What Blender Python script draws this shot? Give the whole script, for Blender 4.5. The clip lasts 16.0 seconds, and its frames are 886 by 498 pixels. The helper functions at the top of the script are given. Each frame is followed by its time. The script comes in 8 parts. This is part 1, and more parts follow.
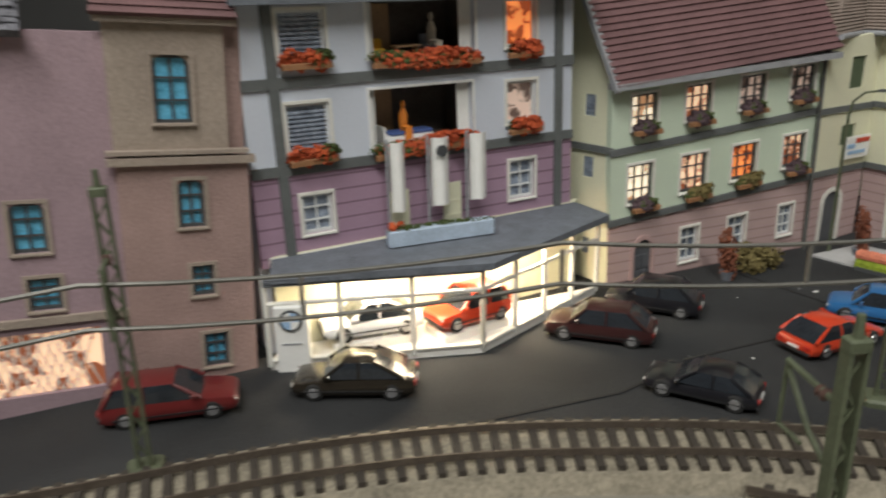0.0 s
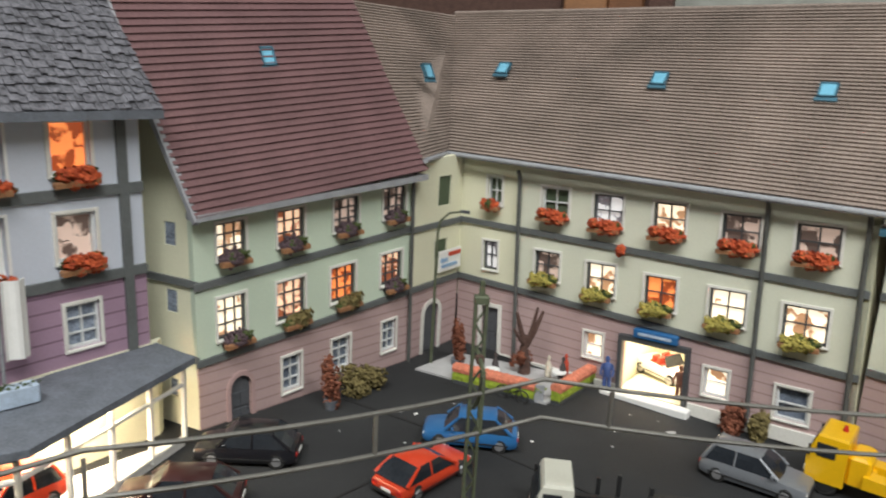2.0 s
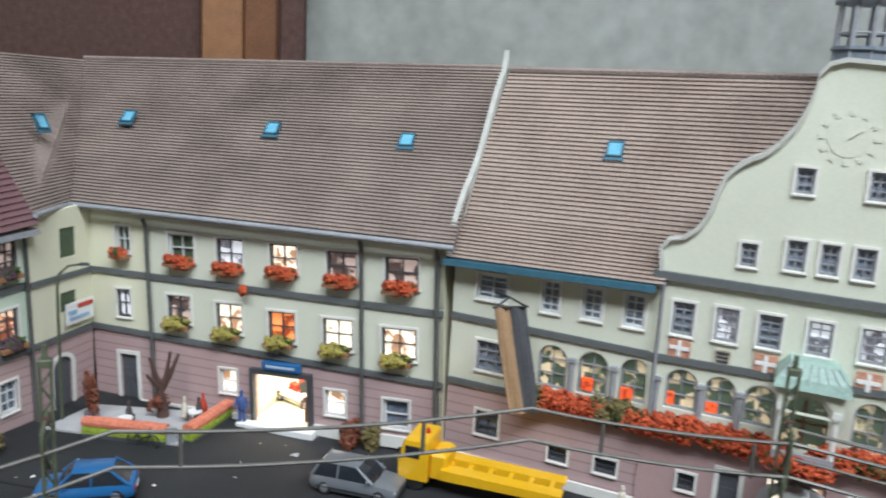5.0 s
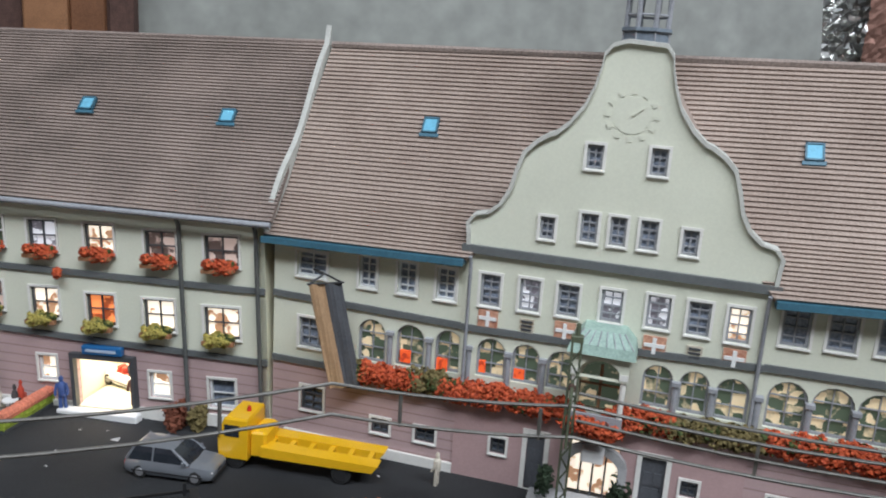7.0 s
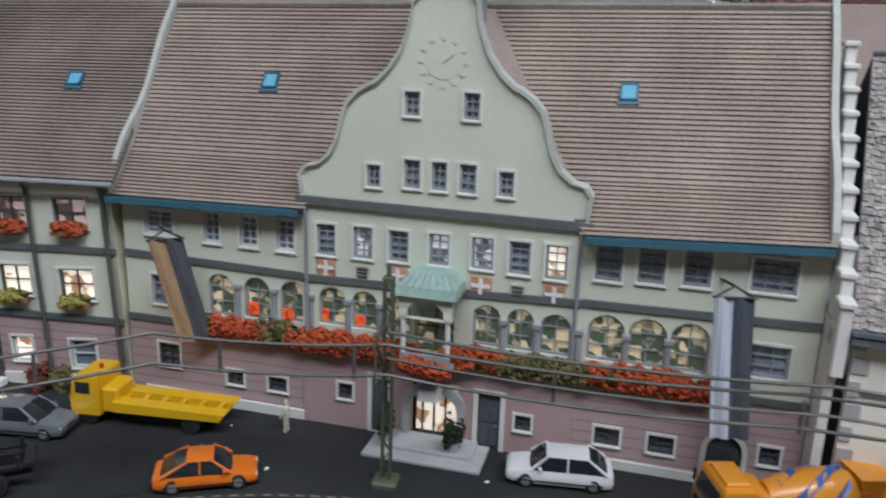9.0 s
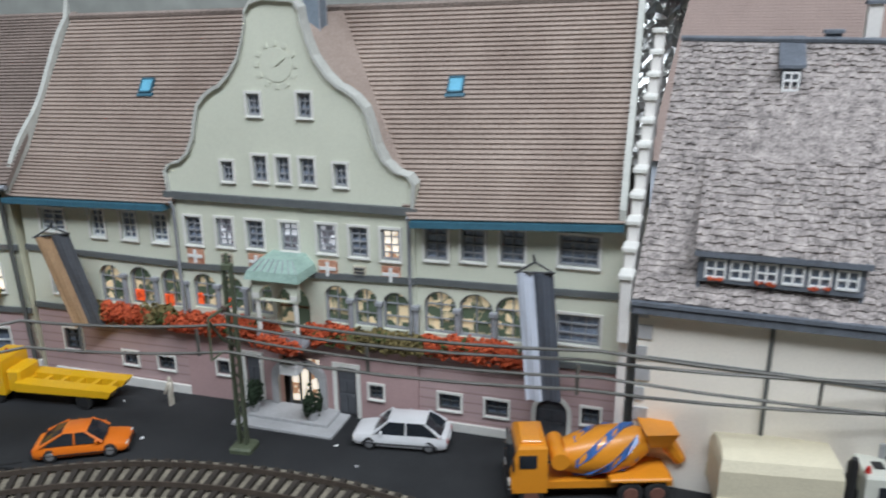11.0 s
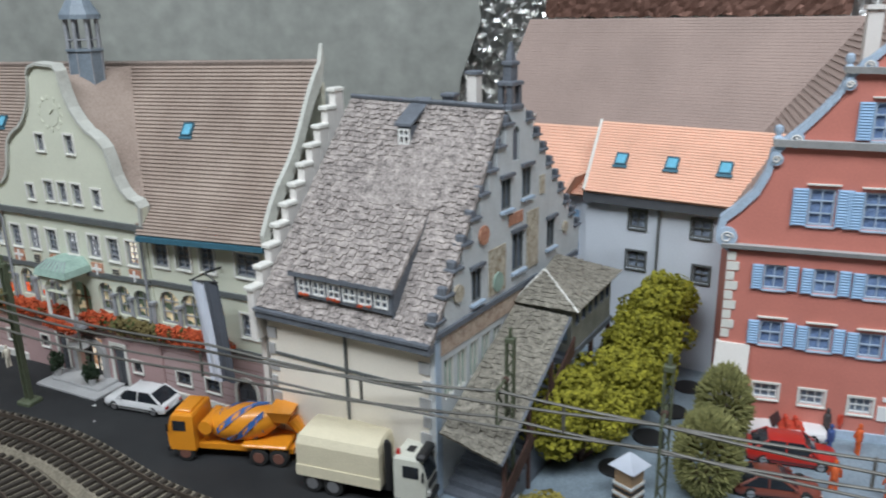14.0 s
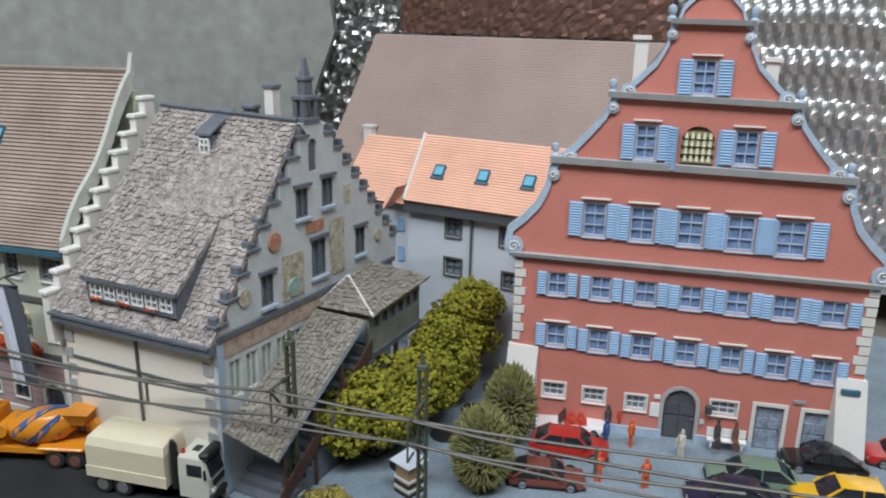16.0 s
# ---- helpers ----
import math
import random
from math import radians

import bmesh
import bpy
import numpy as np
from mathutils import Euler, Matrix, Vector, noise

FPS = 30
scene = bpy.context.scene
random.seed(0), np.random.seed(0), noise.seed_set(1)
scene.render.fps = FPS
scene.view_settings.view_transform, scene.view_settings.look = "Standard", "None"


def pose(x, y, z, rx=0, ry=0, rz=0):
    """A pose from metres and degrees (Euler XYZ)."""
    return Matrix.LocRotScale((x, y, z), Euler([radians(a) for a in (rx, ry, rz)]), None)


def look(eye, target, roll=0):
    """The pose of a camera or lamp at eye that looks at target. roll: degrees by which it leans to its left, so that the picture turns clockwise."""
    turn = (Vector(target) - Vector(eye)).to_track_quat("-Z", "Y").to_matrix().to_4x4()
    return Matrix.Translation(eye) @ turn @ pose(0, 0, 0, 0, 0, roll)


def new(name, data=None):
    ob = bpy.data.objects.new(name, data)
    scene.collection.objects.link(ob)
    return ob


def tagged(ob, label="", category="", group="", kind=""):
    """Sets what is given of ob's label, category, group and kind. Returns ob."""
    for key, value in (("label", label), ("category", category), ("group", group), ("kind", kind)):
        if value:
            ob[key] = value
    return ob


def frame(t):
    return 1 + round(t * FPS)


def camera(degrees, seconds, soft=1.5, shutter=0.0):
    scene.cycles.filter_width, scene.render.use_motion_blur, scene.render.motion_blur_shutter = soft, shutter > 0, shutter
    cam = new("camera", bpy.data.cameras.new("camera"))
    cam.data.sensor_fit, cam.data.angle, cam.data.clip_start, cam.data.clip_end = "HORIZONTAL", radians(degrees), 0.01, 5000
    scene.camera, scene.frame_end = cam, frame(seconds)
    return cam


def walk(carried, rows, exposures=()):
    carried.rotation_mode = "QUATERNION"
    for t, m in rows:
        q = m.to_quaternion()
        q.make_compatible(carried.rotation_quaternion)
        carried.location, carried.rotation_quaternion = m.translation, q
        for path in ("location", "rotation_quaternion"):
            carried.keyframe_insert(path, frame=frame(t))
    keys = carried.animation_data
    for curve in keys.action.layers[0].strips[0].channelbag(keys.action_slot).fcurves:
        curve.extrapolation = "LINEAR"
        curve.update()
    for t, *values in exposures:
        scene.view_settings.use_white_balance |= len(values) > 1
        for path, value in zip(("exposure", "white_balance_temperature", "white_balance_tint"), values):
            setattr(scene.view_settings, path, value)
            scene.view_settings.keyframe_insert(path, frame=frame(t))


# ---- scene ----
cam = camera(59.99, 16.0, soft=2.0, shutter=0.5)
PATH = [
    (0, (0.0235, 0.0124, 0.1527), (-0.0610, 1.9018, -0.4975), -1.30),
    (0.5, (0.0381, 0.0365, 0.1629), (0.1449, 1.9108, -0.5267), -0.98),
    (1, (0.0487, 0.0458, 0.1871), (0.3473, 1.8968, -0.5088), -6.92),
    (1.5, (0.0536, 0.0450, 0.1865), (0.6247, 1.8749, -0.3840), 1.68),
    (2, (0.0635, 0.0474, 0.1759), (0.8282, 1.8339, -0.2972), 3.24),
    (2.5, (0.0633, 0.0517, 0.1601), (0.9594, 1.7745, -0.3183), 3.88),
    (3, (0.0782, 0.0473, 0.1454), (1.1316, 1.6888, -0.2969), 4.15),
    (3.5, (0.0878, 0.0385, 0.1450), (1.2481, 1.6049, -0.3023), 4.36),
    (4, (0.0955, 0.0255, 0.1544), (1.3331, 1.5427, -0.2536), 4.23),
    (4.5, (0.0954, 0.0101, 0.1735), (1.3933, 1.4842, -0.2035), 3.89),
    (5, (0.1005, -0.0092, 0.1977), (1.4439, 1.4214, -0.1879), 3.39),
    (5.2, (0.1020, -0.0152, 0.1943), (1.5059, 1.3587, -0.1816), 4.55),
    (7.3, (0.1293, -0.0473, 0.2041), (1.6425, 1.1827, -0.2399), 3.78),
    (7.5, (0.1254, -0.0509, 0.2039), (1.6199, 1.2056, -0.2294), 3.56),
    (8, (0.1309, -0.0603, 0.2037), (1.6330, 1.1728, -0.2688), 3.07),
    (8.5, (0.1470, -0.0823, 0.1995), (1.6652, 1.1291, -0.2775), 2.54),
    (9, (0.1653, -0.1060, 0.1987), (1.6976, 1.0713, -0.3169), 2.00),
    (9.2, (0.1680, -0.1116, 0.1990), (1.6914, 1.0612, -0.3522), 1.02),
    (11.3, (0.2161, -0.2237, 0.2168), (1.6752, 1.0213, -0.3499), -0.70),
    (11.5, (0.2273, -0.2401, 0.2198), (1.6793, 1.0174, -0.3373), -0.65),
    (12, (0.2502, -0.2821, 0.2245), (1.6665, 1.0172, -0.3283), -0.90),
    (12.5, (0.2776, -0.3255, 0.2314), (1.6490, 1.0183, -0.3285), -1.39),
    (13, (0.2919, -0.3672, 0.2408), (1.5835, 1.0460, -0.3377), -1.21),
    (13.5, (0.3027, -0.4063, 0.2461), (1.5168, 1.0611, -0.3641), -1.23),
    (14, (0.3182, -0.4394, 0.2520), (1.5443, 1.0228, -0.3467), -1.21),
    (14.5, (0.3290, -0.4624, 0.2524), (1.5844, 0.9646, -0.3704), -0.84),
    (15, (0.3399, -0.4807, 0.2592), (1.6462, 0.9248, -0.3050), 0.22),
    (15.5, (0.3526, -0.4958, 0.2595), (1.7066, 0.8596, -0.3146), 1.12),
    (16, (0.3588, -0.5056, 0.2586), (1.7331, 0.8254, -0.3244), 1.01),
]
walk(cam, [(t, look(eye, target, roll)) for t, eye, target, roll in PATH], exposures=[(0.0, -0.25, 7150, 10), (1.0, 0.0, 7150, 10), (1.5, 0.05, 7150, 10), (2.5, 0.05, 6500, 10), (3.5, 0.12, 6250, 10), (4.5, 0.05, 6150, 10), (5.0, 0.2, 6100, 10), (7.5, -0.15, 6150, 13), (8.5, -0.22, 6050, 12), (9.0, -0.5, 6000, 12), (11.5, -0.18, 6050, 10), (13.0, -0.2, 6100, 9), (16.0, -0.25, 6300, 10)])

# ---- light: a hall with ceiling lamps over a model town at 1:87 ----
world = bpy.data.worlds.new("world")
scene.world = world
world.use_nodes = True
world.node_tree.nodes["Background"].inputs[0].default_value = (0.80, 0.88, 1.0, 1)
world.node_tree.nodes["Background"].inputs[1].default_value = 0.35


def area_lamp(name, m, sx, sy, watts, colour):
    d = bpy.data.lights.new(name, "AREA")
    d.shape, d.size, d.size_y, d.energy, d.color = "RECTANGLE", sx, sy, watts, colour
    ob = new(name, d)
    ob.matrix_world = m
    return ob


area_lamp("ceiling_lamp", look((0.20, -0.80, 1.38), (0.62, -0.1, 0.0)), 1.3, 0.25, 27.0, (0.93, 0.97, 1.0))
area_lamp("ceiling_lamp", look((-0.55, -0.15, 1.38), (0.3, 0.4, 0.0)), 1.0, 0.25, 15.0, (0.93, 0.97, 1.0))


# ---- materials ----
def mat(name, colour, rough=0.7, var=0.12, scale=120.0, bump=0.0, metal=0.0, fine=900.0, tint=None, rnd=0.0, spec=0.5):
    """A painted, printed or grown surface: two scales of variation, fine relief."""
    m = bpy.data.materials.new(name)
    m.use_nodes = True
    nt = m.node_tree
    b = nt.nodes["Principled BSDF"]
    b.inputs["Roughness"].default_value, b.inputs["Metallic"].default_value = rough, metal
    b.inputs["Specular IOR Level"].default_value = spec
    tc = nt.nodes.new("ShaderNodeTexCoord")
    n1, n2 = nt.nodes.new("ShaderNodeTexNoise"), nt.nodes.new("ShaderNodeTexNoise")
    n1.inputs["Scale"].default_value, n2.inputs["Scale"].default_value = scale, fine
    n1.inputs["Detail"].default_value = 6.0
    for n in (n1, n2):
        nt.links.new(tc.outputs["Object"], n.inputs["Vector"])
    add = nt.nodes.new("ShaderNodeMath")
    add.operation = "ADD"
    nt.links.new(n1.outputs["Fac"], add.inputs[0])
    nt.links.new(n2.outputs["Fac"], add.inputs[1])
    last = add.outputs[0]
    if rnd:
        oi = nt.nodes.new("ShaderNodeObjectInfo")
        ma = nt.nodes.new("ShaderNodeMath")
        ma.operation = "MULTIPLY_ADD"
        ma.inputs[1].default_value = rnd
        nt.links.new(oi.outputs["Random"], ma.inputs[0])
        nt.links.new(last, ma.inputs[2])
        last = ma.outputs[0]
    mr = nt.nodes.new("ShaderNodeMapRange")
    mr.inputs["From Min"].default_value, mr.inputs["From Max"].default_value = 0.65, 1.35 + rnd
    nt.links.new(last, mr.inputs["Value"])
    mix = nt.nodes.new("ShaderNodeMix")
    mix.data_type = "RGBA"
    lo = [max(0.0, c * (1 - var)) for c in colour]
    hi = [min(1.0, c * (1 + var)) for c in (tint or colour)]
    mix.inputs[6].default_value, mix.inputs[7].default_value = (*lo, 1), (*hi, 1)
    nt.links.new(mr.outputs["Result"], mix.inputs[0])
    nt.links.new(mix.outputs[2], b.inputs["Base Color"])
    if bump:
        bp = nt.nodes.new("ShaderNodeBump")
        bp.inputs["Strength"].default_value, bp.inputs["Distance"].default_value = bump, 0.0006
        nt.links.new(n2.outputs["Fac"], bp.inputs["Height"])
        nt.links.new(bp.outputs["Normal"], b.inputs["Normal"])
    return m


def lined(name, colour, line, step, width=0.10, rough=0.75, var=0.08, axis=2, bump=0.4):
    """Printed card with level joint lines at a set step, as ashlar courses."""
    m = mat(name, colour, rough, var, 60.0)
    nt = m.node_tree
    b = nt.nodes["Principled BSDF"]
    tc = nt.nodes.new("ShaderNodeTexCoord")
    sep = nt.nodes.new("ShaderNodeSeparateXYZ")
    nt.links.new(tc.outputs["Object"], sep.inputs[0])
    mul, fr, cmp_ = (nt.nodes.new("ShaderNodeMath") for _ in range(3))
    mul.operation, mul.inputs[1].default_value = "MULTIPLY", 1.0 / step
    fr.operation = "FRACT"
    cmp_.operation, cmp_.inputs[1].default_value = "LESS_THAN", width
    nt.links.new(sep.outputs[axis], mul.inputs[0])
    nt.links.new(mul.outputs[0], fr.inputs[0])
    nt.links.new(fr.outputs[0], cmp_.inputs[0])
    old = b.inputs["Base Color"].links[0].from_socket
    mix = nt.nodes.new("ShaderNodeMix")
    mix.data_type = "RGBA"
    mix.inputs[7].default_value = (*line, 1)
    nt.links.new(cmp_.outputs[0], mix.inputs[0])
    nt.links.new(old, mix.inputs[6])
    nt.links.new(mix.outputs[2], b.inputs["Base Color"])
    return m


def glow(name, light, dark, strength, scale=150.0, cut=0.5):
    """A back-lit printed window: bright ground with darker printed shapes."""
    m = bpy.data.materials.new(name)
    m.use_nodes = True
    nt = m.node_tree
    b = nt.nodes["Principled BSDF"]
    tc = nt.nodes.new("ShaderNodeTexCoord")
    oi = nt.nodes.new("ShaderNodeObjectInfo")
    va = nt.nodes.new("ShaderNodeVectorMath")
    va.operation = "ADD"
    nt.links.new(tc.outputs["Object"], va.inputs[0])
    nt.links.new(oi.outputs["Random"], va.inputs[1])
    vo = nt.nodes.new("ShaderNodeTexVoronoi")
    vo.distance = "CHEBYCHEV"
    vo.inputs["Scale"].default_value = scale
    nt.links.new(va.outputs[0], vo.inputs["Vector"])
    ns = nt.nodes.new("ShaderNodeTexNoise")
    ns.inputs["Scale"].default_value = scale * 1.6
    nt.links.new(va.outputs[0], ns.inputs["Vector"])
    sp = nt.nodes.new("ShaderNodeSeparateColor")
    nt.links.new(vo.outputs["Color"], sp.inputs[0])
    mu = nt.nodes.new("ShaderNodeMath")
    mu.operation = "MULTIPLY"
    nt.links.new(sp.outputs[0], mu.inputs[0])
    nt.links.new(ns.outputs["Fac"], mu.inputs[1])
    rp = nt.nodes.new("ShaderNodeMapRange")
    rp.inputs["From Min"].default_value, rp.inputs["From Max"].default_value = cut * 0.5, cut * 0.5 + 0.12
    nt.links.new(mu.outputs[0], rp.inputs["Value"])
    mix = nt.nodes.new("ShaderNodeMix")
    mix.data_type = "RGBA"
    mix.inputs[6].default_value, mix.inputs[7].default_value = (*light, 1), (*dark, 1)
    nt.links.new(rp.outputs["Result"], mix.inputs[0])
    for s in ("Base Color", "Emission Color"):
        nt.links.new(mix.outputs[2], b.inputs[s])
    b.inputs["Emission Strength"].default_value = strength
    b.inputs["Roughness"].default_value = 0.25
    return m


M = dict(
    asphalt=mat("asphalt", (0.019, 0.020, 0.022), 0.8, 0.3, 16.0, 0.6, fine=1400.0, tint=(0.034, 0.035, 0.036), spec=0.22),
    seam=mat("seam", (0.012, 0.012, 0.012), 0.9),
    paving=mat("paving", (0.215, 0.27, 0.315), 0.8, 0.25, 40.0, 0.4, fine=700.0),
    ballast=mat("ballast", (0.21, 0.185, 0.14), 0.95, 0.4, 90.0, 1.0, fine=600.0),
    board=mat("board", (0.20, 0.185, 0.15), 0.95, 0.15, 12.0, 0.2),
    sleeper=mat("sleeper", (0.035, 0.028, 0.022), 0.8, 0.3),
    rail=mat("rail", (0.13, 0.105, 0.085), 0.5, 0.3, metal=0.6),
    mint=mat("mint_card", (0.55, 0.645, 0.52), 0.75, 0.05, 30.0),
    sage=mat("sage_card", (0.645, 0.66, 0.54), 0.75, 0.05, 30.0),
    cream=mat("cream_card", (0.70, 0.69, 0.52), 0.75, 0.05, 30.0),
    pale_blue=mat("pale_blue_card", (0.56, 0.60, 0.68), 0.7, 0.05, 30.0),
    mauve=lined("mauve_boards", (0.36, 0.235, 0.32), (0.20, 0.12, 0.17), 0.0064, 0.13),
    pink_stone=lined("pink_stone_card", (0.45, 0.325, 0.315), (0.30, 0.20, 0.195), 0.0056, 0.12),
    pink_plain=mat("pink_card", (0.44, 0.30, 0.29), 0.75, 0.08, 40.0),
    tower_stone=mat("tower_stone", (0.34, 0.23, 0.21), 0.85, 0.2, 50.0, 0.5),
    tower_brown=mat("tower_brown", (0.33, 0.27, 0.225), 0.85, 0.2, 50.0, 0.5),
    tower_mauve=mat("tower_mauve", (0.33, 0.235, 0.265), 0.85, 0.15, 50.0, 0.4),
    band=mat("grey_band", (0.115, 0.125, 0.125), 0.7, 0.15),
    trim_light=mat("light_trim", (0.72, 0.71, 0.66), 0.7, 0.08),
    white=mat("white_paint", (0.80, 0.80, 0.78), 0.5, 0.04),
    dark=mat("dark_gap", (0.012, 0.011, 0.010), 0.9),
    frame_dark=mat("dark_frame", (0.06, 0.065, 0.07), 0.5),
    frame_white=mat("white_frame", (0.66, 0.68, 0.68), 0.5),
    glass=mat("dark_pane", (0.08, 0.10, 0.14), 0.18, 0.4, 200.0, rnd=0.3, tint=(0.17, 0.20, 0.25)),
    glass_blue=mat("blue_pane", (0.07, 0.35, 0.55), 0.25, 0.25, 150.0, tint=(0.14, 0.50, 0.72)),
    glass_grey=mat("grey_pane", (0.17, 0.20, 0.26), 0.25, 0.3, 200.0, tint=(0.30, 0.35, 0.43)),
    curtain=mat("net_curtain", (0.42, 0.50, 0.62), 0.5, 0.3, 260.0, tint=(0.62, 0.68, 0.75)),
    roof_brown=mat("brown_tiles", (0.205, 0.165, 0.14), 0.85, 0.3, 22.0, 0.5, tint=(0.275, 0.22, 0.19), rnd=0.0),
    roof_tan=mat("tan_tiles", (0.30, 0.225, 0.185), 0.85, 0.20, 25.0, 0.5, tint=(0.36, 0.29, 0.245)),
    roof_red=mat("dark_red_tiles", (0.145, 0.075, 0.078), 0.8, 0.25, 40.0, 0.5),
    roof_orange=mat("salmon_tiles", (0.80, 0.47, 0.34), 0.8, 0.12, 40.0, 0.4),
    roof_big=mat("dusky_pink_tiles", (0.37, 0.28, 0.245), 0.85, 0.14, 20.0, 0.3),
    slate=mat("slate_edge", (0.13, 0.145, 0.17), 0.6, 0.3),
    gutter_blue=mat("blue_gutter", (0.045, 0.135, 0.19), 0.5, 0.2),
    gutter=mat("grey_gutter", (0.30, 0.31, 0.33), 0.5, 0.2),
    pipe=mat("drain_pipe", (0.10, 0.105, 0.10), 0.6, 0.2),
    sky_pane=mat("skylight_pane", (0.17, 0.46, 0.62), 0.2, 0.15),
    green_card=mat("green_copper", (0.30, 0.42, 0.36), 0.6, 0.25, 120.0),
    red_wall=mat("red_wall", (0.565, 0.20, 0.155), 0.75, 0.10, 40.0),
    blue_paint=mat("blue_shutter", (0.30, 0.46, 0.66), 0.6, 0.10, 90.0),
    blue_trim=mat("blue_grey_trim", (0.40, 0.49, 0.60), 0.7, 0.18, 120.0),
    # white wall made paler and warmer: light on the house front, as colour
    lit_wall=mat("lit_white_wall", (0.86, 0.80, 0.70), 0.75, 0.06, 30.0),
    porch_grey=mat("porch_timber", (0.22, 0.225, 0.20), 0.8, 0.25, 80.0),
    pane_blue=mat("blue_grey_pane", (0.10, 0.17, 0.33), 0.2, 0.35, 160.0, rnd=0.3, tint=(0.24, 0.33, 0.52)),
    white_wall=mat("white_wall", (0.76, 0.73, 0.69), 0.75, 0.06, 30.0),
    quoin=mat("quoin", (0.42, 0.42, 0.42), 0.7, 0.15),
    fresco=mat("painted_gable", (0.58, 0.61, 0.62), 0.7, 0.12, 90.0),
    wood=mat("wood", (0.27, 0.13, 0.06), 0.6, 0.3, 80.0),
    oak=mat("oak_plank", (0.42, 0.27, 0.15), 0.6, 0.2, 80.0),
    concrete=mat("grey_backdrop", (0.29, 0.30, 0.275), 0.9, 0.22, 5.0, 0.3, fine=60.0),
    hall=mat("hall_paint", (0.30, 0.30, 0.30), 0.8, 0.1, 4.0),
    foil=mat("crumpled_foil", (0.62, 0.62, 0.60), 0.28, 0.25, 50.0, metal=0.95),
    quilt_foil=mat("quilted_foil", (0.86, 0.86, 0.84), 0.30, 0.15, 50.0, metal=0.9),
    # foil whose brown is a reflection, put into the base colour
    foil_reflection=mat("foil_reflection", (0.23, 0.125, 0.095), 0.46, 0.3, 60.0, metal=0.6),
    door_grey=mat("grey_door", (0.085, 0.09, 0.10), 0.6, 0.2),
    glow_white=glow("lit_window_white", (1.0, 0.87, 0.68), (0.36, 0.20, 0.11), 1.15, 130.0, 0.55),
    glow_warm=glow("lit_window_warm", (1.0, 0.66, 0.45), (0.25, 0.08, 0.04), 0.85, 140.0, 0.45),
    glow_orange=glow("lit_window_orange", (1.0, 0.30, 0.09), (0.30, 0.06, 0.02), 0.85, 150.0, 0.5),
    glow_dim=glow("lit_window_dim", (0.55, 0.42, 0.36), (0.10, 0.07, 0.06), 0.55, 150.0, 0.35),
    glow_cool=glow("lit_window_cool", (0.80, 0.80, 0.82), (0.16, 0.15, 0.17), 0.55, 170.0, 0.4),
    blind_green=mat("green_blind", (0.075, 0.105, 0.06), 0.7, 0.15, 200.0),
    flower_red=mat("red_flowers", (0.42, 0.045, 0.018), 0.8, 0.4, 400.0, rnd=0.0, tint=(0.52, 0.10, 0.03)),
    flower_yellow=mat("yellow_flowers", (0.30, 0.25, 0.05), 0.8, 0.4, 400.0, tint=(0.40, 0.34, 0.08)),
    flower_dark=mat("dry_flowers", (0.10, 0.065, 0.075), 0.85, 0.4, 400.0),
    flower_olive=mat("olive_flowers", (0.17, 0.135, 0.05), 0.85, 0.4, 400.0),
    leaf=mat("leaf_green", (0.060, 0.085, 0.022), 0.85, 0.4, 400.0),
    tree_lime=mat("lime_foliage", (0.15, 0.155, 0.012), 0.85, 0.45, 250.0, tint=(0.28, 0.26, 0.02)),
    tree_tuft=mat("tufted_foliage", (0.13, 0.145, 0.045), 0.85, 0.45, 250.0, tint=(0.27, 0.26, 0.10)),
    conifer=mat("dark_conifer", (0.03, 0.05, 0.025), 0.9, 0.4, 300.0),
    rust=mat("rust_shrub", (0.20, 0.065, 0.035), 0.85, 0.4, 400.0),
    bark=mat("bark", (0.085, 0.045, 0.035), 0.9, 0.35, 200.0, 0.6),
    tyre=mat("tyre", (0.018, 0.018, 0.018), 0.8, 0.2),
    rim=mat("rim", (0.45, 0.45, 0.46), 0.35, 0.1, metal=0.7),
    chrome=mat("chrome", (0.65, 0.65, 0.66), 0.2, 0.05, metal=1.0),
    car_glass=mat("car_glass", (0.022, 0.026, 0.032), 0.12, 0.3),
    lamp_red=mat("tail_lamp", (0.45, 0.02, 0.015), 0.3),
    lamp_white=mat("head_lamp", (0.75, 0.74, 0.70), 0.2),
    mast=mat("mast_paint", (0.085, 0.10, 0.06), 0.6, 0.25, 150.0),
    wire=mat("wire", (0.16, 0.155, 0.14), 0.5, 0.2, metal=0.4),
    floor_white=mat("white_floor", (0.78, 0.76, 0.72), 0.4, 0.05),
    black=mat("black_plastic", (0.020, 0.020, 0.021), 0.5, 0.2),
)


def paint(name, c, rough=0.28, metal=0.0):
    m = mat(name, c, rough, 0.06, 90.0, metal=metal)
    m.node_tree.nodes["Principled BSDF"].inputs["Coat Weight"].default_value = 0.4
    return m


# ---- mesh building ----
from mathutils.geometry import tessellate_polygon


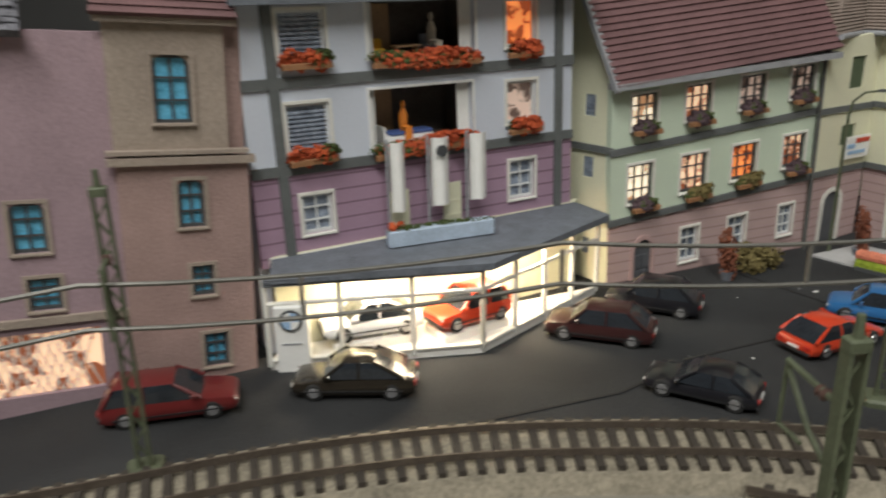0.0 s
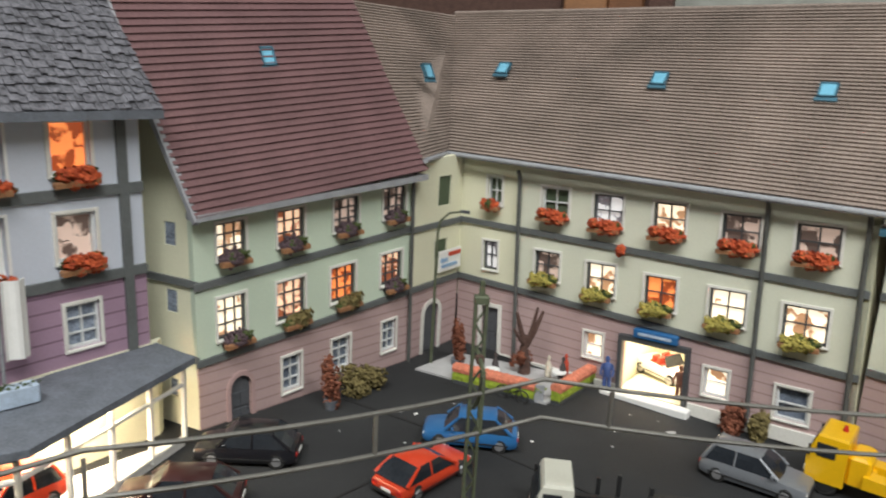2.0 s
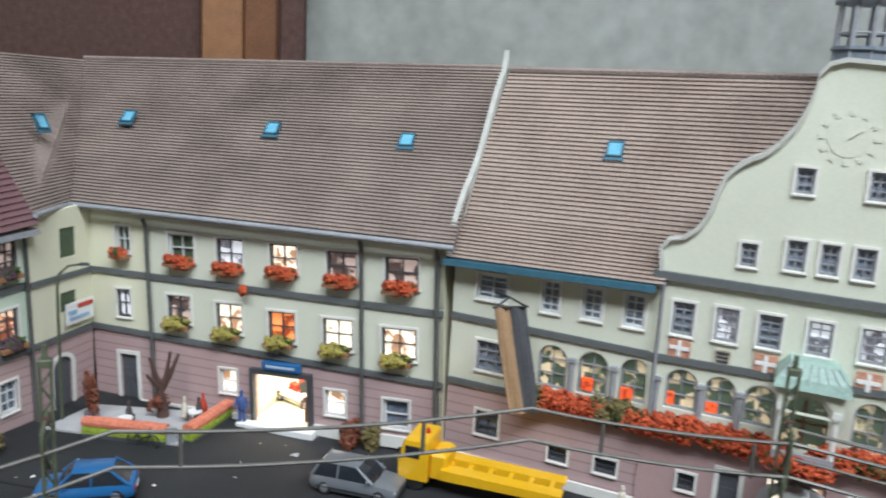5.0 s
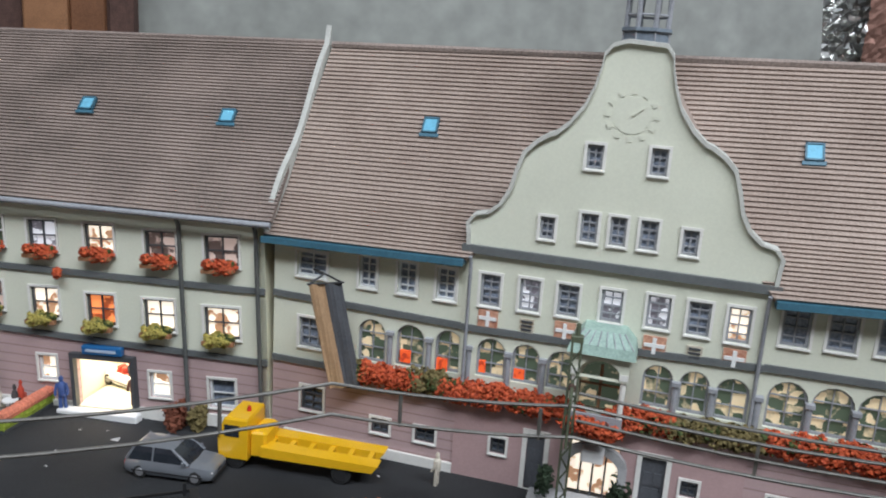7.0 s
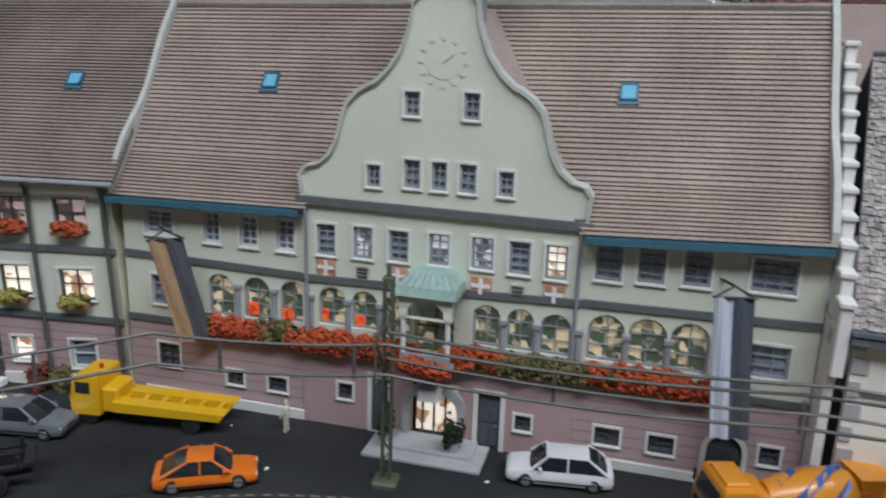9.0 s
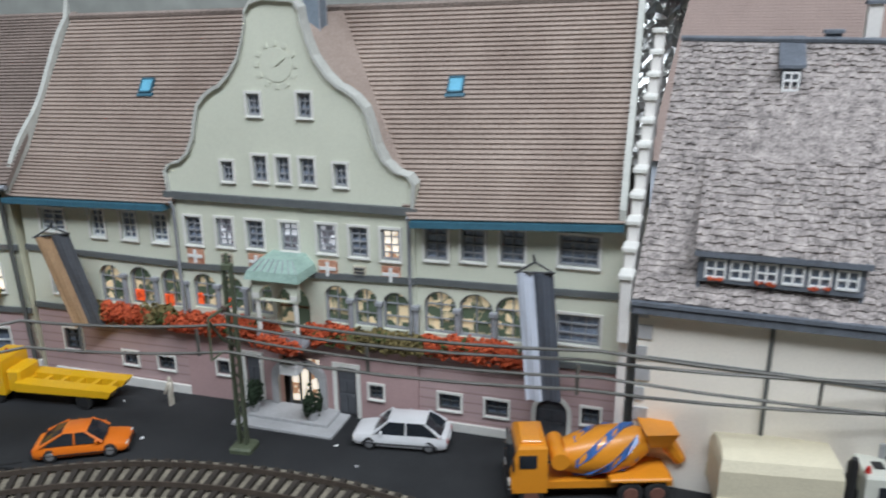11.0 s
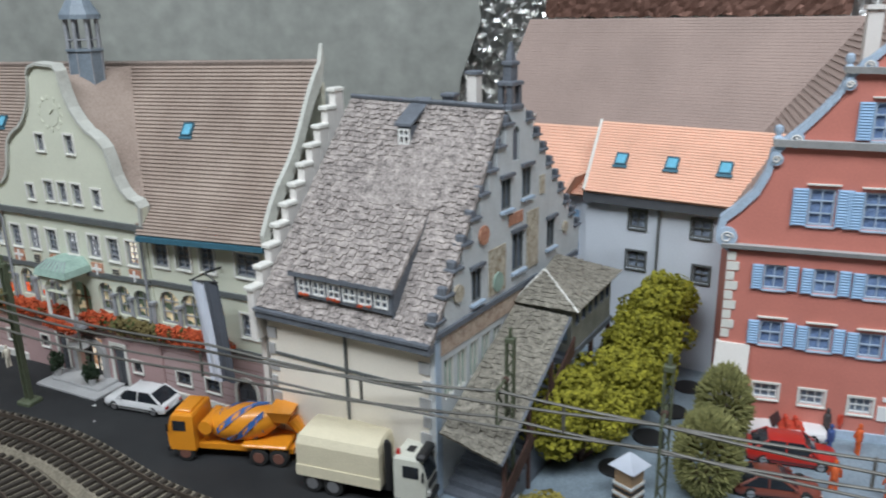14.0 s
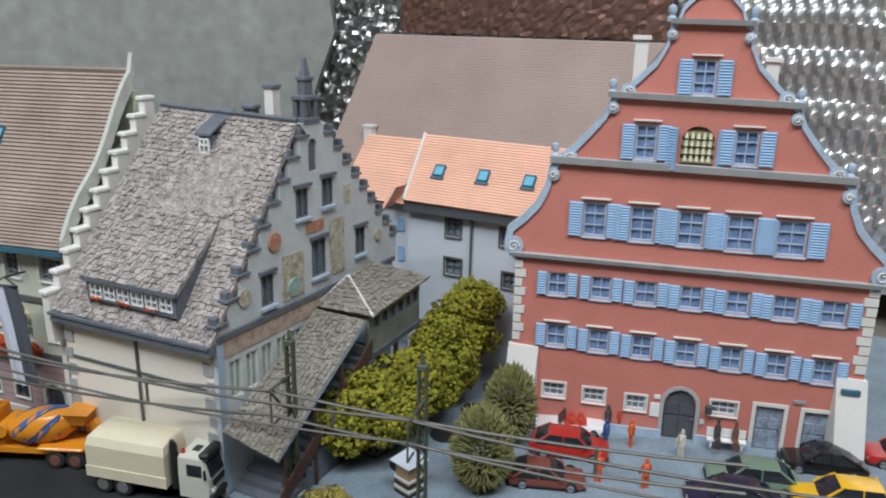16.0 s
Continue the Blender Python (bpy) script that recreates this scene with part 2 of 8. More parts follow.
class Mesh:
    def __init__(self):
        self.v, self.f = [], []

    def add(self, vs, fs):
        k = len(self.v)
        self.v += [tuple(p) for p in vs]
        self.f += [tuple(i + k for i in q) for q in fs]
        return self

    def box(self, x0, y0, z0, x1, y1, z1, c=0.0):
        """A block; c cuts its upright edges and its top edges."""
        if c <= 0:
            return self.add([(x, y, z) for z in (z0, z1) for y in (y0, y1) for x in (x0, x1)],
                            [(0, 2, 3, 1), (4, 5, 7, 6), (0, 1, 5, 4), (2, 6, 7, 3), (0, 4, 6, 2), (1, 3, 7, 5)])
        rings = []
        for z, k in ((z0, 0.0), (z1 - c, 0.0), (z1, c)):
            a, b, d, e = x0 + k, x1 - k, y0 + k, y1 - k
            rings.append([(a + c, d, z), (b - c, d, z), (b, d + c, z), (b, e - c, z), (b - c, e, z), (a + c, e, z), (a, e - c, z), (a, d + c, z)])
        return self.loft(rings)

    def loft(self, rings, cap=True, closed=True):
        n = len(rings[0])
        vs = [p for r in rings for p in r]
        fs = []
        for k in range(len(rings) - 1):
            for i in range(n if closed else n - 1):
                j = (i + 1) % n
                fs.append((k * n + i, k * n + j, (k + 1) * n + j, (k + 1) * n + i))
        if cap:
            fs += [tuple(range(n))[::-1], tuple((len(rings) - 1) * n + i for i in range(n))]
        return self.add(vs, fs)

    def tube(self, pts, r, n=8):
        pts = [Vector(p) for p in pts]
        rs = r if isinstance(r, (list, tuple)) else [r] * len(pts)
        rings = []
        for i, p in enumerate(pts):
            d = (pts[min(i + 1, len(pts) - 1)] - pts[max(i - 1, 0)]).normalized()
            a = d.orthogonal().normalized() if i == 0 else (a - d * a.dot(d)).normalized()
            b = d.cross(a)
            rings.append([p + (a * math.cos(t) + b * math.sin(t)) * rs[i] for t in (2 * math.pi * k / n for k in range(n))])
        return self.loft(rings)

    def disc(self, c, axis, r, h, n=16, r2=None):
        c, axis = Vector(c), Vector(axis).normalized()
        return self.tube([c - axis * h / 2, c + axis * h / 2], [r, r if r2 is None else r2], n)

    def panel(self, outline, holes=(), y0=0.0, y1=0.004):
        """A wall slab in x and z with its openings cut through."""
        loops = [list(outline)] + [list(h) for h in holes]
        tris = tessellate_polygon([[Vector((x, z, 0)) for x, z in lp] for lp in loops])
        flat = [p for lp in loops for p in lp]
        n = len(flat)
        fs = [tuple(t) for t in tris] + [tuple(i + n for i in t[::-1]) for t in tris]
        k = 0
        for lp in loops:
            for i in range(len(lp)):
                j = (i + 1) % len(lp)
                fs.append((k + i, k + j, n + k + j, n + k + i))
            k += len(lp)
        return self.add([(x, y0, z) for x, z in flat] + [(x, y1, z) for x, z in flat], fs)

    def moved(self, m):
        self.v = [tuple(m @ Vector(p)) for p in self.v]
        return self

    def data(self, name, material, smooth=0.0, recalc=True):
        me = bpy.data.meshes.new(name)
        me.from_pydata(self.v, [], self.f)
        for one in material if isinstance(material, (list, tuple)) else [material]:
            me.materials.append(one)
        if recalc and len(self.f) < 4000:
            bm = bmesh.new()
            bm.from_mesh(me)
            bmesh.ops.recalc_face_normals(bm, faces=bm.faces)
            bm.to_mesh(me)
            bm.free()
        if smooth:
            me.polygons.foreach_set("use_smooth", [True] * len(me.polygons))
            me.set_sharp_from_angle(angle=radians(smooth))
        return me


RACK = {}


def rack(xx, zx, xo, xz, zz, zo):
    """How far a card house stands out of square: its own x and z, sheared, scaled and shifted."""
    return Matrix(((xx, 0, zx, xo), (0, 1, 0, 0), (xz, 0, zz, zo), (0, 0, 0, 1)))


def part(name, mesh, material, parent, label="", smooth=0.0):
    root = parent
    while root.parent:
        root = root.parent
    if root.name in RACK and isinstance(mesh, Mesh):
        mesh.moved(RACK[root.name])
    ob = new(name, mesh if isinstance(mesh, bpy.types.Mesh) else mesh.data(name, material, smooth))
    ob.parent = parent
    return tagged(ob, label, kind="stuff" if name.endswith("roof") and len(ob.data.polygons) > 30 else "")


def thing(name, m, label, category, group="", kind="", lean=None):
    ob = new(name)
    ob.empty_display_size = 0.01
    ob.matrix_world = m
    if lean:
        RACK[ob.name] = lean
    return tagged(ob, label, category, group, kind)


def solid(name, mesh, material, m, label, category, group="", kind="", smooth=0.0):
    ob = new(name, mesh if isinstance(mesh, bpy.types.Mesh) else mesh.data(name, material, smooth))
    ob.matrix_world = m
    return tagged(ob, label, category, group, kind)


def front(a, b):
    """The pose of a house front from plan point a to b: x along it, y into the house."""
    return pose(a[0], a[1], 0, 0, 0, math.degrees(math.atan2(b[1] - a[1], b[0] - a[0])))


def rect(x0, z0, x1, z1):
    return [(x0, z0), (x1, z0), (x1, z1), (x0, z1)]


def arch(x0, z0, x1, z1, rise=None, n=8):
    r = (x1 - x0) / 2
    h = r if rise is None else rise
    return [(x0, z0), (x1, z0)] + [((x0 + x1) / 2 + r * math.cos(math.pi * k / n), z1 - h + h * math.sin(math.pi * k / n)) for k in range(n + 1)]


def window(house, x0, z0, x1, z1, pane, cols=2, rows=2, frame_mat=None, surround=None, sill=True, arched=False, y=0.0, bar=0.0007, sides=True):
    """A window in its opening: frame with glazing bars, pane, sill, trim."""
    fm = frame_mat or M["frame_white"]
    w = Mesh()
    t = 0.0012
    hole = (arch if arched else rect)(x0 + t, z0 + t, x1 - t, z1 - t)
    w.panel((arch if arched else rect)(x0, z0, x1, z1), [hole], y + 0.0008, y + 0.0024)
    for i in range(1, cols):
        x = x0 + (x1 - x0) * i / cols
        w.box(x - bar / 2, y + 0.0010, z0 + t, x + bar / 2, y + 0.0022, z1 - t)
    for j in range(1, rows):
        z = z0 + (z1 - z0) * j / rows
        w.box(x0 + t, y + 0.0011, z - bar / 2, x1 - t, y + 0.0021, z + bar / 2)
    ob = part("window", w, fm, house)
    part("pane", Mesh().panel((arch if arched else rect)(x0 + 0.0004, z0 + 0.0004, x1 - 0.0004, z1 - 0.0004), (), y + 0.0026, y + 0.0032), pane, ob)
    if surround:
        s = 0.0013
        out = (arch if arched else rect)(x0 - s, z0 - s, x1 + s, z1 + s)
        part("surround", Mesh().panel(out, [(arch if arched else rect)(x0, z0, x1, z1)], y - 0.0009, y - 0.0001), surround, ob)
    if sill:
        part("sill", Mesh().box(x0 - 0.0008, y - 0.0014, z0 - 0.001, x1 + 0.0008, y + 0.0006, z0 - 0.0001, 0.0002), surround or fm, ob)
    return ob


def door(house, x0, z1, x1, material, arched=False, surround=None, z0=0.0008):
    sh = arch if arched else rect
    d = Mesh().panel(sh(x0, z0, x1, z1), (), 0.0014, 0.0028)
    d.box(x0 + 0.0015, 0.0008, z0 + 0.002, (x0 + x1) / 2 - 0.0006, 0.0016, z0 + (z1 - z0) * 0.45)
    d.box((x0 + x1) / 2 + 0.0006, 0.0008, z0 + 0.002, x1 - 0.0015, 0.0016, z0 + (z1 - z0) * 0.45)
    d.box(x0 + 0.0015, 0.0008, z0 + (z1 - z0) * 0.5, (x0 + x1) / 2 - 0.0006, 0.0016, z0 + (z1 - z0) * 0.72)
    d.box((x0 + x1) / 2 + 0.0006, 0.0008, z0 + (z1 - z0) * 0.5, x1 - 0.0015, 0.0016, z0 + (z1 - z0) * 0.72)
    ob = part("door", d, material, house)
    part("handle", Mesh().box(x1 - 0.0022, 0.0, z0 + (z1 - z0) * 0.42, x1 - 0.0016, 0.0014, z0 + (z1 - z0) * 0.48), M["chrome"], ob)
    if surround:
        s = 0.0024
        part("surround", Mesh().panel(sh(x0 - s, z0, x1 + s, z1 + s), [sh(x0, z0 + 0.0002, x1, z1)], -0.0009, -0.0001), surround, ob)
    return ob


def tiled(a, b, c, d, courses, step=0.0011, base=0.002):
    """A roof slope between eave a-b and ridge d-c, laid in lapped courses."""
    a, b, c, d = (Vector(p) for p in (a, b, c, d))
    nrm = (b - a).cross(d - a).normalized()
    if nrm.z < 0:
        nrm = -nrm
    m = Mesh()
    for k in range(courses):
        s0, s1 = k / courses, (k + 1) / courses
        p0, p1 = a.lerp(d, s0), b.lerp(c, s0)
        q0, q1 = a.lerp(d, s1), b.lerp(c, s1)
        vs = [p0, p1, q1, q0, p0 + nrm * step, p1 + nrm * step, q1 + nrm * step * 0.15, q0 + nrm * step * 0.15]
        m.add(vs, [(0, 1, 5, 4), (4, 5, 6, 7), (0, 4, 7, 3), (1, 2, 6, 5)])
    m.add([a, b, c, d] + [p - nrm * base for p in (a, b, c, d)], [(4, 7, 6, 5), (0, 4, 5, 1), (1, 5, 6, 2), (2, 6, 7, 3), (3, 7, 4, 0)])
    return m


def shingled(a, b, c, d, rows, cols, seed, skip=None):
    """A slope of split shingles with uneven edges and tilts."""
    rng = random.Random(seed)
    a, b, c, d = (Vector(p) for p in (a, b, c, d))
    nrm = (b - a).cross(d - a).normalized()
    if nrm.z < 0:
        nrm = -nrm
    m = Mesh()
    for r in range(rows):
        s0, s1 = r / rows, min(1.0, (r + 1.35) / rows)
        off = rng.random()
        for q in range(-1, cols):
            u0, u1 = max(0.0, (q + off + rng.uniform(-0.12, 0.12)) / cols), min(1.0, (q + 0.93 + off + rng.uniform(-0.12, 0.12)) / cols)
            if u1 - u0 < 0.2 / cols:
                continue
            if skip and skip((u0 + u1) / 2, (s0 + s1) / 2):
                continue
            j = rng.uniform(-0.25, 0.2) / rows
            h = rng.uniform(0.0007, 0.0016)
            pt = lambda u, s: a.lerp(b, u).lerp(d.lerp(c, u), max(0.0, s))
            e0, e1, f1, f0 = pt(u0, s0 + j), pt(u1, s0 + j), pt(u1, s1), pt(u0, s1)
            m.add([e0, e1, f1, f0, e0 + nrm * h, e1 + nrm * h * rng.uniform(0.7, 1.3), f1 + nrm * 0.0002, f0 + nrm * 0.0002],
                  [(4, 5, 6, 7), (0, 1, 5, 4), (0, 4, 7, 3), (1, 2, 6, 5)])
    m.add([a, b, c, d] + [p - nrm * 0.002 for p in (a, b, c, d)], [(0, 1, 2, 3), (4, 7, 6, 5), (0, 4, 5, 1), (1, 5, 6, 2), (2, 6, 7, 3), (3, 7, 4, 0)])
    return m


def skylight(house, p, along, up, w=0.0085, h=0.0095):
    """A small roof window lying on a slope."""
    p, along, up = Vector(p), Vector(along).normalized(), Vector(up).normalized()
    n = along.cross(up).normalized()
    if n.z < 0:
        n = -n
    m = Matrix.Translation(p) @ Matrix((along, up, n)).transposed().to_4x4()
    fr = Mesh()
    t = 0.0009
    fr.box(-w / 2, -h / 2, 0, w / 2, -h / 2 + t, 0.0022).box(-w / 2, h / 2 - t, 0, w / 2, h / 2, 0.0022)
    fr.box(-w / 2, -h / 2, 0, -w / 2 + t, h / 2, 0.0022).box(w / 2 - t, -h / 2, 0, w / 2, h / 2, 0.0022)
    fr.box(-w / 2 - 0.001, -h / 2 - 0.0022, 0, w / 2 + 0.001, -h / 2, 0.0013)
    ob = part("skylight", fr.moved(m), M["gutter_blue"], house)
    part("pane", Mesh().box(-w / 2 + t, -h / 2 + t, 0.0004, w / 2 - t, h / 2 - t, 0.0017).moved(m), M["sky_pane"], ob, "pale blue skylight pane")


def clump(rng, n, sx, sy, sz, leaf=0.0016, up=0.0):
    """Foliage: many small folded leaves in an uneven heap."""
    m = Mesh()
    blobs = [(rng.uniform(-sx, sx) * 0.75, rng.uniform(-sy, sy) * 0.6, rng.uniform(-sz, sz) * 0.5 + up) for _ in range(max(3, n // 40))]
    for _ in range(n):
        b = rng.choice(blobs)
        d = Vector((rng.gauss(0, 1), rng.gauss(0, 1), rng.gauss(0, 1))).normalized()
        r = 0.45 + 0.55 * rng.random() ** 0.5
        p = Vector((b[0] + d.x * sx * 0.42 * r, b[1] + d.y * sy * 0.7 * r, b[2] + d.z * sz * 0.7 * r))
        a = (d + Vector((rng.gauss(0, .6), rng.gauss(0, .6), rng.gauss(0, .6)))).normalized()
        s = a.orthogonal().normalized()
        s = Matrix.Rotation(rng.uniform(0, 6.28), 3, a) @ s
        q = leaf * rng.uniform(0.6, 1.3)
        up_ = a.cross(s) * q
        m.add([p - s * q, p + up_ * 0.8, p + s * q, p - up_ * 0.8, p + a * q * 0.5], [(0, 4, 3), (1, 4, 0), (2, 4, 1), (3, 4, 2)])
    return m


FLOWERS = {}


def flower_box(house_m, x, z, w, kind, label):
    """A window box: trough with plants hanging over it."""
    key = (kind, round(w, 3))
    rng = random.Random(hash_of(kind) + int(w * 1e5))
    if key not in FLOWERS:
        h = 0.0042
        FLOWERS[key] = (clump(rng, int(26000 * w), w / 2, 0.0030, h, 0.0013).data("blossoms", M[kind], recalc=False),
                        clump(rng, int(9000 * w), w / 2, 0.0026, h * 0.8, 0.0013).data("leaves", M["leaf"], recalc=False),
                        Mesh().box(-w / 2, -0.0022, -0.0032, w / 2, 0.0012, -0.0008, 0.0004).data("trough", M["wood"]))
    ob = thing("flower_box", house_m @ pose(x, -0.0036, z, rng.uniform(-4, 4), rng.uniform(-3, 3), 0), label, "flower box", "window flower boxes")
    for n, me in zip(("blossoms", "leaves", "trough"), FLOWERS[key]):
        part(n, me, None, ob)
    return ob


def hash_of(s):
    return sum(ord(c) * (i + 1) for i, c in enumerate(s))


# ---- setting: ground, backdrop, room ----
def sheet(name, pts, z, th, material, label, category):
    m = Mesh()
    n = len(pts)
    m.add([(x, y, z) for x, y in pts] + [(x, y, z - th) for x, y in pts],
          [tuple(range(n)), tuple(range(2 * n - 1, n - 1, -1))] + [(i, (i + 1) % n, n + (i + 1) % n, n + i) for i in range(n)])
    return solid(name, m, material, pose(0, 0, 0), label, category, kind="structure")


sheet("ground", [(-3, -3), (4, -3), (4, 3.5), (-3, 3.5)], -0.004, 0.02, M["board"], "bare grey baseboard under the model town", "ground")
sheet("road", [(-0.4978, 0.6896), (-0.5000, 0.2250), (-0.1145, 0.2103), (0.0508, 0.2526), (0.1672, 0.2498), (0.3101, 0.1946), (0.3738, 0.1035), (0.4260, -0.0580), (0.4737, -0.1626), (0.5586, -0.2381),
                (0.5949, -0.1957), (0.6454, -0.0640), (0.8562, 0.0638), (0.8455, 0.8507)], 0.0, 0.004, M["asphalt"], "dark grey dusty asphalt street and yard", "road")
sheet("pavement", [(0.5588, -0.2429), (0.7013, -0.4791), (1.0657, -0.5018), (1.0413, -0.0390), (0.6626, -0.0366), (0.5413, -0.1649)], 0.001, 0.004, M["paving"], "pale blue-grey cobbled square", "pavement")

# the backdrop behind the houses and the hall round them
WALLS = thing("backdrop", pose(0, 0, 0), "rough grey concrete backdrop wall", "backdrop", kind="structure")
edge = [(0.700 + 0.012 * math.sin(k * 1.9) + 0.004 * k, 0.06 * k) for k in range(9)]
part("wall_back", Mesh().panel([(-0.9, -0.004)] + edge + [(0.73, 1.4), (-0.9, 1.4)], (), 0.0, 0.03).moved(front((0.35, 0.66), (0.87, 0.15))), M["concrete"], WALLS)


def room():
    r = thing("hall", pose(0, 0, 0), "plain hall walls and ceiling around the layout", "room", kind="structure")
    part("wall_north", Mesh().box(-3, 3.4, -0.5, 4, 3.5, 1.5), M["hall"], r)
    part("wall_south", Mesh().box(-3, -3, -0.5, 4, -2.9, 1.5), M["hall"], r)
    part("wall_west", Mesh().box(-3, -2.9, -0.5, -2.9, 3.4, 1.5), M["hall"], r)
    part("wall_east", Mesh().box(3.9, -2.9, -0.5, 4, 3.4, 1.5), M["hall"], r)
    ob = solid("ceiling", Mesh().box(-3, -3, 1.5, 4, 3.5, 1.55), M["hall"], pose(0, 0, 0), "plain white hall ceiling", "ceiling", kind="structure")


room()


def bands(house, runs, y=-0.0014, h=0.0034, material=None):
    for x0, z0, x1, z1 in runs:
        m = Mesh().add([(x0, y, z0 - h / 2), (x1, y, z1 - h / 2), (x1, y, z1 + h / 2), (x0, y, z0 + h / 2), (x0, 0.0, z0 - h / 2), (x1, 0.0, z1 - h / 2), (x1, 0.0, z1 + h / 2), (x0, 0.0, z0 + h / 2)],
                       [(0, 1, 2, 3), (0, 4, 5, 1), (3, 2, 6, 7), (0, 3, 7, 4), (1, 5, 6, 2)])
        part("band", m, material or M["band"], house)


def drainpipe(house, x, z0, z1, y=-0.0024, r=0.0012, material=None):
    part("drainpipe", Mesh().tube([(x, y, z0), (x, y, z1 - 0.004), (x, y - 0.002, z1)], r, 8), material or M["pipe"], house, smooth=50)


# ---- mint green house with dark red roof ----
GBM_BASE, GBM_RACK = pose(0.0894, 0.3937, 0, 0, 0, 24.96), rack(0.8979, -0.0234, 0.0054, 0.0509, 1.0180, -0.0125)
GBM = GBM_BASE @ GBM_RACK
gb = thing("mint_house", GBM_BASE, "mint green townhouse with pink ground floor and red tiled roof", "house", lean=GBM_RACK)
rowA = [(0.012, 0.092, 0.029, 0.109), (0.049, 0.092, 0.067, 0.1095), (0.088, 0.093, 0.107, 0.110), (0.127, 0.094, 0.146, 0.111)]
rowB = [(0.011, 0.054, 0.028, 0.074), (0.048, 0.054, 0.067, 0.074), (0.086, 0.055, 0.105, 0.074), (0.126, 0.056, 0.144, 0.074)]
rowG = [(0.051, 0.015, 0.064, 0.034), (0.087, 0.016, 0.101, 0.034), (0.128, 0.016, 0.140, 0.034)]
part("wall", Mesh().panel([(-0.001, 0.0455), (0.153, 0.048), (0.153, 0.122), (-0.001, 0.118)], [rect(*r) for r in rowA + rowB]), M["mint"], gb)
part("ground_floor_wall", Mesh().panel([(-0.001, -0.003), (0.153, -0.003), (0.153, 0.048), (-0.001, 0.0455)], [rect(*r) for r in rowG] + [arch(0.017, -0.001, 0.030, 0.033)]), M["pink_stone"], gb)
part("plinth", Mesh().box(0.033, -0.002, -0.003, 0.153, 0.0, 0.0045), M["trim_light"], gb)
for r, p in zip(rowA, ("glow_white", "glow_warm", "glow_dim", "glow_dim")):
    window(gb, *r, M[p], 3, 3, M["frame_dark"], M["trim_light"])
for r, p in zip(rowB, ("glow_white", "glow_warm", "glow_orange", "glow_warm")):
    window(gb, *r, M[p], 3, 3, M["frame_dark"], M["trim_light"])
for r in rowG:
    window(gb, *r, M["glass"], 2, 3, M["frame_white"], M["trim_light"])
door(gb, 0.017, 0.033, 0.030, M["door_grey"], True, M["pink_plain"])
bands(gb, [(-0.002, 0.0455, 0.153, 0.048), (-0.002, 0.082, 0.153, 0.085)])
drainpipe(gb, 0.1505, 0.002, 0.119)
part("roof", tiled((-0.004, -0.008, 0.115), (0.156, -0.008, 0.119), (0.120, 0.060, 0.262), (-0.030, 0.060, 0.258), 46, 0.0013), M["roof_red"], gb)
part("eave", Mesh().box(-0.004, -0.009, 0.1135, 0.156, 0.0, 0.1165), M["gutter"], gb)
part("rear_wall", Mesh().box(-0.02, 0.06, -0.003, 0.15, 0.064, 0.258), M["cream"], gb)
part("verge", Mesh().add([(-0.005, -0.009, 0.114), (-0.002, -0.009, 0.114), (-0.028, 0.060, 0.262), (-0.031, 0.060, 0.262), (-0.005, -0.007, 0.112), (-0.002, -0.007, 0.112), (-0.028, 0.062, 0.258), (-0.031, 0.062, 0.258)],
                         [(0, 1, 2, 3), (4, 7, 6, 5), (0, 4, 5, 1), (1, 5, 6, 2), (2, 6, 7, 3), (3, 7, 4, 0)]), M["gutter"], gb)
skylight(gb, (0.0615, 0.0225, 0.1795), (1, 0, 0.02), (0, 0.068, 0.147))
# its cream end wall towards the blue house
side_m = front((0.0715, 0.4199), (0.0930, 0.3954)) @ pose(0, 0, -0.010)
gs = part("end_wall", Mesh().panel([(0, -0.003), (0.032, -0.003), (0.032, 0.116), (0.024, 0.135), (0.0, 0.19)], [rect(0.013, 0.098, 0.020, 0.109), rect(0.013, 0.066, 0.020, 0.077), rect(0.014, 0.024, 0.019, 0.033)], 0, 0.003).moved(GBM.inverted() @ side_m), M["cream"], gb)
for r in ((0.013, 0.098, 0.020, 0.109), (0.013, 0.066, 0.020, 0.077), (0.014, 0.024, 0.019, 0.033)):
    w = Mesh().panel(rect(*r), (), 0.001, 0.002)
    for k in range(5):
        w.box(r[0] + 0.0006, 0.0006, r[1] + 0.001 + k * 0.002, r[2] - 0.0006, 0.0012, r[1] + 0.0022 + k * 0.002)
    part("window", w.moved(GBM.inverted() @ side_m), M["glass_grey"], gb)
for z in (0.0455, 0.082):
    part("band", Mesh().box(0, -0.0014, z - 0.0017, 0.033, 0, z + 0.0017).moved(GBM.inverted() @ side_m), M["band"], gb)

# ---- long yellow-green house with its angled corner ----
GM_BASE, GM_RACK = pose(0.2606, 0.4800, 0, 0, 0, -59.98), rack(1.0287, -0.0464, 0.0017, 0.0520, 0.9976, -0.0056)
GM = GM_BASE @ GM_RACK
CM = front((0.2175, 0.4533), (0.2600, 0.4809)) @ Matrix.Translation((0, 0, -0.0056)) @ Matrix.Diagonal((1.18, 1, 1, 1))
gh = thing("corner_house", GM_BASE, "long pale green and cream townhouse with brown tiled roof", "house", lean=GM_RACK)
A = [(0.021, 0.098, 0.031, 0.115), (0.058, 0.095, 0.075, 0.112), (0.090, 0.093, 0.107, 0.111), (0.124, 0.093, 0.141, 0.110), (0.159, 0.091, 0.177, 0.108), (0.193, 0.090, 0.212, 0.107)]
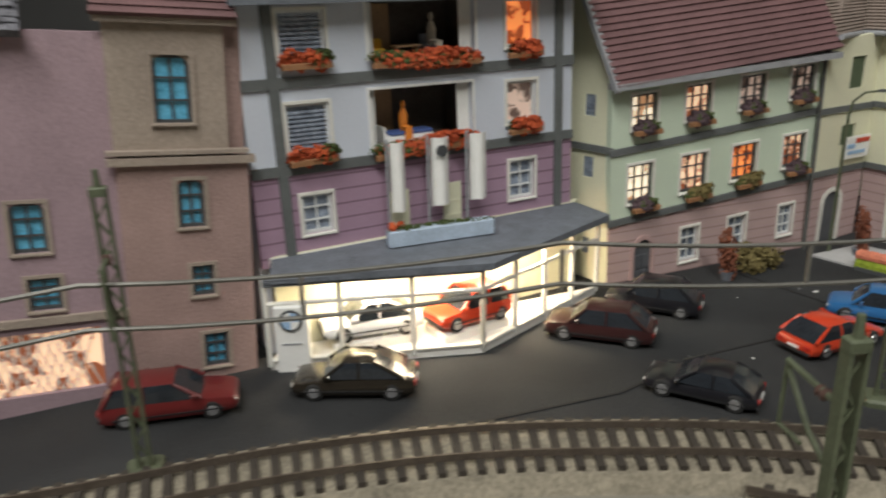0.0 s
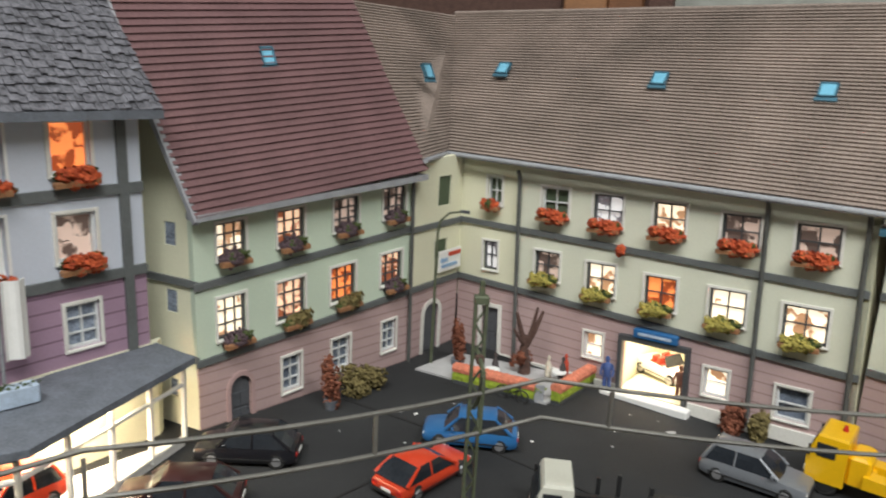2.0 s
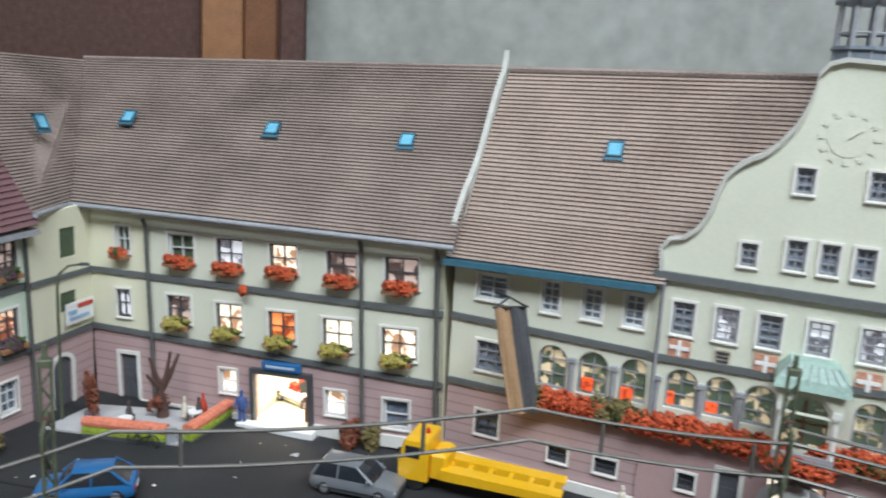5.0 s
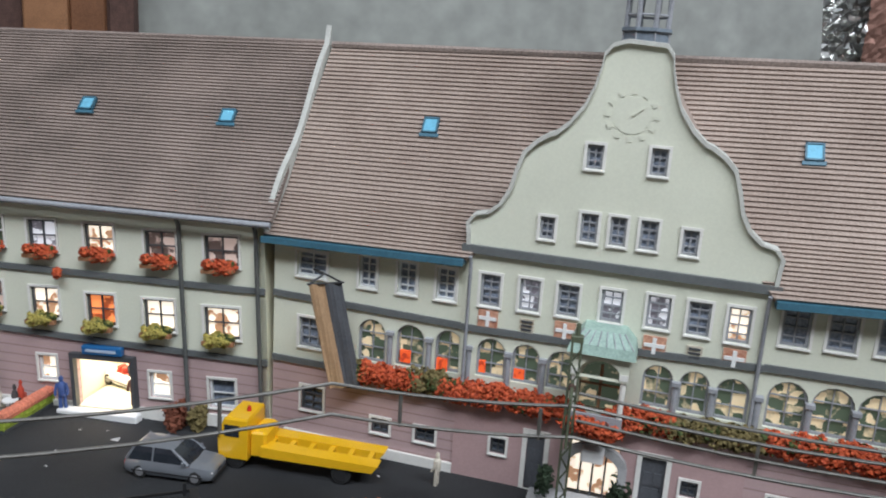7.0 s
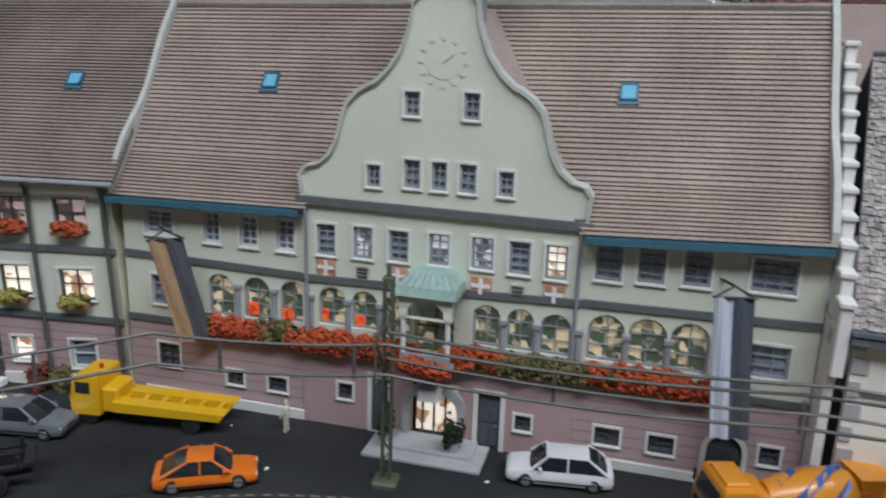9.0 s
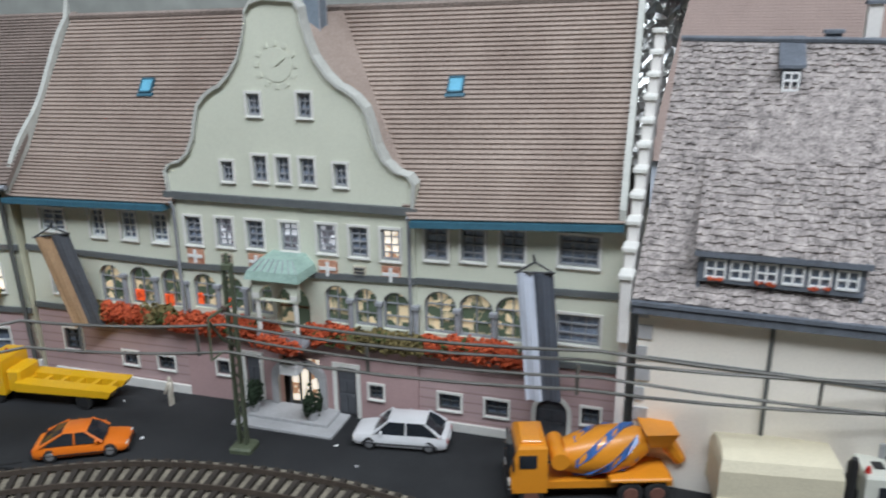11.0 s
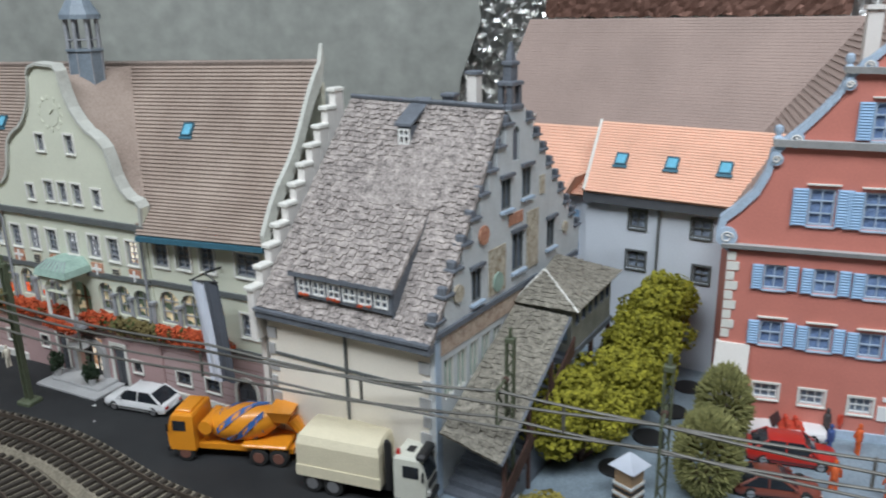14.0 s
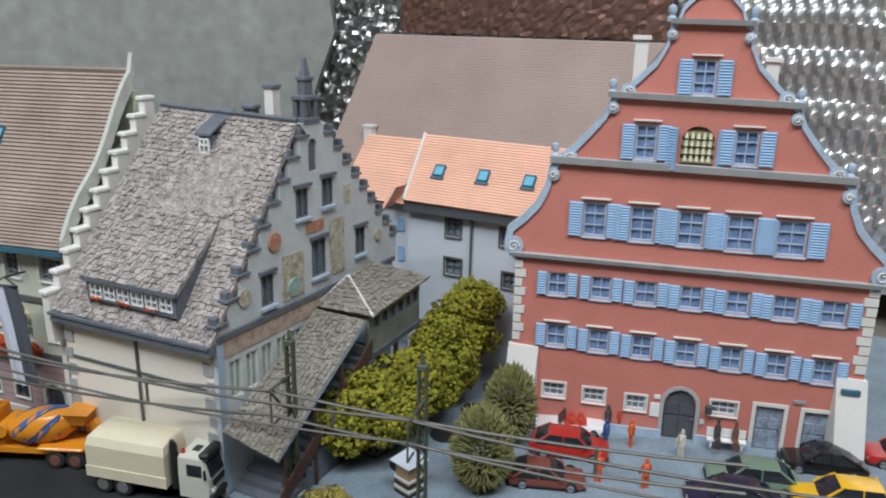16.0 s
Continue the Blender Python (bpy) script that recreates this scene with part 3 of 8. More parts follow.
B = [(0.019, 0.057, 0.029, 0.075), (0.055, 0.057, 0.071, 0.074), (0.088, 0.054, 0.105, 0.072), (0.122, 0.052, 0.139, 0.070), (0.156, 0.051, 0.174, 0.069), (0.191, 0.049, 0.211, 0.067)]
SHOW = rect(0.112, -0.001, 0.148, 0.032)
Gw = [(0.089, 0.016, 0.100, 0.031), (0.157, 0.011, 0.169, 0.026), (0.192, 0.008, 0.207, 0.025)]
low = lambda x: 0.050 - 0.058 * x
part("wall", Mesh().panel([(0.044, low(0.044)), (0.226, low(0.226)), (0.226, 0.118), (0.044, 0.126)], [rect(*r) for r in A[1:] + B[1:]]), M["sage"], gh)
part("corner_wall", Mesh().panel([(0, low(0)), (0.044, low(0.044)), (0.044, 0.126), (0, 0.128)], [rect(*A[0]), rect(*B[0])]), M["cream"], gh)
part("ground_floor_wall", Mesh().panel([(0, -0.003), (0.226, -0.003), (0.226, low(0.226)), (0, low(0))], [rect(*r) for r in Gw] + [SHOW, rect(0.019, -0.001, 0.031, 0.033)]), M["pink_stone"], gh)
GC = GM.inverted() @ CM
part("corner_wall", Mesh().panel([(-0.001, 0.049), (0.0431, 0.050), (0.0431, 0.128), (-0.001, 0.124)], [rect(0.021, 0.097, 0.032, 0.115), rect(0.020, 0.064, 0.031, 0.076)], 0, 0.003).moved(GC), M["cream"], gh)
part("ground_floor_wall", Mesh().panel([(-0.001, -0.003), (0.0431, -0.003), (0.0431, 0.050), (-0.001, 0.049)], [arch(0.013, -0.001, 0.026, 0.037)], 0, 0.003).moved(GC), M["pink_stone"], gh)
part("pane", Mesh().box(0.021, 0.001, 0.097, 0.032, 0.003, 0.115).moved(GC), M["blind_green"], gh)
part("pane", Mesh().box(0.020, 0.001, 0.064, 0.031, 0.003, 0.076).moved(GC), M["blind_green"], gh)
part("door", Mesh().panel(arch(0.013, 0, 0.026, 0.037), (), 0.001, 0.003).moved(GC), M["door_grey"], gh)
part("surround", Mesh().panel(arch(0.0105, 0, 0.0285, 0.0395), [arch(0.013, 0.0002, 0.026, 0.037)], -0.0008, -0.0001).moved(GC), M["trim_light"], gh)
for z in (0.0495, 0.086):
    part("band", Mesh().box(0, -0.0014, z - 0.0017, 0.043, 0, z + 0.0017).moved(GC), M["band"], gh)
for r, p in zip(A, ("blind_green", "blind_green", "glow_cool", "glow_white", "glow_dim", "glow_dim")):
    window(gh, *r, M[p], 2, 2, M["frame_dark"] if p != "blind_green" else M["frame_white"], M["trim_light"])
for r, p in zip(B, ("glow_cool", "glow_dim", "glow_white", "glow_orange", "glow_white", "glow_white")):
    window(gh, *r, M[p], 2, 2, M["frame_dark"], M["trim_light"])
for r, p in zip(Gw, ("glow_white", "glow_white", "glass")):
    window(gh, *r, M[p], 1, 2, M["frame_white"], M["trim_light"])
door(gh, 0.019, 0.033, 0.031, M["door_grey"], False, M["trim_light"])
bands(gh, [(0, low(0), 0.226, low(0.226)), (0, 0.0865, 0.226, 0.0775)])
for x, z in ((0.044, 0.120), (0.180, 0.116), (0.2225, 0.115)):
    drainpipe(gh, x, 0.001, z)
part("plinth", Mesh().box(0.033, -0.0018, -0.003, 0.112, 0, 0.004), M["trim_light"], gh)
part("plinth", Mesh().box(0.15, -0.0018, -0.003, 0.226, 0, 0.004), M["trim_light"], gh)
part("roof", tiled((-0.004, -0.007, 0.129), (0.233, -0.007, 0.117), (0.237, 0.080, 0.2105), (-0.070, 0.0886, 0.2195), 50, 0.0013), M["roof_brown"], gh)
part("corner_roof", tiled(GC @ Vector((-0.002, -0.006, 0.128)), (-0.004, -0.0085, 0.129), (-0.070, 0.0886, 0.2195), Vector((-0.070, 0.0886, 0.2195)) - GC.to_3x3() @ Vector((0.115, 0.0, 0.0)), 50, 0.0013), M["roof_brown"], gh)
part("gutter", Mesh().tube([(-0.004, -0.0085, 0.1275), (0.233, -0.0085, 0.1155)], 0.0016, 8), M["gutter"], gh, smooth=50)
part("gutter", Mesh().tube([GC @ Vector((-0.002, -0.0085, 0.1275)), (-0.004, -0.0085, 0.1275)], 0.0016, 8), M["gutter"], gh, smooth=50)
part("ridge", Mesh().tube([(-0.07, 0.0886, 0.221), (0.237, 0.081, 0.2115)], 0.0016, 6), M["roof_brown"], gh)
part("rear_wall", Mesh().box(-0.07, 0.084, -0.003, 0.236, 0.088, 0.208), M["cream"], gh)
part("end_wall", Mesh().add([(0.2262, 0, -0.003), (0.2262, 0.084, -0.003), (0.2262, 0.084, 0.208), (0.2262, 0, 0.118), (0.2222, 0, -0.003), (0.2222, 0.084, -0.003), (0.2222, 0.084, 0.208), (0.2222, 0, 0.118)],
                            [(0, 1, 2, 3), (4, 7, 6, 5), (0, 4, 5, 1), (1, 5, 6, 2), (2, 6, 7, 3), (3, 7, 4, 0)]), M["cream"], gh)
for x, y in ((0.003, 0.0412), (0.106, 0.0398), (0.1915, 0.0385)):
    skylight(gh, (x, y, 0.129 - 0.0506 * x + (y + 0.007) / 0.089 * (0.0905 + 0.012 * x) + 0.0012), (1, 0, -0.03), (0, 0.087, 0.092))
skylight(gh, GM.inverted() @ Vector((0.2384, 0.4972, 0.1696)), GC.to_3x3() @ Vector((1, 0, 0)), GM.inverted().to_3x3() @ Vector((-0.2929, 0.2335, 0.9272)))

# ---- town hall ----
M["stone_trim"] = mat("stone_trim", (0.50, 0.505, 0.46), 0.75, 0.15, 150.0)
TM_BASE, TM_RACK = pose(0.3910, 0.2522, 0, 0, 0, -66.51), rack(1.0000, 0.0000, 0.0000, -0.0109, 0.9807, 0.0064)
TM = TM_BASE @ TM_RACK
th = thing("town_hall", TM_BASE, "pale green town hall with curved gable, arcade and pink basement", "town hall", lean=TM_RACK)
U = [(-0.0145, 0.09, 0.0025, 0.104), (0.0209, 0.089, 0.0304, 0.106), (0.0421, 0.089, 0.0521, 0.106), (0.0628, 0.089, 0.0728, 0.106)]
UR = [(0.2244, 0.093, 0.2364, 0.111), (0.2435, 0.094, 0.2555, 0.111), (0.2635, 0.095, 0.2755, 0.112), (0.2923, 0.096, 0.3113, 0.112)]
V = [(0.0858, 0.09, 0.0958, 0.1065), (0.1054, 0.0905, 0.1154, 0.107), (0.1240, 0.091, 0.1340, 0.107), (0.1445, 0.0915, 0.1545, 0.1075), (0.1657, 0.092, 0.1762, 0.108), (0.1840, 0.0915, 0.1940, 0.108), (0.2014, 0.091, 0.2114, 0.108)]
X = [(0.1122, 0.128, 0.1192, 0.139), (0.1311, 0.129, 0.1391, 0.143), (0.1447, 0.129, 0.1522, 0.143), (0.1583, 0.129, 0.1663, 0.143), (0.1772, 0.129, 0.1842, 0.141), (0.1306, 0.164, 0.1381, 0.1755), (0.1591, 0.164, 0.1666, 0.1765)]
AL = [(0.0215, 0.048, 0.0370, 0.072), (0.0427, 0.049, 0.0582, 0.0725), (0.0640, 0.05, 0.0785, 0.073)]
AC = [(0.0863, 0.052, 0.1013, 0.073), (0.1044, 0.052, 0.1184, 0.073), (0.1220, 0.052, 0.1360, 0.0725), (0.1676, 0.052, 0.1816, 0.074), (0.1845, 0.052, 0.1980, 0.074), (0.2008, 0.052, 0.2158, 0.0735)]
AR = [(0.2232, 0.052, 0.2407, 0.076), (0.2419, 0.052, 0.2599, 0.0765), (0.2609, 0.052, 0.2789, 0.077)]
BIG = [(-0.0125, 0.05, 0.0035, 0.067), (0.2923, 0.055, 0.3133, 0.071)]
BAS = [(-0.0103, 0.013, 0.0027, 0.027), (0.0314, 0.008, 0.0414, 0.0165), (0.0561, 0.008, 0.0671, 0.0165), (0.0972, 0.011, 0.1052, 0.02), (0.1915, 0.009, 0.1995, 0.0175), (0.2307, 0.008, 0.2427, 0.0175), (0.2563, 0.008, 0.2683, 0.0175), (0.3064, 0.011, 0.3154, 0.0205)]
DOORS = [(0.1160, 0, 0.1250, 0.026), (0.1725, 0, 0.1840, 0.026)]
GY = -0.0015
part("wall", Mesh().panel([(-0.028, 0.041), (0.0775, 0.0415), (0.0775, 0.115), (-0.028, 0.112)], [rect(*r) for r in U + BIG[:1]] + [arch(*r) for r in AL]), M["sage"], th)
part("wall", Mesh().panel([(0.2195, 0.043), (0.324, 0.0435), (0.324, 0.121), (0.2195, 0.117)], [rect(*r) for r in UR + BIG[1:]] + [arch(*r) for r in AR]), M["sage"], th)
BALC = (0.1385, 0.044, 0.1585, 0.071)
part("wall", Mesh().panel([(0.0775, 0.0415), (0.2195, 0.043), (0.2195, 0.1195), (0.0775, 0.1185)], [rect(*r) for r in V] + [arch(*r) for r in AC] + [arch(*BALC)], GY, 0.003), M["sage"], th)
ENT = rect(0.137, -0.009, 0.162, 0.028)
part("ground_floor_wall", Mesh().panel([(-0.028, -0.010), (0.0775, -0.010), (0.0775, 0.0415), (-0.028, 0.041)], [rect(*r) for r in BAS[:3]]), M["pink_stone"], th)
part("ground_floor_wall", Mesh().panel([(0.0775, -0.010), (0.2195, -0.010), (0.2195, 0.043), (0.0775, 0.0415)], [rect(*r) for r in BAS[3:5]] + [ENT] + [rect(a, -0.0055, c, d) for a, b, c, d in DOORS], GY, 0.003), M["pink_plain"], th)
part("ground_floor_wall", Mesh().panel([(0.2195, -0.010), (0.324, -0.010), (0.324, 0.0435), (0.2195, 0.043)], [rect(*r) for r in BAS[5:]] + [arch(0.283, -0.0035, 0.299, 0.023, 0.005)]), M["pink_stone"], th)
# curved gable
half = [(0.0775, 0.1185), (0.0770, 0.1267), (0.0764, 0.1315), (0.0794, 0.1358), (0.0857, 0.1373), (0.0915, 0.1425), (0.0958, 0.1507), (0.0982, 0.1603), (0.1011, 0.1690), (0.1064, 0.1748), (0.1121, 0.1786),
        (0.1150, 0.1796), (0.1213, 0.1854), (0.1275, 0.1940), (0.1309, 0.2027), (0.1331, 0.2113), (0.1338, 0.2171), (0.1372, 0.2214), (0.1434, 0.2234)]
gable = half + [(0.2974 - x, z + 0.001) for x, z in half[-2::-1]]
part("gable", Mesh().panel(gable, [rect(*r) for r in X], GY, 0.003), M["sage"], th)
rim, rim2 = [], []
for k, (x, z) in enumerate(gable):
    cx, cz = 0.1487, 0.13
    d = Vector((x - cx, z - cz)).normalized() * 0.0019
    rim.append((x, z))
    rim2.append((x - d.x, z - d.y))
cop = Mesh()
cop.loft([[(x, GY - 0.002, z), (x, 0.005, z + 0.0006), (x2, 0.005, z2), (x2, GY - 0.002, z2)] for (x, z), (x2, z2) in zip(rim, rim2)])
part("coping", cop, M["stone_trim"], th, "pale moulded coping of the gable")
part("cornice", Mesh().box(0.0755, GY - 0.0025, 0.1165, 0.2218, GY, 0.1205), M["band"], th)
for r in U:
    window(th, *r, M["glass_grey"], 2, 4, M["frame_white"], M["trim_light"])
for r in UR:
    window(th, *r, M["glass_grey"], 3 if r[2] - r[0] > 0.014 else 2, 4, M["gutter"], M["trim_light"])
for k, r in enumerate(V):
    window(th, *r, M[("glass_grey", "glow_cool", "glass_grey", "glow_cool", "glow_cool", "glass_grey", "glow_white")[k]], 2, 4, M["gutter"], M["trim_light"], y=GY)
for r in X:
    window(th, *r, M["glass_grey"], 2, 3, M["gutter"], M["trim_light"], y=GY)
for r in BIG:
    window(th, *r, M["glass_grey"], 3, 3, M["gutter"], M["trim_light"])
for k, r in enumerate(BAS):
    window(th, *r, M["glass"], 2, 2 if k else 3, M["frame_dark"], M["trim_light"], y=GY if k in (3, 4) else 0.0)
for a, b, c, d in DOORS:
    dd = door(th, a, d, c, M["door_grey"], False, M["trim_light"], -0.005)
    dd.location.y = GY
door(th, 0.283, 0.023, 0.299, M["door_grey"], True, M["trim_light"], -0.003)
bands(th, [(-0.028, 0.0785, 0.0775, 0.077), (-0.028, 0.041, 0.014, 0.0412), (0.2195, 0.081, 0.324, 0.083), (0.281, 0.0435, 0.324, 0.0435)])
bands(th, [(0.0775, 0.077, 0.137, 0.0785), (0.160, 0.079, 0.2195, 0.081)], GY - 0.0014)
part("plinth", Mesh().box(-0.02, -0.0018, -0.010, 0.0775, 0, -0.0005), M["trim_light"], th)
part("plinth", Mesh().box(0.2195, -0.0018, -0.010, 0.280, 0, 0.001), M["trim_light"], th)
for x, z in ((0.0805, 0.115), (0.217, 0.116)):
    drainpipe(th, x, 0.042, z, GY - 0.002, 0.0009, M["gutter"])
def flared(house, a, b, c, d, material, s=0.27, drop=0.0058, rows=(12, 34)):
    """A roof slope that kicks out over the eave: a flatter foot under the steep part."""
    p, q = Vector(a).lerp(Vector(d), s), Vector(b).lerp(Vector(c), s)
    p.z -= drop
    q.z -= drop
    part("roof", tiled(a, b, q, p, rows[0], 0.0014), material, house)
    part("roof", tiled(p, q, c, d, rows[1], 0.0014), material, house)


flared(th, (-0.0315, -0.006, 0.1110), (0.079, -0.006, 0.1137), (0.150, 0.062, 0.2165), (-0.027, 0.063, 0.2120), M["roof_tan"])
flared(th, (0.2185, -0.006, 0.1152), (0.3225, -0.008, 0.1213), (0.3195, 0.062, 0.2214), (0.145, 0.062, 0.2165), M["roof_tan"])
part("cross_roof", tiled((0.0775, 0.0, 0.119), (0.0805, -0.001, 0.118), (0.150, 0.062, 0.216), (0.1475, 0.0, 0.2125), 30, 0.001), M["roof_tan"], th)
part("cross_roof", tiled((0.2205, -0.001, 0.120), (0.2195, 0.0, 0.118), (0.1475, 0.0, 0.2125), (0.158, 0.062, 0.217), 30, 0.001), M["roof_tan"], th)
part("ridge", Mesh().tube([(-0.027, 0.0625, 0.2135), (0.145, 0.0625, 0.218), (0.3195, 0.0625, 0.223)], 0.002, 6), M["roof_brown"], th)
for x0, x1, z0, z1 in ((-0.0315, 0.0775, 0.1075, 0.1103), (0.2195, 0.3225, 0.1118, 0.1178)):
    part("gutter", Mesh().add([(x0, -0.0095, z0), (x1, -0.0095, z1), (x1, -0.0095, z1 + 0.0032), (x0, -0.0095, z0 + 0.0032), (x0, -0.001, z0), (x1, -0.001, z1), (x1, -0.001, z1 + 0.0032), (x0, -0.001, z0 + 0.0032)],
                              [(0, 1, 2, 3), (0, 4, 5, 1), (3, 2, 6, 7), (0, 3, 7, 4), (1, 5, 6, 2), (4, 7, 6, 5)]), M["gutter_blue"], th)
part("rear_wall", Mesh().box(-0.027, 0.064, -0.010, 0.319, 0.068, 0.21), M["sage"], th)
part("end_wall", Mesh().box(-0.0282, 0.004, -0.003, -0.0252, 0.066, 0.11).box(0.3212, 0.004, -0.003, 0.3242, 0.066, 0.12), M["pink_stone"], th)


def verge(house, x, pts, w, material):
    """A raised wavy parapet up the edge of a roof."""
    m = Mesh()
    m.loft([[(x - w / 2, y, z - 0.012), (x + w / 2, y, z - 0.012), (x + w / 2, y - 0.001, z), (x - w / 2, y - 0.001, z)] for y, z in pts])
    part("parapet", m, material, house, smooth=30)


wavy = lambda y0, z0, y1, z1, amp: [(y0 + (y1 - y0) * s, z0 + (z1 - z0) * s + amp * math.sin(s * 9.4) * (1 - 0.3 * s) + (0.008 if s > 0.97 else 0)) for s in (k / 24 for k in range(25))]
verge(th, -0.030, wavy(-0.005, 0.120, 0.0645, 0.2165, 0.0035), 0.003, M["stone_trim"])
verge(th, 0.3215, wavy(-0.007, 0.128, 0.064, 0.2265, 0.0035), 0.003, M["stone_trim"])
skylight(th, (0.0435, 0.0366, 0.1735), (1, 0, 0.03), (0, 0.073, 0.108))
skylight(th, (0.2315, 0.0362, 0.1785), (1, 0, 0.05), (0, 0.073, 0.108))

# ---- white gabled house ----
WM = front((0.5028, -0.0610), (0.5400, -0.1630))
wh = thing("white_gabled_house", WM, "white house with stepped painted gable and grey shingle roof", "house")
part("wall", Mesh().panel([(0, -0.003), (0.1085, -0.003), (0.1085, 0.097), (0, 0.097)], (), 0, 0.004), M["lit_wall"], wh)
part("drainpipe", Mesh().tube([(0.0555, -0.001, 0.0), (0.0555, -0.001, 0.094)], 0.0009, 6), M["pipe"], wh)
part("string_course", Mesh().box(0.005, -0.0008, 0.0635, 0.1085, 0, 0.0652), M["band"], wh)
for k in range(9):
    for x0, x1 in ((0.0, 0.0045 + 0.002 * (k % 2)), (0.104 - 0.002 * (k % 2), 0.1085)):
        part("quoin", Mesh().box(x0, -0.0009, 0.002 + k * 0.0102, x1, 0, 0.0085 + k * 0.0102), M["quoin"], wh)
part("roof", shingled((-0.003, -0.005, 0.0935), (0.112, -0.005, 0.0915), (0.1125, 0.0785, 0.1985), (0.0045, 0.087, 0.200), 42, 46, 3), mat("shingles", (0.135, 0.118, 0.115), 0.85, 0.4, 230.0, 0.5, tint=(0.40, 0.355, 0.33)), wh)
part("eave", Mesh().box(-0.003, -0.007, 0.0875, 0.112, 0.0, 0.0915, 0.001).box(-0.003, -0.008, 0.0915, 0.112, -0.003, 0.0932), M["slate"], wh)
part("ridge", Mesh().tube([(0.0045, 0.087, 0.2015), (0.1125, 0.0785, 0.200)], 0.0015, 6), M["slate"], wh)
part("rear_roof", Mesh().add([(0.0045, 0.087, 0.200), (0.1125, 0.0785, 0.198), (0.106, 0.17, 0.10), (-0.004, 0.17, 0.10), (0.0045, 0.087, 0.196), (0.1125, 0.0785, 0.194), (0.106, 0.17, 0.096), (-0.004, 0.17, 0.096)],
                             [(0, 1, 2, 3), (4, 7, 6, 5), (0, 4, 5, 1), (2, 6, 7, 3)]), M["slate"], wh)

M["shingle"] = bpy.data.materials["shingles"]
# more of the white house: dormers, stepped verge, painted gable
dm = Mesh()
dm.panel([(0.0200, 0.1035), (0.0835, 0.1025), (0.0835, 0.1155), (0.0200, 0.1165)], [rect(0.0225 + 0.0101 * k, 0.1052, 0.0310 + 0.0101 * k, 0.1138) for k in range(6)], -0.001, 0.001)
dorm = part("dormer", dm, M["slate"], wh, "long slate dormer with a row of white windows")
dorm.location.x = 0.0035
for k in range(6):
    x0 = 0.0225 + 0.0101 * k
    fr = Mesh().panel(rect(x0, 0.1052, x0 + 0.0085, 0.1138), [rect(x0 + 0.0008, 0.106, x0 + 0.0038, 0.1130), rect(x0 + 0.0047, 0.106, x0 + 0.0077, 0.1130)], -0.0016, 0.0)
    fr.box(x0, -0.0014, 0.1090, x0 + 0.0085, -0.0004, 0.1097)
    part("window", fr, M["white"], dorm)
    if k % 2 == 0:
        part("flowers", clump(random.Random(k), 40, 0.004, 0.001, 0.001, 0.0009).moved(pose(x0 + 0.004, -0.0025, 0.1052)), M["flower_red"], dorm)
part("panes", Mesh().box(0.0215, 0.0002, 0.104, 0.082, 0.0008, 0.1145), M["glass"], dorm)
part("dormer_roof", shingled((0.018, -0.0028, 0.1172), (0.0855, -0.0028, 0.1162), (0.0835, 0.042, 0.1505), (0.0185, 0.042, 0.1515), 14, 26, 8), M["shingle"], wh).location.x = 0.0035
part("dormer_fascia", Mesh().box(0.018, -0.0035, 0.1150, 0.0855, -0.001, 0.1174), M["slate"], wh).location.x = 0.0035
for x in (0.0195, 0.0825):
    part("dormer_cheek", Mesh().add([(x, 0.0, 0.100), (x, 0.0, 0.117), (x, 0.041, 0.149), (x + 0.0015, 0.0, 0.100), (x + 0.0015, 0.0, 0.117), (x + 0.0015, 0.041, 0.149)], [(0, 1, 2), (3, 5, 4), (0, 3, 4, 1), (1, 4, 5, 2), (0, 2, 5, 3)]), M["slate"], wh).location.x = 0.0035
sd = part("roof_hatch", Mesh().box(0.048, 0.066, 0.176, 0.0565, 0.084, 0.1885), M["slate"], wh, "small shingled dormer with one window")
sd.location.x = 0.0035
part("window", Mesh().panel(rect(0.0485, 0.178, 0.056, 0.187), [rect(0.0495, 0.179, 0.0518, 0.1825), rect(0.0527, 0.179, 0.055, 0.1825), rect(0.0495, 0.1835, 0.0518, 0.186), rect(0.0527, 0.1835, 0.055, 0.186)], 0.0645, 0.0659), M["white"], sd)
part("hatch_roof", Mesh().add([(0.0465, 0.064, 0.1885), (0.058, 0.064, 0.1885), (0.058, 0.088, 0.201), (0.0465, 0.088, 0.201), (0.0465, 0.064, 0.190), (0.058, 0.064, 0.190), (0.058, 0.088, 0.2025), (0.0465, 0.088, 0.2025)], [(0, 3, 2, 1), (4, 5, 6, 7), (0, 1, 5, 4), (1, 2, 6, 5), (3, 7, 6, 2), (0, 4, 7, 3)]), M["slate"], sd)
for k in range(11):
    y, z = -0.006 + k * 0.0086, 0.1025 + k * 0.0102
    part("step_block", Mesh().box(-0.0085, y, z - 0.03, -0.0035, y + 0.0093, z, 0.0006), M["white_wall"], wh)
    part("step_cap", Mesh().box(-0.0095, y - 0.0012, z, -0.0028, y + 0.0098, z + 0.0022, 0.0006), M["trim_light"], wh)
part("side_wall", Mesh().box(-0.0085, 0.002, -0.003, -0.0045, 0.16, 0.09), M["white_wall"], wh)
ch = part("chimney", Mesh().box(0.0865, 0.084, 0.185, 0.0925, 0.091, 0.2165), M["white_wall"], wh)
part("chimney_cap", Mesh().box(0.0855, 0.083, 0.2165, 0.0935, 0.092, 0.2185, 0.0006), M["slate"], ch)
ch = part("chimney", Mesh().box(0.070, 0.085, 0.188, 0.077, 0.091, 0.2035), M["slate"], wh)
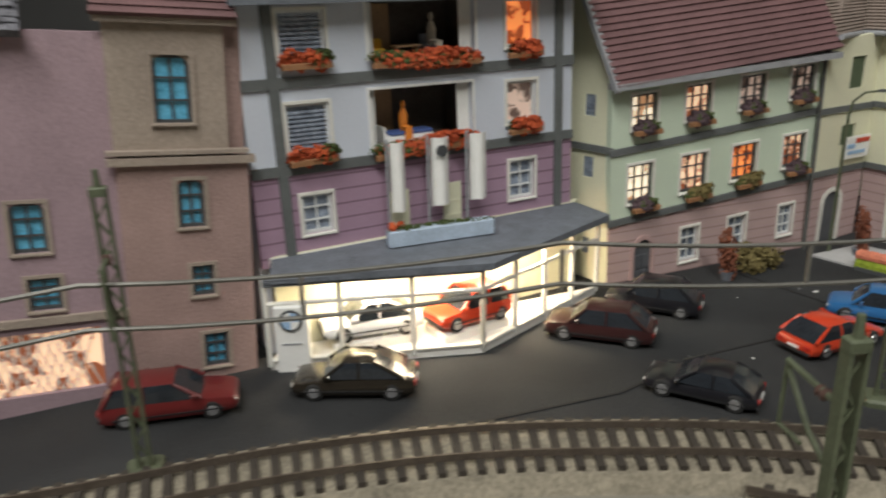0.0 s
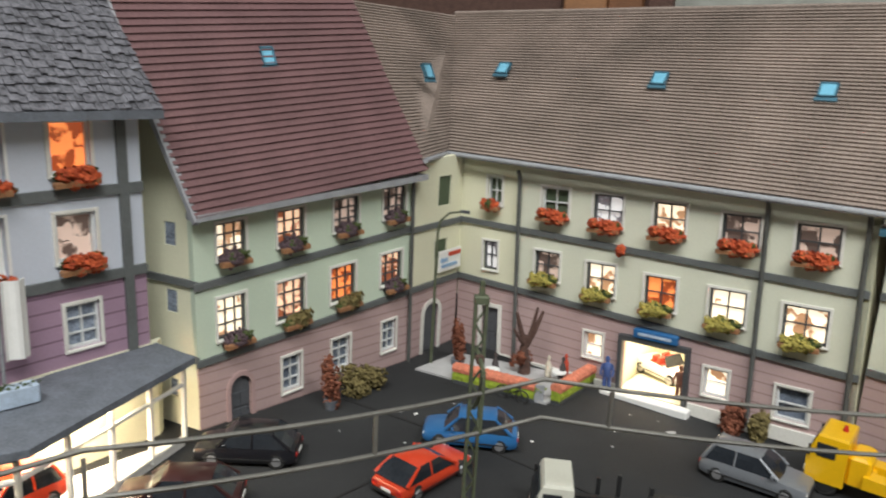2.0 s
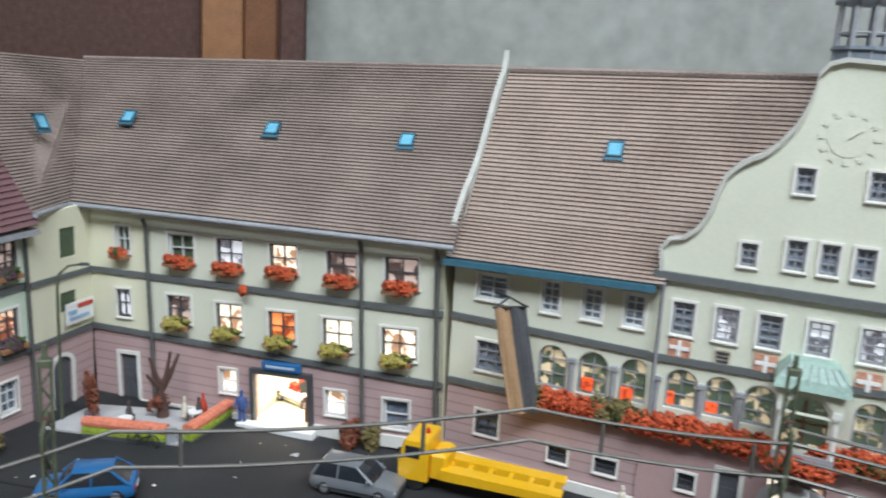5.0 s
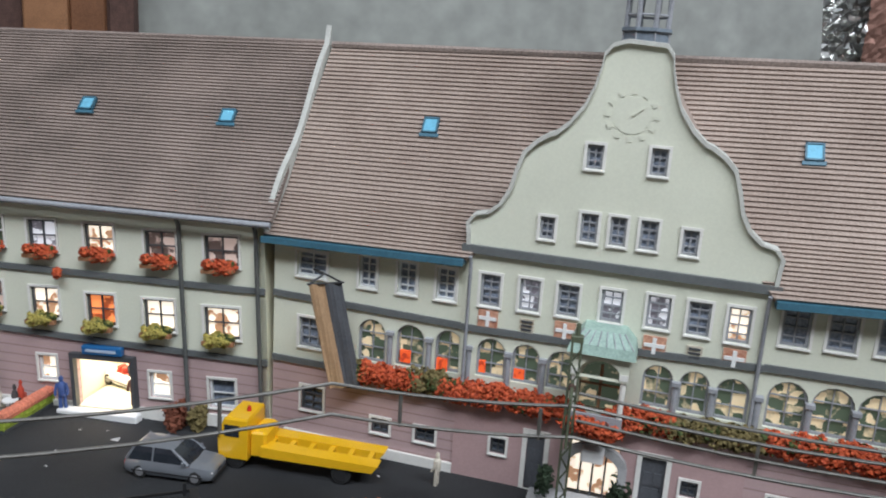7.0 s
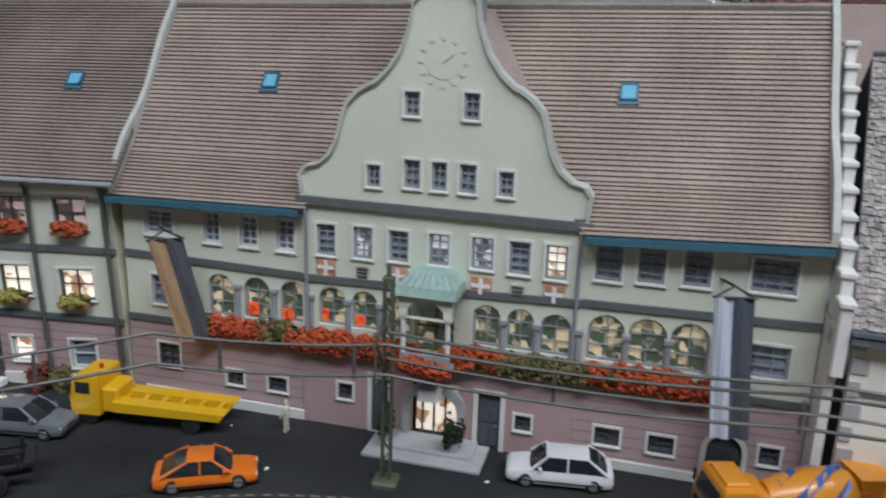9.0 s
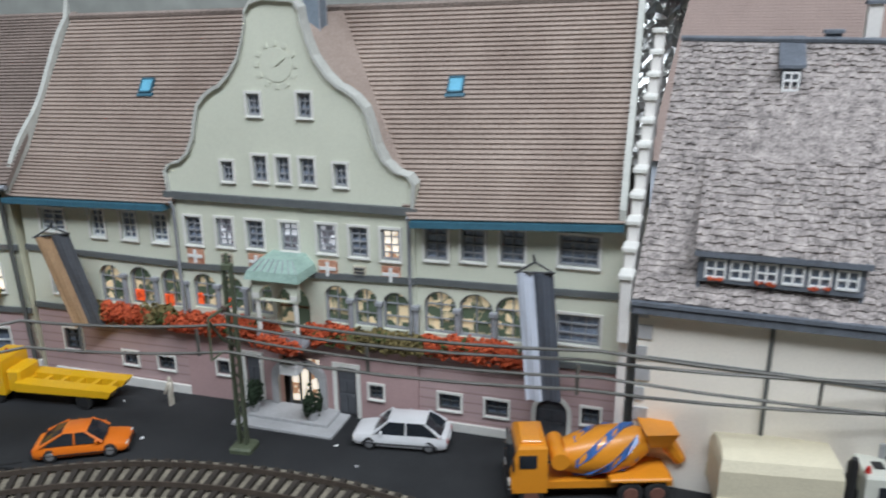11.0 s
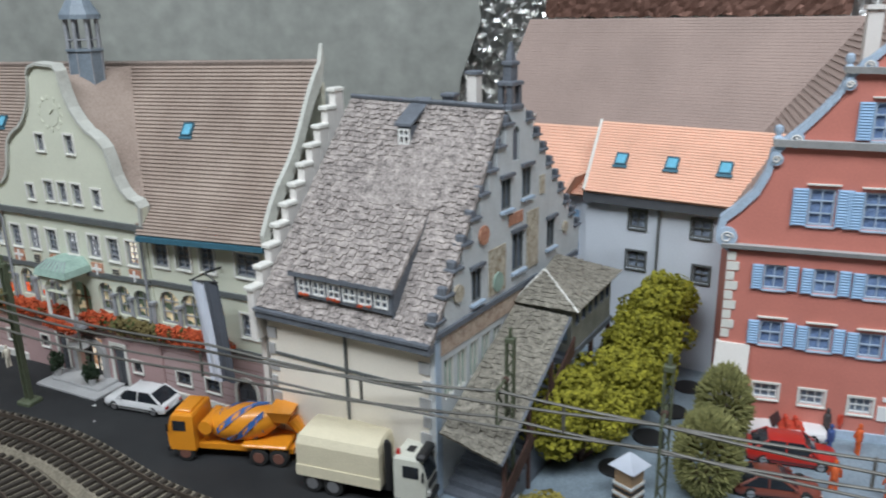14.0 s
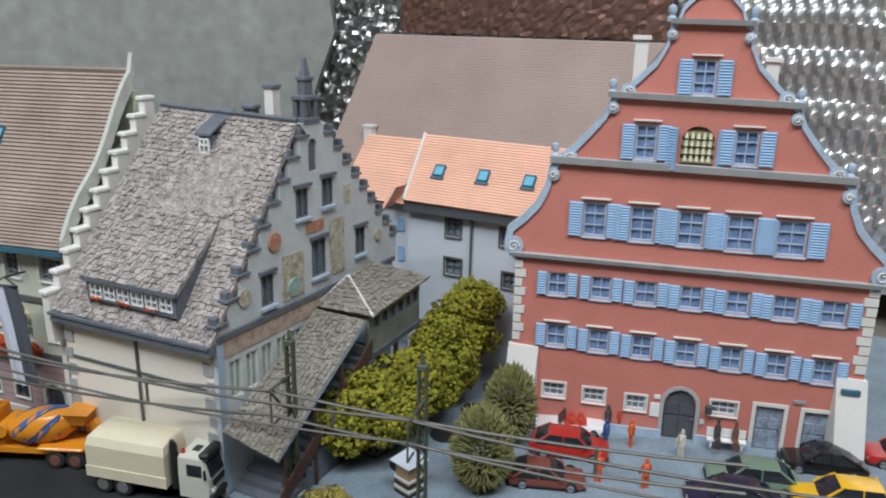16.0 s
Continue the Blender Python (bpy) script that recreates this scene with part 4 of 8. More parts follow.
part("chimney_cap", Mesh().box(0.069, 0.084, 0.2035, 0.078, 0.092, 0.2055, 0.0005), M["slate"], ch)

WGM = pose(0.5321, -0.1683, 0, 0, 0, 18.18)
WG = WM.inverted() @ WGM @ rack(1.0027, 0.0091, 0.0015, -0.0361, 0.9742, 0.0027)
lft = [(0.008 + 0.0095 * k, 0.101 + 0.0118 * k) for k in range(9)]
out = [(0.007, 0.094)]
for x, z in lft:
    out += [(x - 0.0005, z), (x + 0.009, z)] if x > 0.009 else [(0.007, z), (x + 0.009, z)]
out += [(0.085, 0.2035), (0.1085, 0.2035)]
for k in range(9):
    x, z = 0.187 - 0.0098 * (8 - k), 0.1955 - 0.0102 * k
    out += [(x - 0.0001, z), (x + 0.0097, z)]
out += [(0.1967, 0.094)]
GW = [(0.045, 0.101, 0.056, 0.120), (0.093, 0.106, 0.108, 0.130), (0.142, 0.109, 0.154, 0.128), (0.079, 0.147, 0.091, 0.165), (0.105, 0.150, 0.117, 0.168)]
LW = [(0.016 + 0.0135 * k, 0.055, 0.026 + 0.0135 * k, 0.078) for k in range(5)]
gp = part("gable", Mesh().panel(out, [rect(*r) for r in GW] + [arch(0.0925, 0.174, 0.101, 0.194)], 0, 0.004).moved(WG), M["fresco"], wh, "pale blue stepped gable with faded painted scenes")
part("gable_wall", Mesh().panel([(0.007, -0.006), (0.19, -0.003), (0.19, 0.094), (0.007, 0.094)], [rect(*r) for r in LW], 0, 0.004).moved(WG), M["fresco"], wh)
for r in GW:
    w = Mesh().panel(rect(*r), [rect(r[0] + 0.001, r[1] + 0.001, (r[0] + r[2]) / 2 - 0.0005, r[3] - 0.001), rect((r[0] + r[2]) / 2 + 0.0005, r[1] + 0.001, r[2] - 0.001, r[3] - 0.001)], 0.0005, 0.002)
    ob = part("window", w.moved(WG), M["band"], gp)
    part("pane", Mesh().panel(rect(*r), (), 0.002, 0.0026).moved(WG), M["glass"], ob)
    part("sill", Mesh().box(r[0] - 0.0015, -0.0025, r[1] - 0.0018, r[2] + 0.0015, 0.0, r[1] - 0.0002).moved(WG), M["blue_trim"], ob)
    part("lintel", Mesh().box(r[0] - 0.002, -0.002, r[3] + 0.001, r[2] + 0.002, 0.0, r[3] + 0.003).moved(WG), M["slate"], ob)
part("niche", Mesh().panel(arch(0.0925, 0.174, 0.101, 0.194), (), 0.0015, 0.0025).moved(WG), M["slate"], gp)
for r in LW:
    w = Mesh().panel(rect(*r), [rect(r[0] + 0.0009, r[1] + 0.001, (r[0] + r[2]) / 2 - 0.0004, r[3] - 0.001), rect((r[0] + r[2]) / 2 + 0.0004, r[1] + 0.001, r[2] - 0.0009, r[3] - 0.001)], 0.0005, 0.002)
    ob = part("window", w.moved(WG), M["trim_light"], wh)
    part("pane", Mesh().panel(rect(*r), (), 0.002, 0.0026).moved(WG), M["green_card"], ob)
M["mural"] = mat("mural_ochre", (0.40, 0.27, 0.14), 0.75, 0.45, 230.0, tint=(0.50, 0.48, 0.40))
M["mural_red"] = mat("mural_red", (0.48, 0.17, 0.10), 0.75, 0.3, 300.0, tint=(0.52, 0.30, 0.20))
M["mural_band"] = mat("mural_band", (0.42, 0.27, 0.20), 0.75, 0.35, 160.0, tint=(0.50, 0.42, 0.34))
for x0, z0, x1, z1, m in ((0.064, 0.099, 0.084, 0.127, "mural"), (0.088, 0.136, 0.106, 0.143, "mural_red"), (0.112, 0.103, 0.128, 0.140, "mural"), (0.012, 0.082, 0.19, 0.0935, "mural_band"), (0.007, 0.0, 0.012, 0.094, "blue_trim"), (0.129, 0.148, 0.136, 0.160, "mural")):
    part("mural", Mesh().box(x0, -0.0006, z0, x1, 0.0, z1).moved(WG), M[m], gp)
for x, z, r, m in ((0.0575, 0.138, 0.0055, "mural_red"), (0.030, 0.112, 0.005, "mural"), (0.074, 0.106, 0.006, "green_card"), (0.170, 0.118, 0.004, "mural")):
    part("medallion", Mesh().tube([(x, -0.0014, z), (x, -0.0002, z)], [r, r], 14).moved(WG), M[m], gp)
part("string_course", Mesh().box(0.007, -0.002, 0.0935, 0.192, 0, 0.0965).moved(WG), M["slate"], wh)
for x, z in lft:
    part("step_cap", Mesh().box(x - 0.002, -0.0015, z, x + 0.009, 0.0055, z + 0.0016, 0.0004).box(x - 0.001, -0.0005, z + 0.0016, x + 0.003, 0.0045, z + 0.006, 0.0006).moved(WG), M["slate"], gp)
for k in range(9):
    x, z = 0.187 - 0.0098 * (8 - k), 0.1955 - 0.0102 * k
    part("step_cap", Mesh().box(x - 0.0005, -0.0015, z, x + 0.0105, 0.0055, z + 0.0016, 0.0004).box(x + 0.006, -0.0005, z + 0.0016, x + 0.010, 0.0045, z + 0.0055, 0.0006).moved(WG), M["slate"], gp)
bt = part("bell_turret", Mesh().box(0.0885, -0.001, 0.2035, 0.1045, 0.009, 0.2065, 0.0006).moved(WG), M["slate"], wh, "small grey bell turret on the gable top")
for x0, y0 in ((0.090, 0.0), (0.0995, 0.0), (0.090, 0.0055), (0.0995, 0.0055)):
    part("pillar", Mesh().box(x0, y0, 0.2063, x0 + 0.0033, y0 + 0.0028, 0.2172).moved(WG), M["slate"], bt)
part("cornice", Mesh().box(0.089, -0.001, 0.217, 0.104, 0.009, 0.2195, 0.0006).moved(WG), M["slate"], bt)
part("bell", Mesh().tube([(0.0965, 0.004, 0.209), (0.0965, 0.004, 0.2125), (0.0965, 0.004, 0.217)], [0.0022, 0.0015, 0.0006], 10).moved(WG), M["bark"], bt)
part("lantern", Mesh().box(0.0925, 0.0015, 0.2195, 0.1005, 0.0065, 0.2285).moved(WG), M["slate"], bt)
part("cap", Mesh().box(0.0915, 0.0005, 0.2283, 0.1015, 0.0075, 0.2305, 0.0006).moved(WG), M["slate"], bt)
part("spire", Mesh().loft([[(0.0935, 0.002, 0.2303), (0.0995, 0.002, 0.2303), (0.0995, 0.006, 0.2303), (0.0935, 0.006, 0.2303)], [(0.0955, 0.0035, 0.241), (0.0975, 0.0035, 0.241), (0.0975, 0.0045, 0.241), (0.0955, 0.0045, 0.241)]]).moved(WG), M["slate"], bt)

# covered stair and porch on the painted side
M["shingle_tan"] = mat("tan_shingles", (0.15, 0.135, 0.11), 0.85, 0.35, 260.0, 0.5, tint=(0.28, 0.26, 0.215))
PORCH_RACK = rack(1.0, 0.0, -0.0095, 0.0, 0.84, -0.004)
pv = thing("stair_porch", WGM @ pose(0, 0.004, 0), "grey timber porch with shingled hip roof at the house side", "porch", lean=PORCH_RACK)
part("side_wall", Mesh().panel([(-0.039, 0.070), (-0.001, 0.070), (-0.001, 0.102), (-0.039, 0.102)], [rect(-0.036, 0.076, -0.022, 0.096), rect(-0.018, 0.076, -0.004, 0.096)], 0.0, 0.002).moved(pose(0.116, 0, 0, 0, 0, 90)), M["porch_grey"], pv)
part("poster", Mesh().box(0.1155, -0.036, 0.0785, 0.1165, -0.022, 0.094), M["blue_paint"], pv)
part("front_wall", Mesh().panel(rect(0.116, 0.070, 0.180, 0.104), [rect(0.1195 + 0.0102 * k, 0.088, 0.1265 + 0.0102 * k, 0.098) for k in range(6)], -0.039, -0.037), M["porch_grey"], pv)
for k in range(6):
    part("window", Mesh().panel(rect(0.1195 + 0.0102 * k, 0.088, 0.1265 + 0.0102 * k, 0.098), [rect(0.1203 + 0.0102 * k, 0.0888, 0.1257 + 0.0102 * k, 0.0972)], -0.0385, -0.0375).box(0.1195 + 0.0102 * k, -0.0372, 0.088, 0.1265 + 0.0102 * k, -0.0368, 0.098), M["glass"], pv)
part("floor_slab", Mesh().box(0.114, -0.040, 0.066, 0.182, 0.0, 0.0705), M["slate"], pv)
for x, y in ((0.116, -0.0385), (0.147, -0.0385), (0.178, -0.0385)):
    part("post", Mesh().box(x, y - 0.0012, 0.0, x + 0.0024, y + 0.0012, 0.068), M["bark"], pv)
ap, fl, ff, fr_, bk, fb = (0.130, -0.014, 0.1225), (0.1085, -0.003, 0.1035), (0.111, -0.044, 0.1035), (0.186, -0.044, 0.107), (0.172, -0.003, 0.118), (0.13, -0.001, 0.116)
part("roof", shingled(fl, ff, ap, ap, 8, 12, 21), M["shingle_tan"], pv)
part("roof", shingled(ff, fr_, bk, ap, 10, 18, 22), M["shingle_tan"], pv)
part("hip", Mesh().tube([ff, ap], 0.0009, 6), M["trim_light"], pv)
part("hip", Mesh().tube([fl, ap], 0.0009, 6), M["trim_light"], pv)
st = thing("covered_stair", WGM @ pose(0, 0.004, 0), "covered outside stair with long shingled pent roof", "stairs", lean=PORCH_RACK)
part("roof", shingled((0.014, -0.044, 0.049), (0.1085, -0.040, 0.1005), (0.1065, -0.005, 0.1025), (0.012, -0.010, 0.060), 12, 28, 23), M["shingle_tan"], st)
part("fascia", Mesh().tube([(0.014, -0.044, 0.0485), (0.1085, -0.040, 0.1)], 0.0013, 6), M["slate"], st)
for k in range(16):
    part("step", Mesh().box(0.018 + 0.0061 * k, -0.041, -0.003, 0.0241 + 0.0061 * k, -0.002, 0.004 + 0.0042 * k), M["slate"], st)
for x, z in ((0.022, 0.053), (0.050, 0.068), (0.078, 0.083)):
    part("post", Mesh().box(x, -0.0425, 0.0, x + 0.002, -0.0405, z), M["bark"], st)
# rail panel in dark bark, which also paints the shade beneath the stair roof
part("rail_panel", Mesh().add([(0.018, -0.0425, 0.010), (0.114, -0.0415, 0.072), (0.114, -0.0415, 0.084), (0.018, -0.0425, 0.022), (0.018, -0.0415, 0.010), (0.114, -0.0405, 0.072), (0.114, -0.0405, 0.084), (0.018, -0.0415, 0.022)],
                              [(0, 1, 2, 3), (4, 7, 6, 5), (0, 4, 5, 1), (3, 2, 6, 7), (0, 3, 7, 4), (1, 5, 6, 2)]), M["bark"], st)

# ---- red house ----
RM_BASE, RM_RACK = pose(0.7216, -0.2215, 0, 0, 0, -57.80), rack(0.9630, -0.0017, 0.0023, -0.0024, 0.9666, 0.0033)
RM = RM_BASE @ RM_RACK
rh = thing("red_house", RM_BASE, "red house with scrolled gable and pale blue shutters", "house", lean=RM_RACK)
R4 = [(0.0175 + 0.0277 * k, 0.0555 - 0.0011 * k, 0.0305 + 0.0277 * k, 0.071 - 0.0011 * k) for k in range(7)]
R3 = [(0.0165 + 0.0277 * k, 0.0915 - 0.0006 * k, 0.029 + 0.0281 * k, 0.107 - 0.0006 * k) for k in range(7)]
R2 = [(0.0365 + 0.0287 * k, 0.1325 - 0.0008 * k, 0.0505 + 0.0295 * k, 0.1545 - 0.0008 * k) for k in range(5)]
R1 = [(0.064, 0.183, 0.0765, 0.204), (0.121, 0.1825, 0.1345, 0.203)]
RT = [(0.0935, 0.2225, 0.1065, 0.2425)]
RG = [(0.0175, 0.0185, 0.032, 0.029), (0.0445, 0.0175, 0.0585, 0.028), (0.0725, 0.0155, 0.0855, 0.0265), (0.1265, 0.019, 0.1425, 0.029)]
RD = [(0.154, 0.0, 0.171, 0.029), (0.183, 0.0, 0.199, 0.0285)]
for row, z0, z1 in ((R4, 0.047, 0.0815), (R3, 0.0815, 0.1145)):
    edges = [-0.005] + [(row[k][2] + row[k + 1][0]) / 2 for k in range(6)] + [0.2135]
    for k, r in enumerate(row):
        part("wall", Mesh().panel(rect(edges[k], z0, edges[k + 1], z1), [rect(*r)]), M["red_wall"], rh)
part("ground_floor_wall", Mesh().panel([(-0.005, -0.008), (0.0925, -0.008), (0.0925, 0.047), (-0.005, 0.047)], [rect(*r) for r in RG[:3]]), M["red_wall"], rh)
part("ground_floor_wall", Mesh().panel([(0.0925, -0.008), (0.1225, -0.008), (0.1225, 0.047), (0.0925, 0.047)], [arch(0.097, -0.003, 0.1175, 0.034, 0.014)]), M["red_wall"], rh)
part("ground_floor_wall", Mesh().panel([(0.1225, -0.008), (0.2135, -0.008), (0.2135, 0.047), (0.1225, 0.047)], [rect(*r) for r in RG[3:]] + [rect(a, -0.003, c, d) for a, b, c, d in RD]), M["red_wall"], rh)
Lg = [(-0.008, 0.116), (-0.0125, 0.126), (-0.011, 0.135), (-0.003, 0.142), (0.006, 0.152), (0.0115, 0.164), (0.0135, 0.176), (0.017, 0.179)]
L2 = [(0.019, 0.182), (0.026, 0.188), (0.036, 0.199), (0.044, 0.209), (0.048, 0.218)]
L3 = [(0.052, 0.222), (0.062, 0.231), (0.072, 0.241), (0.0775, 0.252), (0.0785, 0.262), (0.0815, 0.263), (0.0845, 0.272), (0.0915, 0.279)]
lefts = Lg + L2 + L3
axis_x = 0.1005
gout = lefts + [(axis_x, 0.2815)] + [(2 * axis_x - x + 0.004 * (0.28 - z) / 0.16, z - 0.003 * (0.28 - z) / 0.16) for x, z in lefts[::-1]]
part("gable", Mesh().panel(gout, [rect(*r) for r in R2 + R1 + RT] + [arch(0.0905, 0.181, 0.110, 0.2045)], 0, 0.004), M["red_wall"], rh, "red scrolled gable with blue-grey volutes")
edge = Mesh()
edge.loft([[(x, -0.0016, z), (x, 0.0045, z + 0.0004), (x + (axis_x - x) * 0.035, 0.0045, z - 0.0026), (x + (axis_x - x) * 0.035, -0.0016, z - 0.0026)] for x, z in gout])
part("coping", edge, M["blue_trim"], rh)
for x, z, r in ((-0.0065, 0.123, 0.0062), (0.2125, 0.121, 0.0062), (0.0165, 0.171, 0.0038), (0.0255, 0.1825, 0.0048), (0.187, 0.168, 0.0038), (0.179, 0.1805, 0.0048), (0.0495, 0.2135, 0.0034), (0.0575, 0.2235, 0.0045), (0.153, 0.211, 0.0034), (0.146, 0.222, 0.0045), (0.0795, 0.256, 0.003), (0.122, 0.255, 0.003)):
    v = part("volute", Mesh().tube([(x, -0.0022, z), (x, 0.0, z)], r, 16), M["blue_trim"], rh)
    part("scroll", Mesh().tube([(x + r * 0.62 * math.cos(a) * (1 - a / 12), -0.0028, z + r * 0.62 * math.sin(a) * (1 - a / 12)) for a in (k * 0.7 for k in range(13))], 0.0005, 5), M["white_wall"], v)
for x, z in ((0.0165, 0.181), (0.1865, 0.178), (0.0485, 0.2205), (0.154, 0.2185), (0.0785, 0.263), (0.1235, 0.2625)):
    part("finial", Mesh().tube([(x, 0.001, z), (x, 0.001, z + 0.002), (x, 0.001, z + 0.0035), (x, 0.001, z + 0.006), (x, 0.001, z + 0.0085), (x, 0.001, z + 0.0095)], [0.0028, 0.0028, 0.0014, 0.0027, 0.0022, 0.0004], 10), M["blue_trim"], rh, smooth=40)
for x0, z0, x1, z1, h in ((-0.009, 0.1165, 0.2165, 0.114, 0.0028), (0.014, 0.1785, 0.190, 0.1755, 0.0042), (0.046, 0.2195, 0.156, 0.2170, 0.0036), (0.078, 0.262, 0.124, 0.2615, 0.003)):
    part("cornice", Mesh().add([(x0, -0.0035, z0), (x1, -0.0035, z1), (x1, -0.0045, z1 + h), (x0, -0.0045, z0 + h), (x0, 0, z0), (x1, 0, z1), (x1, 0, z1 + h), (x0, 0, z0 + h)],
                               [(0, 1, 2, 3), (0, 4, 5, 1), (3, 2, 6, 7), (0, 3, 7, 4), (1, 5, 6, 2)]), M["quoin"], rh)


def shutter(house, x0, z0, x1, z1, angle=0.0):
    w, h, n = x1 - x0, z1 - z0, int((z1 - z0) / 0.0016)
    rings = []
    for k in range(2 * n + 1):
        z, y = h * k / (2 * n), -0.0011 - 0.0007 * (k % 2)
        rings.append([(0, -0.0016, z), (0.0008, -0.0016, z), (0.0009, y, z), (w - 0.0009, y, z), (w - 0.0008, -0.0016, z), (w, -0.0016, z), (w, 0, z), (0, 0, z)])
    m = Mesh().loft(rings)
    part("shutter", m.moved(pose(x0, -0.0004, z0, 0, 0, angle)), M["blue_paint"], house)


for r in R4 + R3 + R2 + R1 + RT:
    big = r in R2 or r in R1 or r in RT
    window(rh, *r, M["pane_blue"], 2, 3 if big else 2, M["blue_trim"], None, True)
    if r not in R3:
        part("lintel", Mesh().box(r[0] - 0.002, -0.0016, r[3] + 0.0022, r[2] + 0.002, 0, r[3] + 0.0030), M["trim_light"], rh)
    wdt = (r[2] - r[0]) * (0.62 if big else 0.5)
    first, last = r in (R4[0], R3[0]), r in (R4[6], R3[6])
    shutter(rh, r[0] - wdt - 0.0004, r[1], r[0] - 0.0004, r[3])
    shutter(rh, r[2] + 0.0004, r[1], r[2] + wdt + 0.0004, r[3])
M["bell_panel"] = lined("bell_opening", (0.30, 0.26, 0.14), (0.05, 0.04, 0.02), 0.0052, 0.45)
part("bell_opening", Mesh().panel(arch(0.0905, 0.181, 0.110, 0.2045), (), 0.0012, 0.003), M["bell_panel"], rh, "arched opening with rows of small cream bells")
for i in range(4):
    for j in range(5):
        part("bell", Mesh().tube([(0.0935 + j * 0.0034, 0.0004, 0.1835 + i * 0.0045), (0.0935 + j * 0.0034, 0.0004, 0.1868 + i * 0.0045)], [0.0012, 0.0006], 8), M["cream"], rh)
shutter(rh, 0.083, 0.178, 0.0895, 0.2035, -35)
shutter(rh, 0.111, 0.177, 0.1195, 0.2025, 30)
for r in RG:
    window(rh, *r, M["glass_grey"], 3, 2, M["frame_white"], M["trim_light"])
for a, b, c, d in RD:
    dd = door(rh, a, d, c, M["glass_grey"], False, M["trim_light"], -0.003)
door(rh, 0.097, 0.034, 0.1175, M["door_grey"], True, M["quoin"], -0.003)
part("plinth", Mesh().box(0.012, -0.0016, -0.008, 0.097, 0, 0.0035), M["blue_trim"], rh)
part("plinth", Mesh().box(0.118, -0.0016, -0.008, 0.154, 0, 0.003), M["blue_trim"], rh)
for k in range(9):
    for x0, x1 in ((-0.005, 0.0 + 0.0022 * (k % 2)), (0.2075 - 0.0022 * (k % 2), 0.2135)):
        part("quoin", Mesh().box(x0, -0.0009, 0.058 + k * 0.0063, x1, 0, 0.0632 + k * 0.0063), M["trim_light"], rh)
for x0, x1, s in ((-0.007, 0.013, -1), (0.1975, 0.2155, 1)):
    part("buttress", Mesh().add([(x0, -0.002, 0.055), (x1, -0.002, 0.054), (x1 + 0.003 * s, -0.016, -0.008), (x0 + 0.003 * s, -0.016, -0.008), (x0, 0.002, 0.055), (x1, 0.002, 0.054), (x1, 0.002, -0.008), (x0, 0.002, -0.006)],
                                [(0, 1, 2, 3), (0, 3, 7, 4), (1, 5, 6, 2), (0, 4, 5, 1), (4, 7, 6, 5)]), M["white_wall"], rh)
part("street_sign", Mesh().box(0.2005, -0.0055, 0.0455, 0.2115, -0.0035, 0.0485), M["gutter_blue"], rh, "small blue street sign with a pale bar")
for x0, z0, x1, z1 in ((0.0885, 0.013, 0.0945, 0.0225), (0.0905, 0.026, 0.0945, 0.0285), (0.1205, 0.0115, 0.1235, 0.0145)):
    part("notice", Mesh().box(x0, -0.001, z0, x1, 0, z1), M["white"], rh)
part("wall_lamp", Mesh().box(0.1245, -0.005, 0.0245, 0.1265, 0, 0.0255).box(0.1225, -0.0065, 0.022, 0.1265, -0.003, 0.0275, 0.0004), M["frame_dark"], rh)
part("house_plate", Mesh().box(0.1755, -0.001, 0.0335, 0.183, 0, 0.0355), M["gutter"], rh)
rr = [tiled((-0.008, 0.004, 0.117), (-0.008, 0.17, 0.117), (0.1005, 0.17, 0.262), (0.1005, 0.004, 0.262), 40, 0.001), tiled((0.2165, 0.004, 0.114), (0.2165, 0.17, 0.114), (0.1005, 0.17, 0.262), (0.1005, 0.004, 0.262), 40, 0.001)]
for m in rr:
    part("roof", m, M["roof_big"], rh)
part("side_wall", Mesh().box(-0.005, 0.004, -0.008, -0.001, 0.165, 0.115), M["red_wall"], rh)
part("side_wall", Mesh().box(0.2095, 0.004, -0.003, 0.2135, 0.165, 0.113), M["red_wall"], rh)
part("chimney", Mesh().box(0.142, 0.05, 0.19, 0.150, 0.058, 0.240).box(0.1405, 0.0485, 0.240, 0.1515, 0.0595, 0.2425), M["white_wall"], rh)
part("chimney", Mesh().box(0.060, 0.03, 0.20, 0.068, 0.038, 0.252).box(0.0585, 0.0285, 0.252, 0.0695, 0.0395, 0.2545), M["white_wall"], rh)

# ---- houses behind the square ----
OM = pose(0.7515, -0.0974, 0, 0, 0, -72.9)
oh = thing("salmon_roofed_house", OM, "white house with salmon tiled roof behind the square", "house")
OW = [(0.025, 0.100, 0.037, 0.113), (0.0245, 0.070, 0.038, 0.083), (0.069, 0.099, 0.082, 0.112), (0.072, 0.067, 0.083, 0.079)]
M["pale_wall"] = mat("pale_blue_white_wall", (0.60, 0.64, 0.70), 0.75, 0.08, 30.0)
part("wall", Mesh().panel([(-0.008, -0.003), (0.16, -0.003), (0.16, 0.124), (-0.008, 0.124)], [rect(*r) for r in OW]), M["pale_wall"], oh)
for r in OW:
    window(oh, *r, M["glass_grey"], 2, 2, M["band"], M["band"])
part("drainpipe", Mesh().tube([(0.0465, -0.002, 0.0), (0.0465, -0.002, 0.122)], 0.001, 6), M["pipe"], oh)
part("eave_beam", Mesh().box(-0.008, -0.007, 0.117, 0.16, 0.0, 0.1250), M["door_grey"], oh)
part("roof", tiled((-0.006, -0.009, 0.1255), (0.16, -0.009, 0.1245), (0.16, 0.032, 0.168), (-0.010, 0.032, 0.1695), 26, 0.0007), M["roof_orange"], oh)
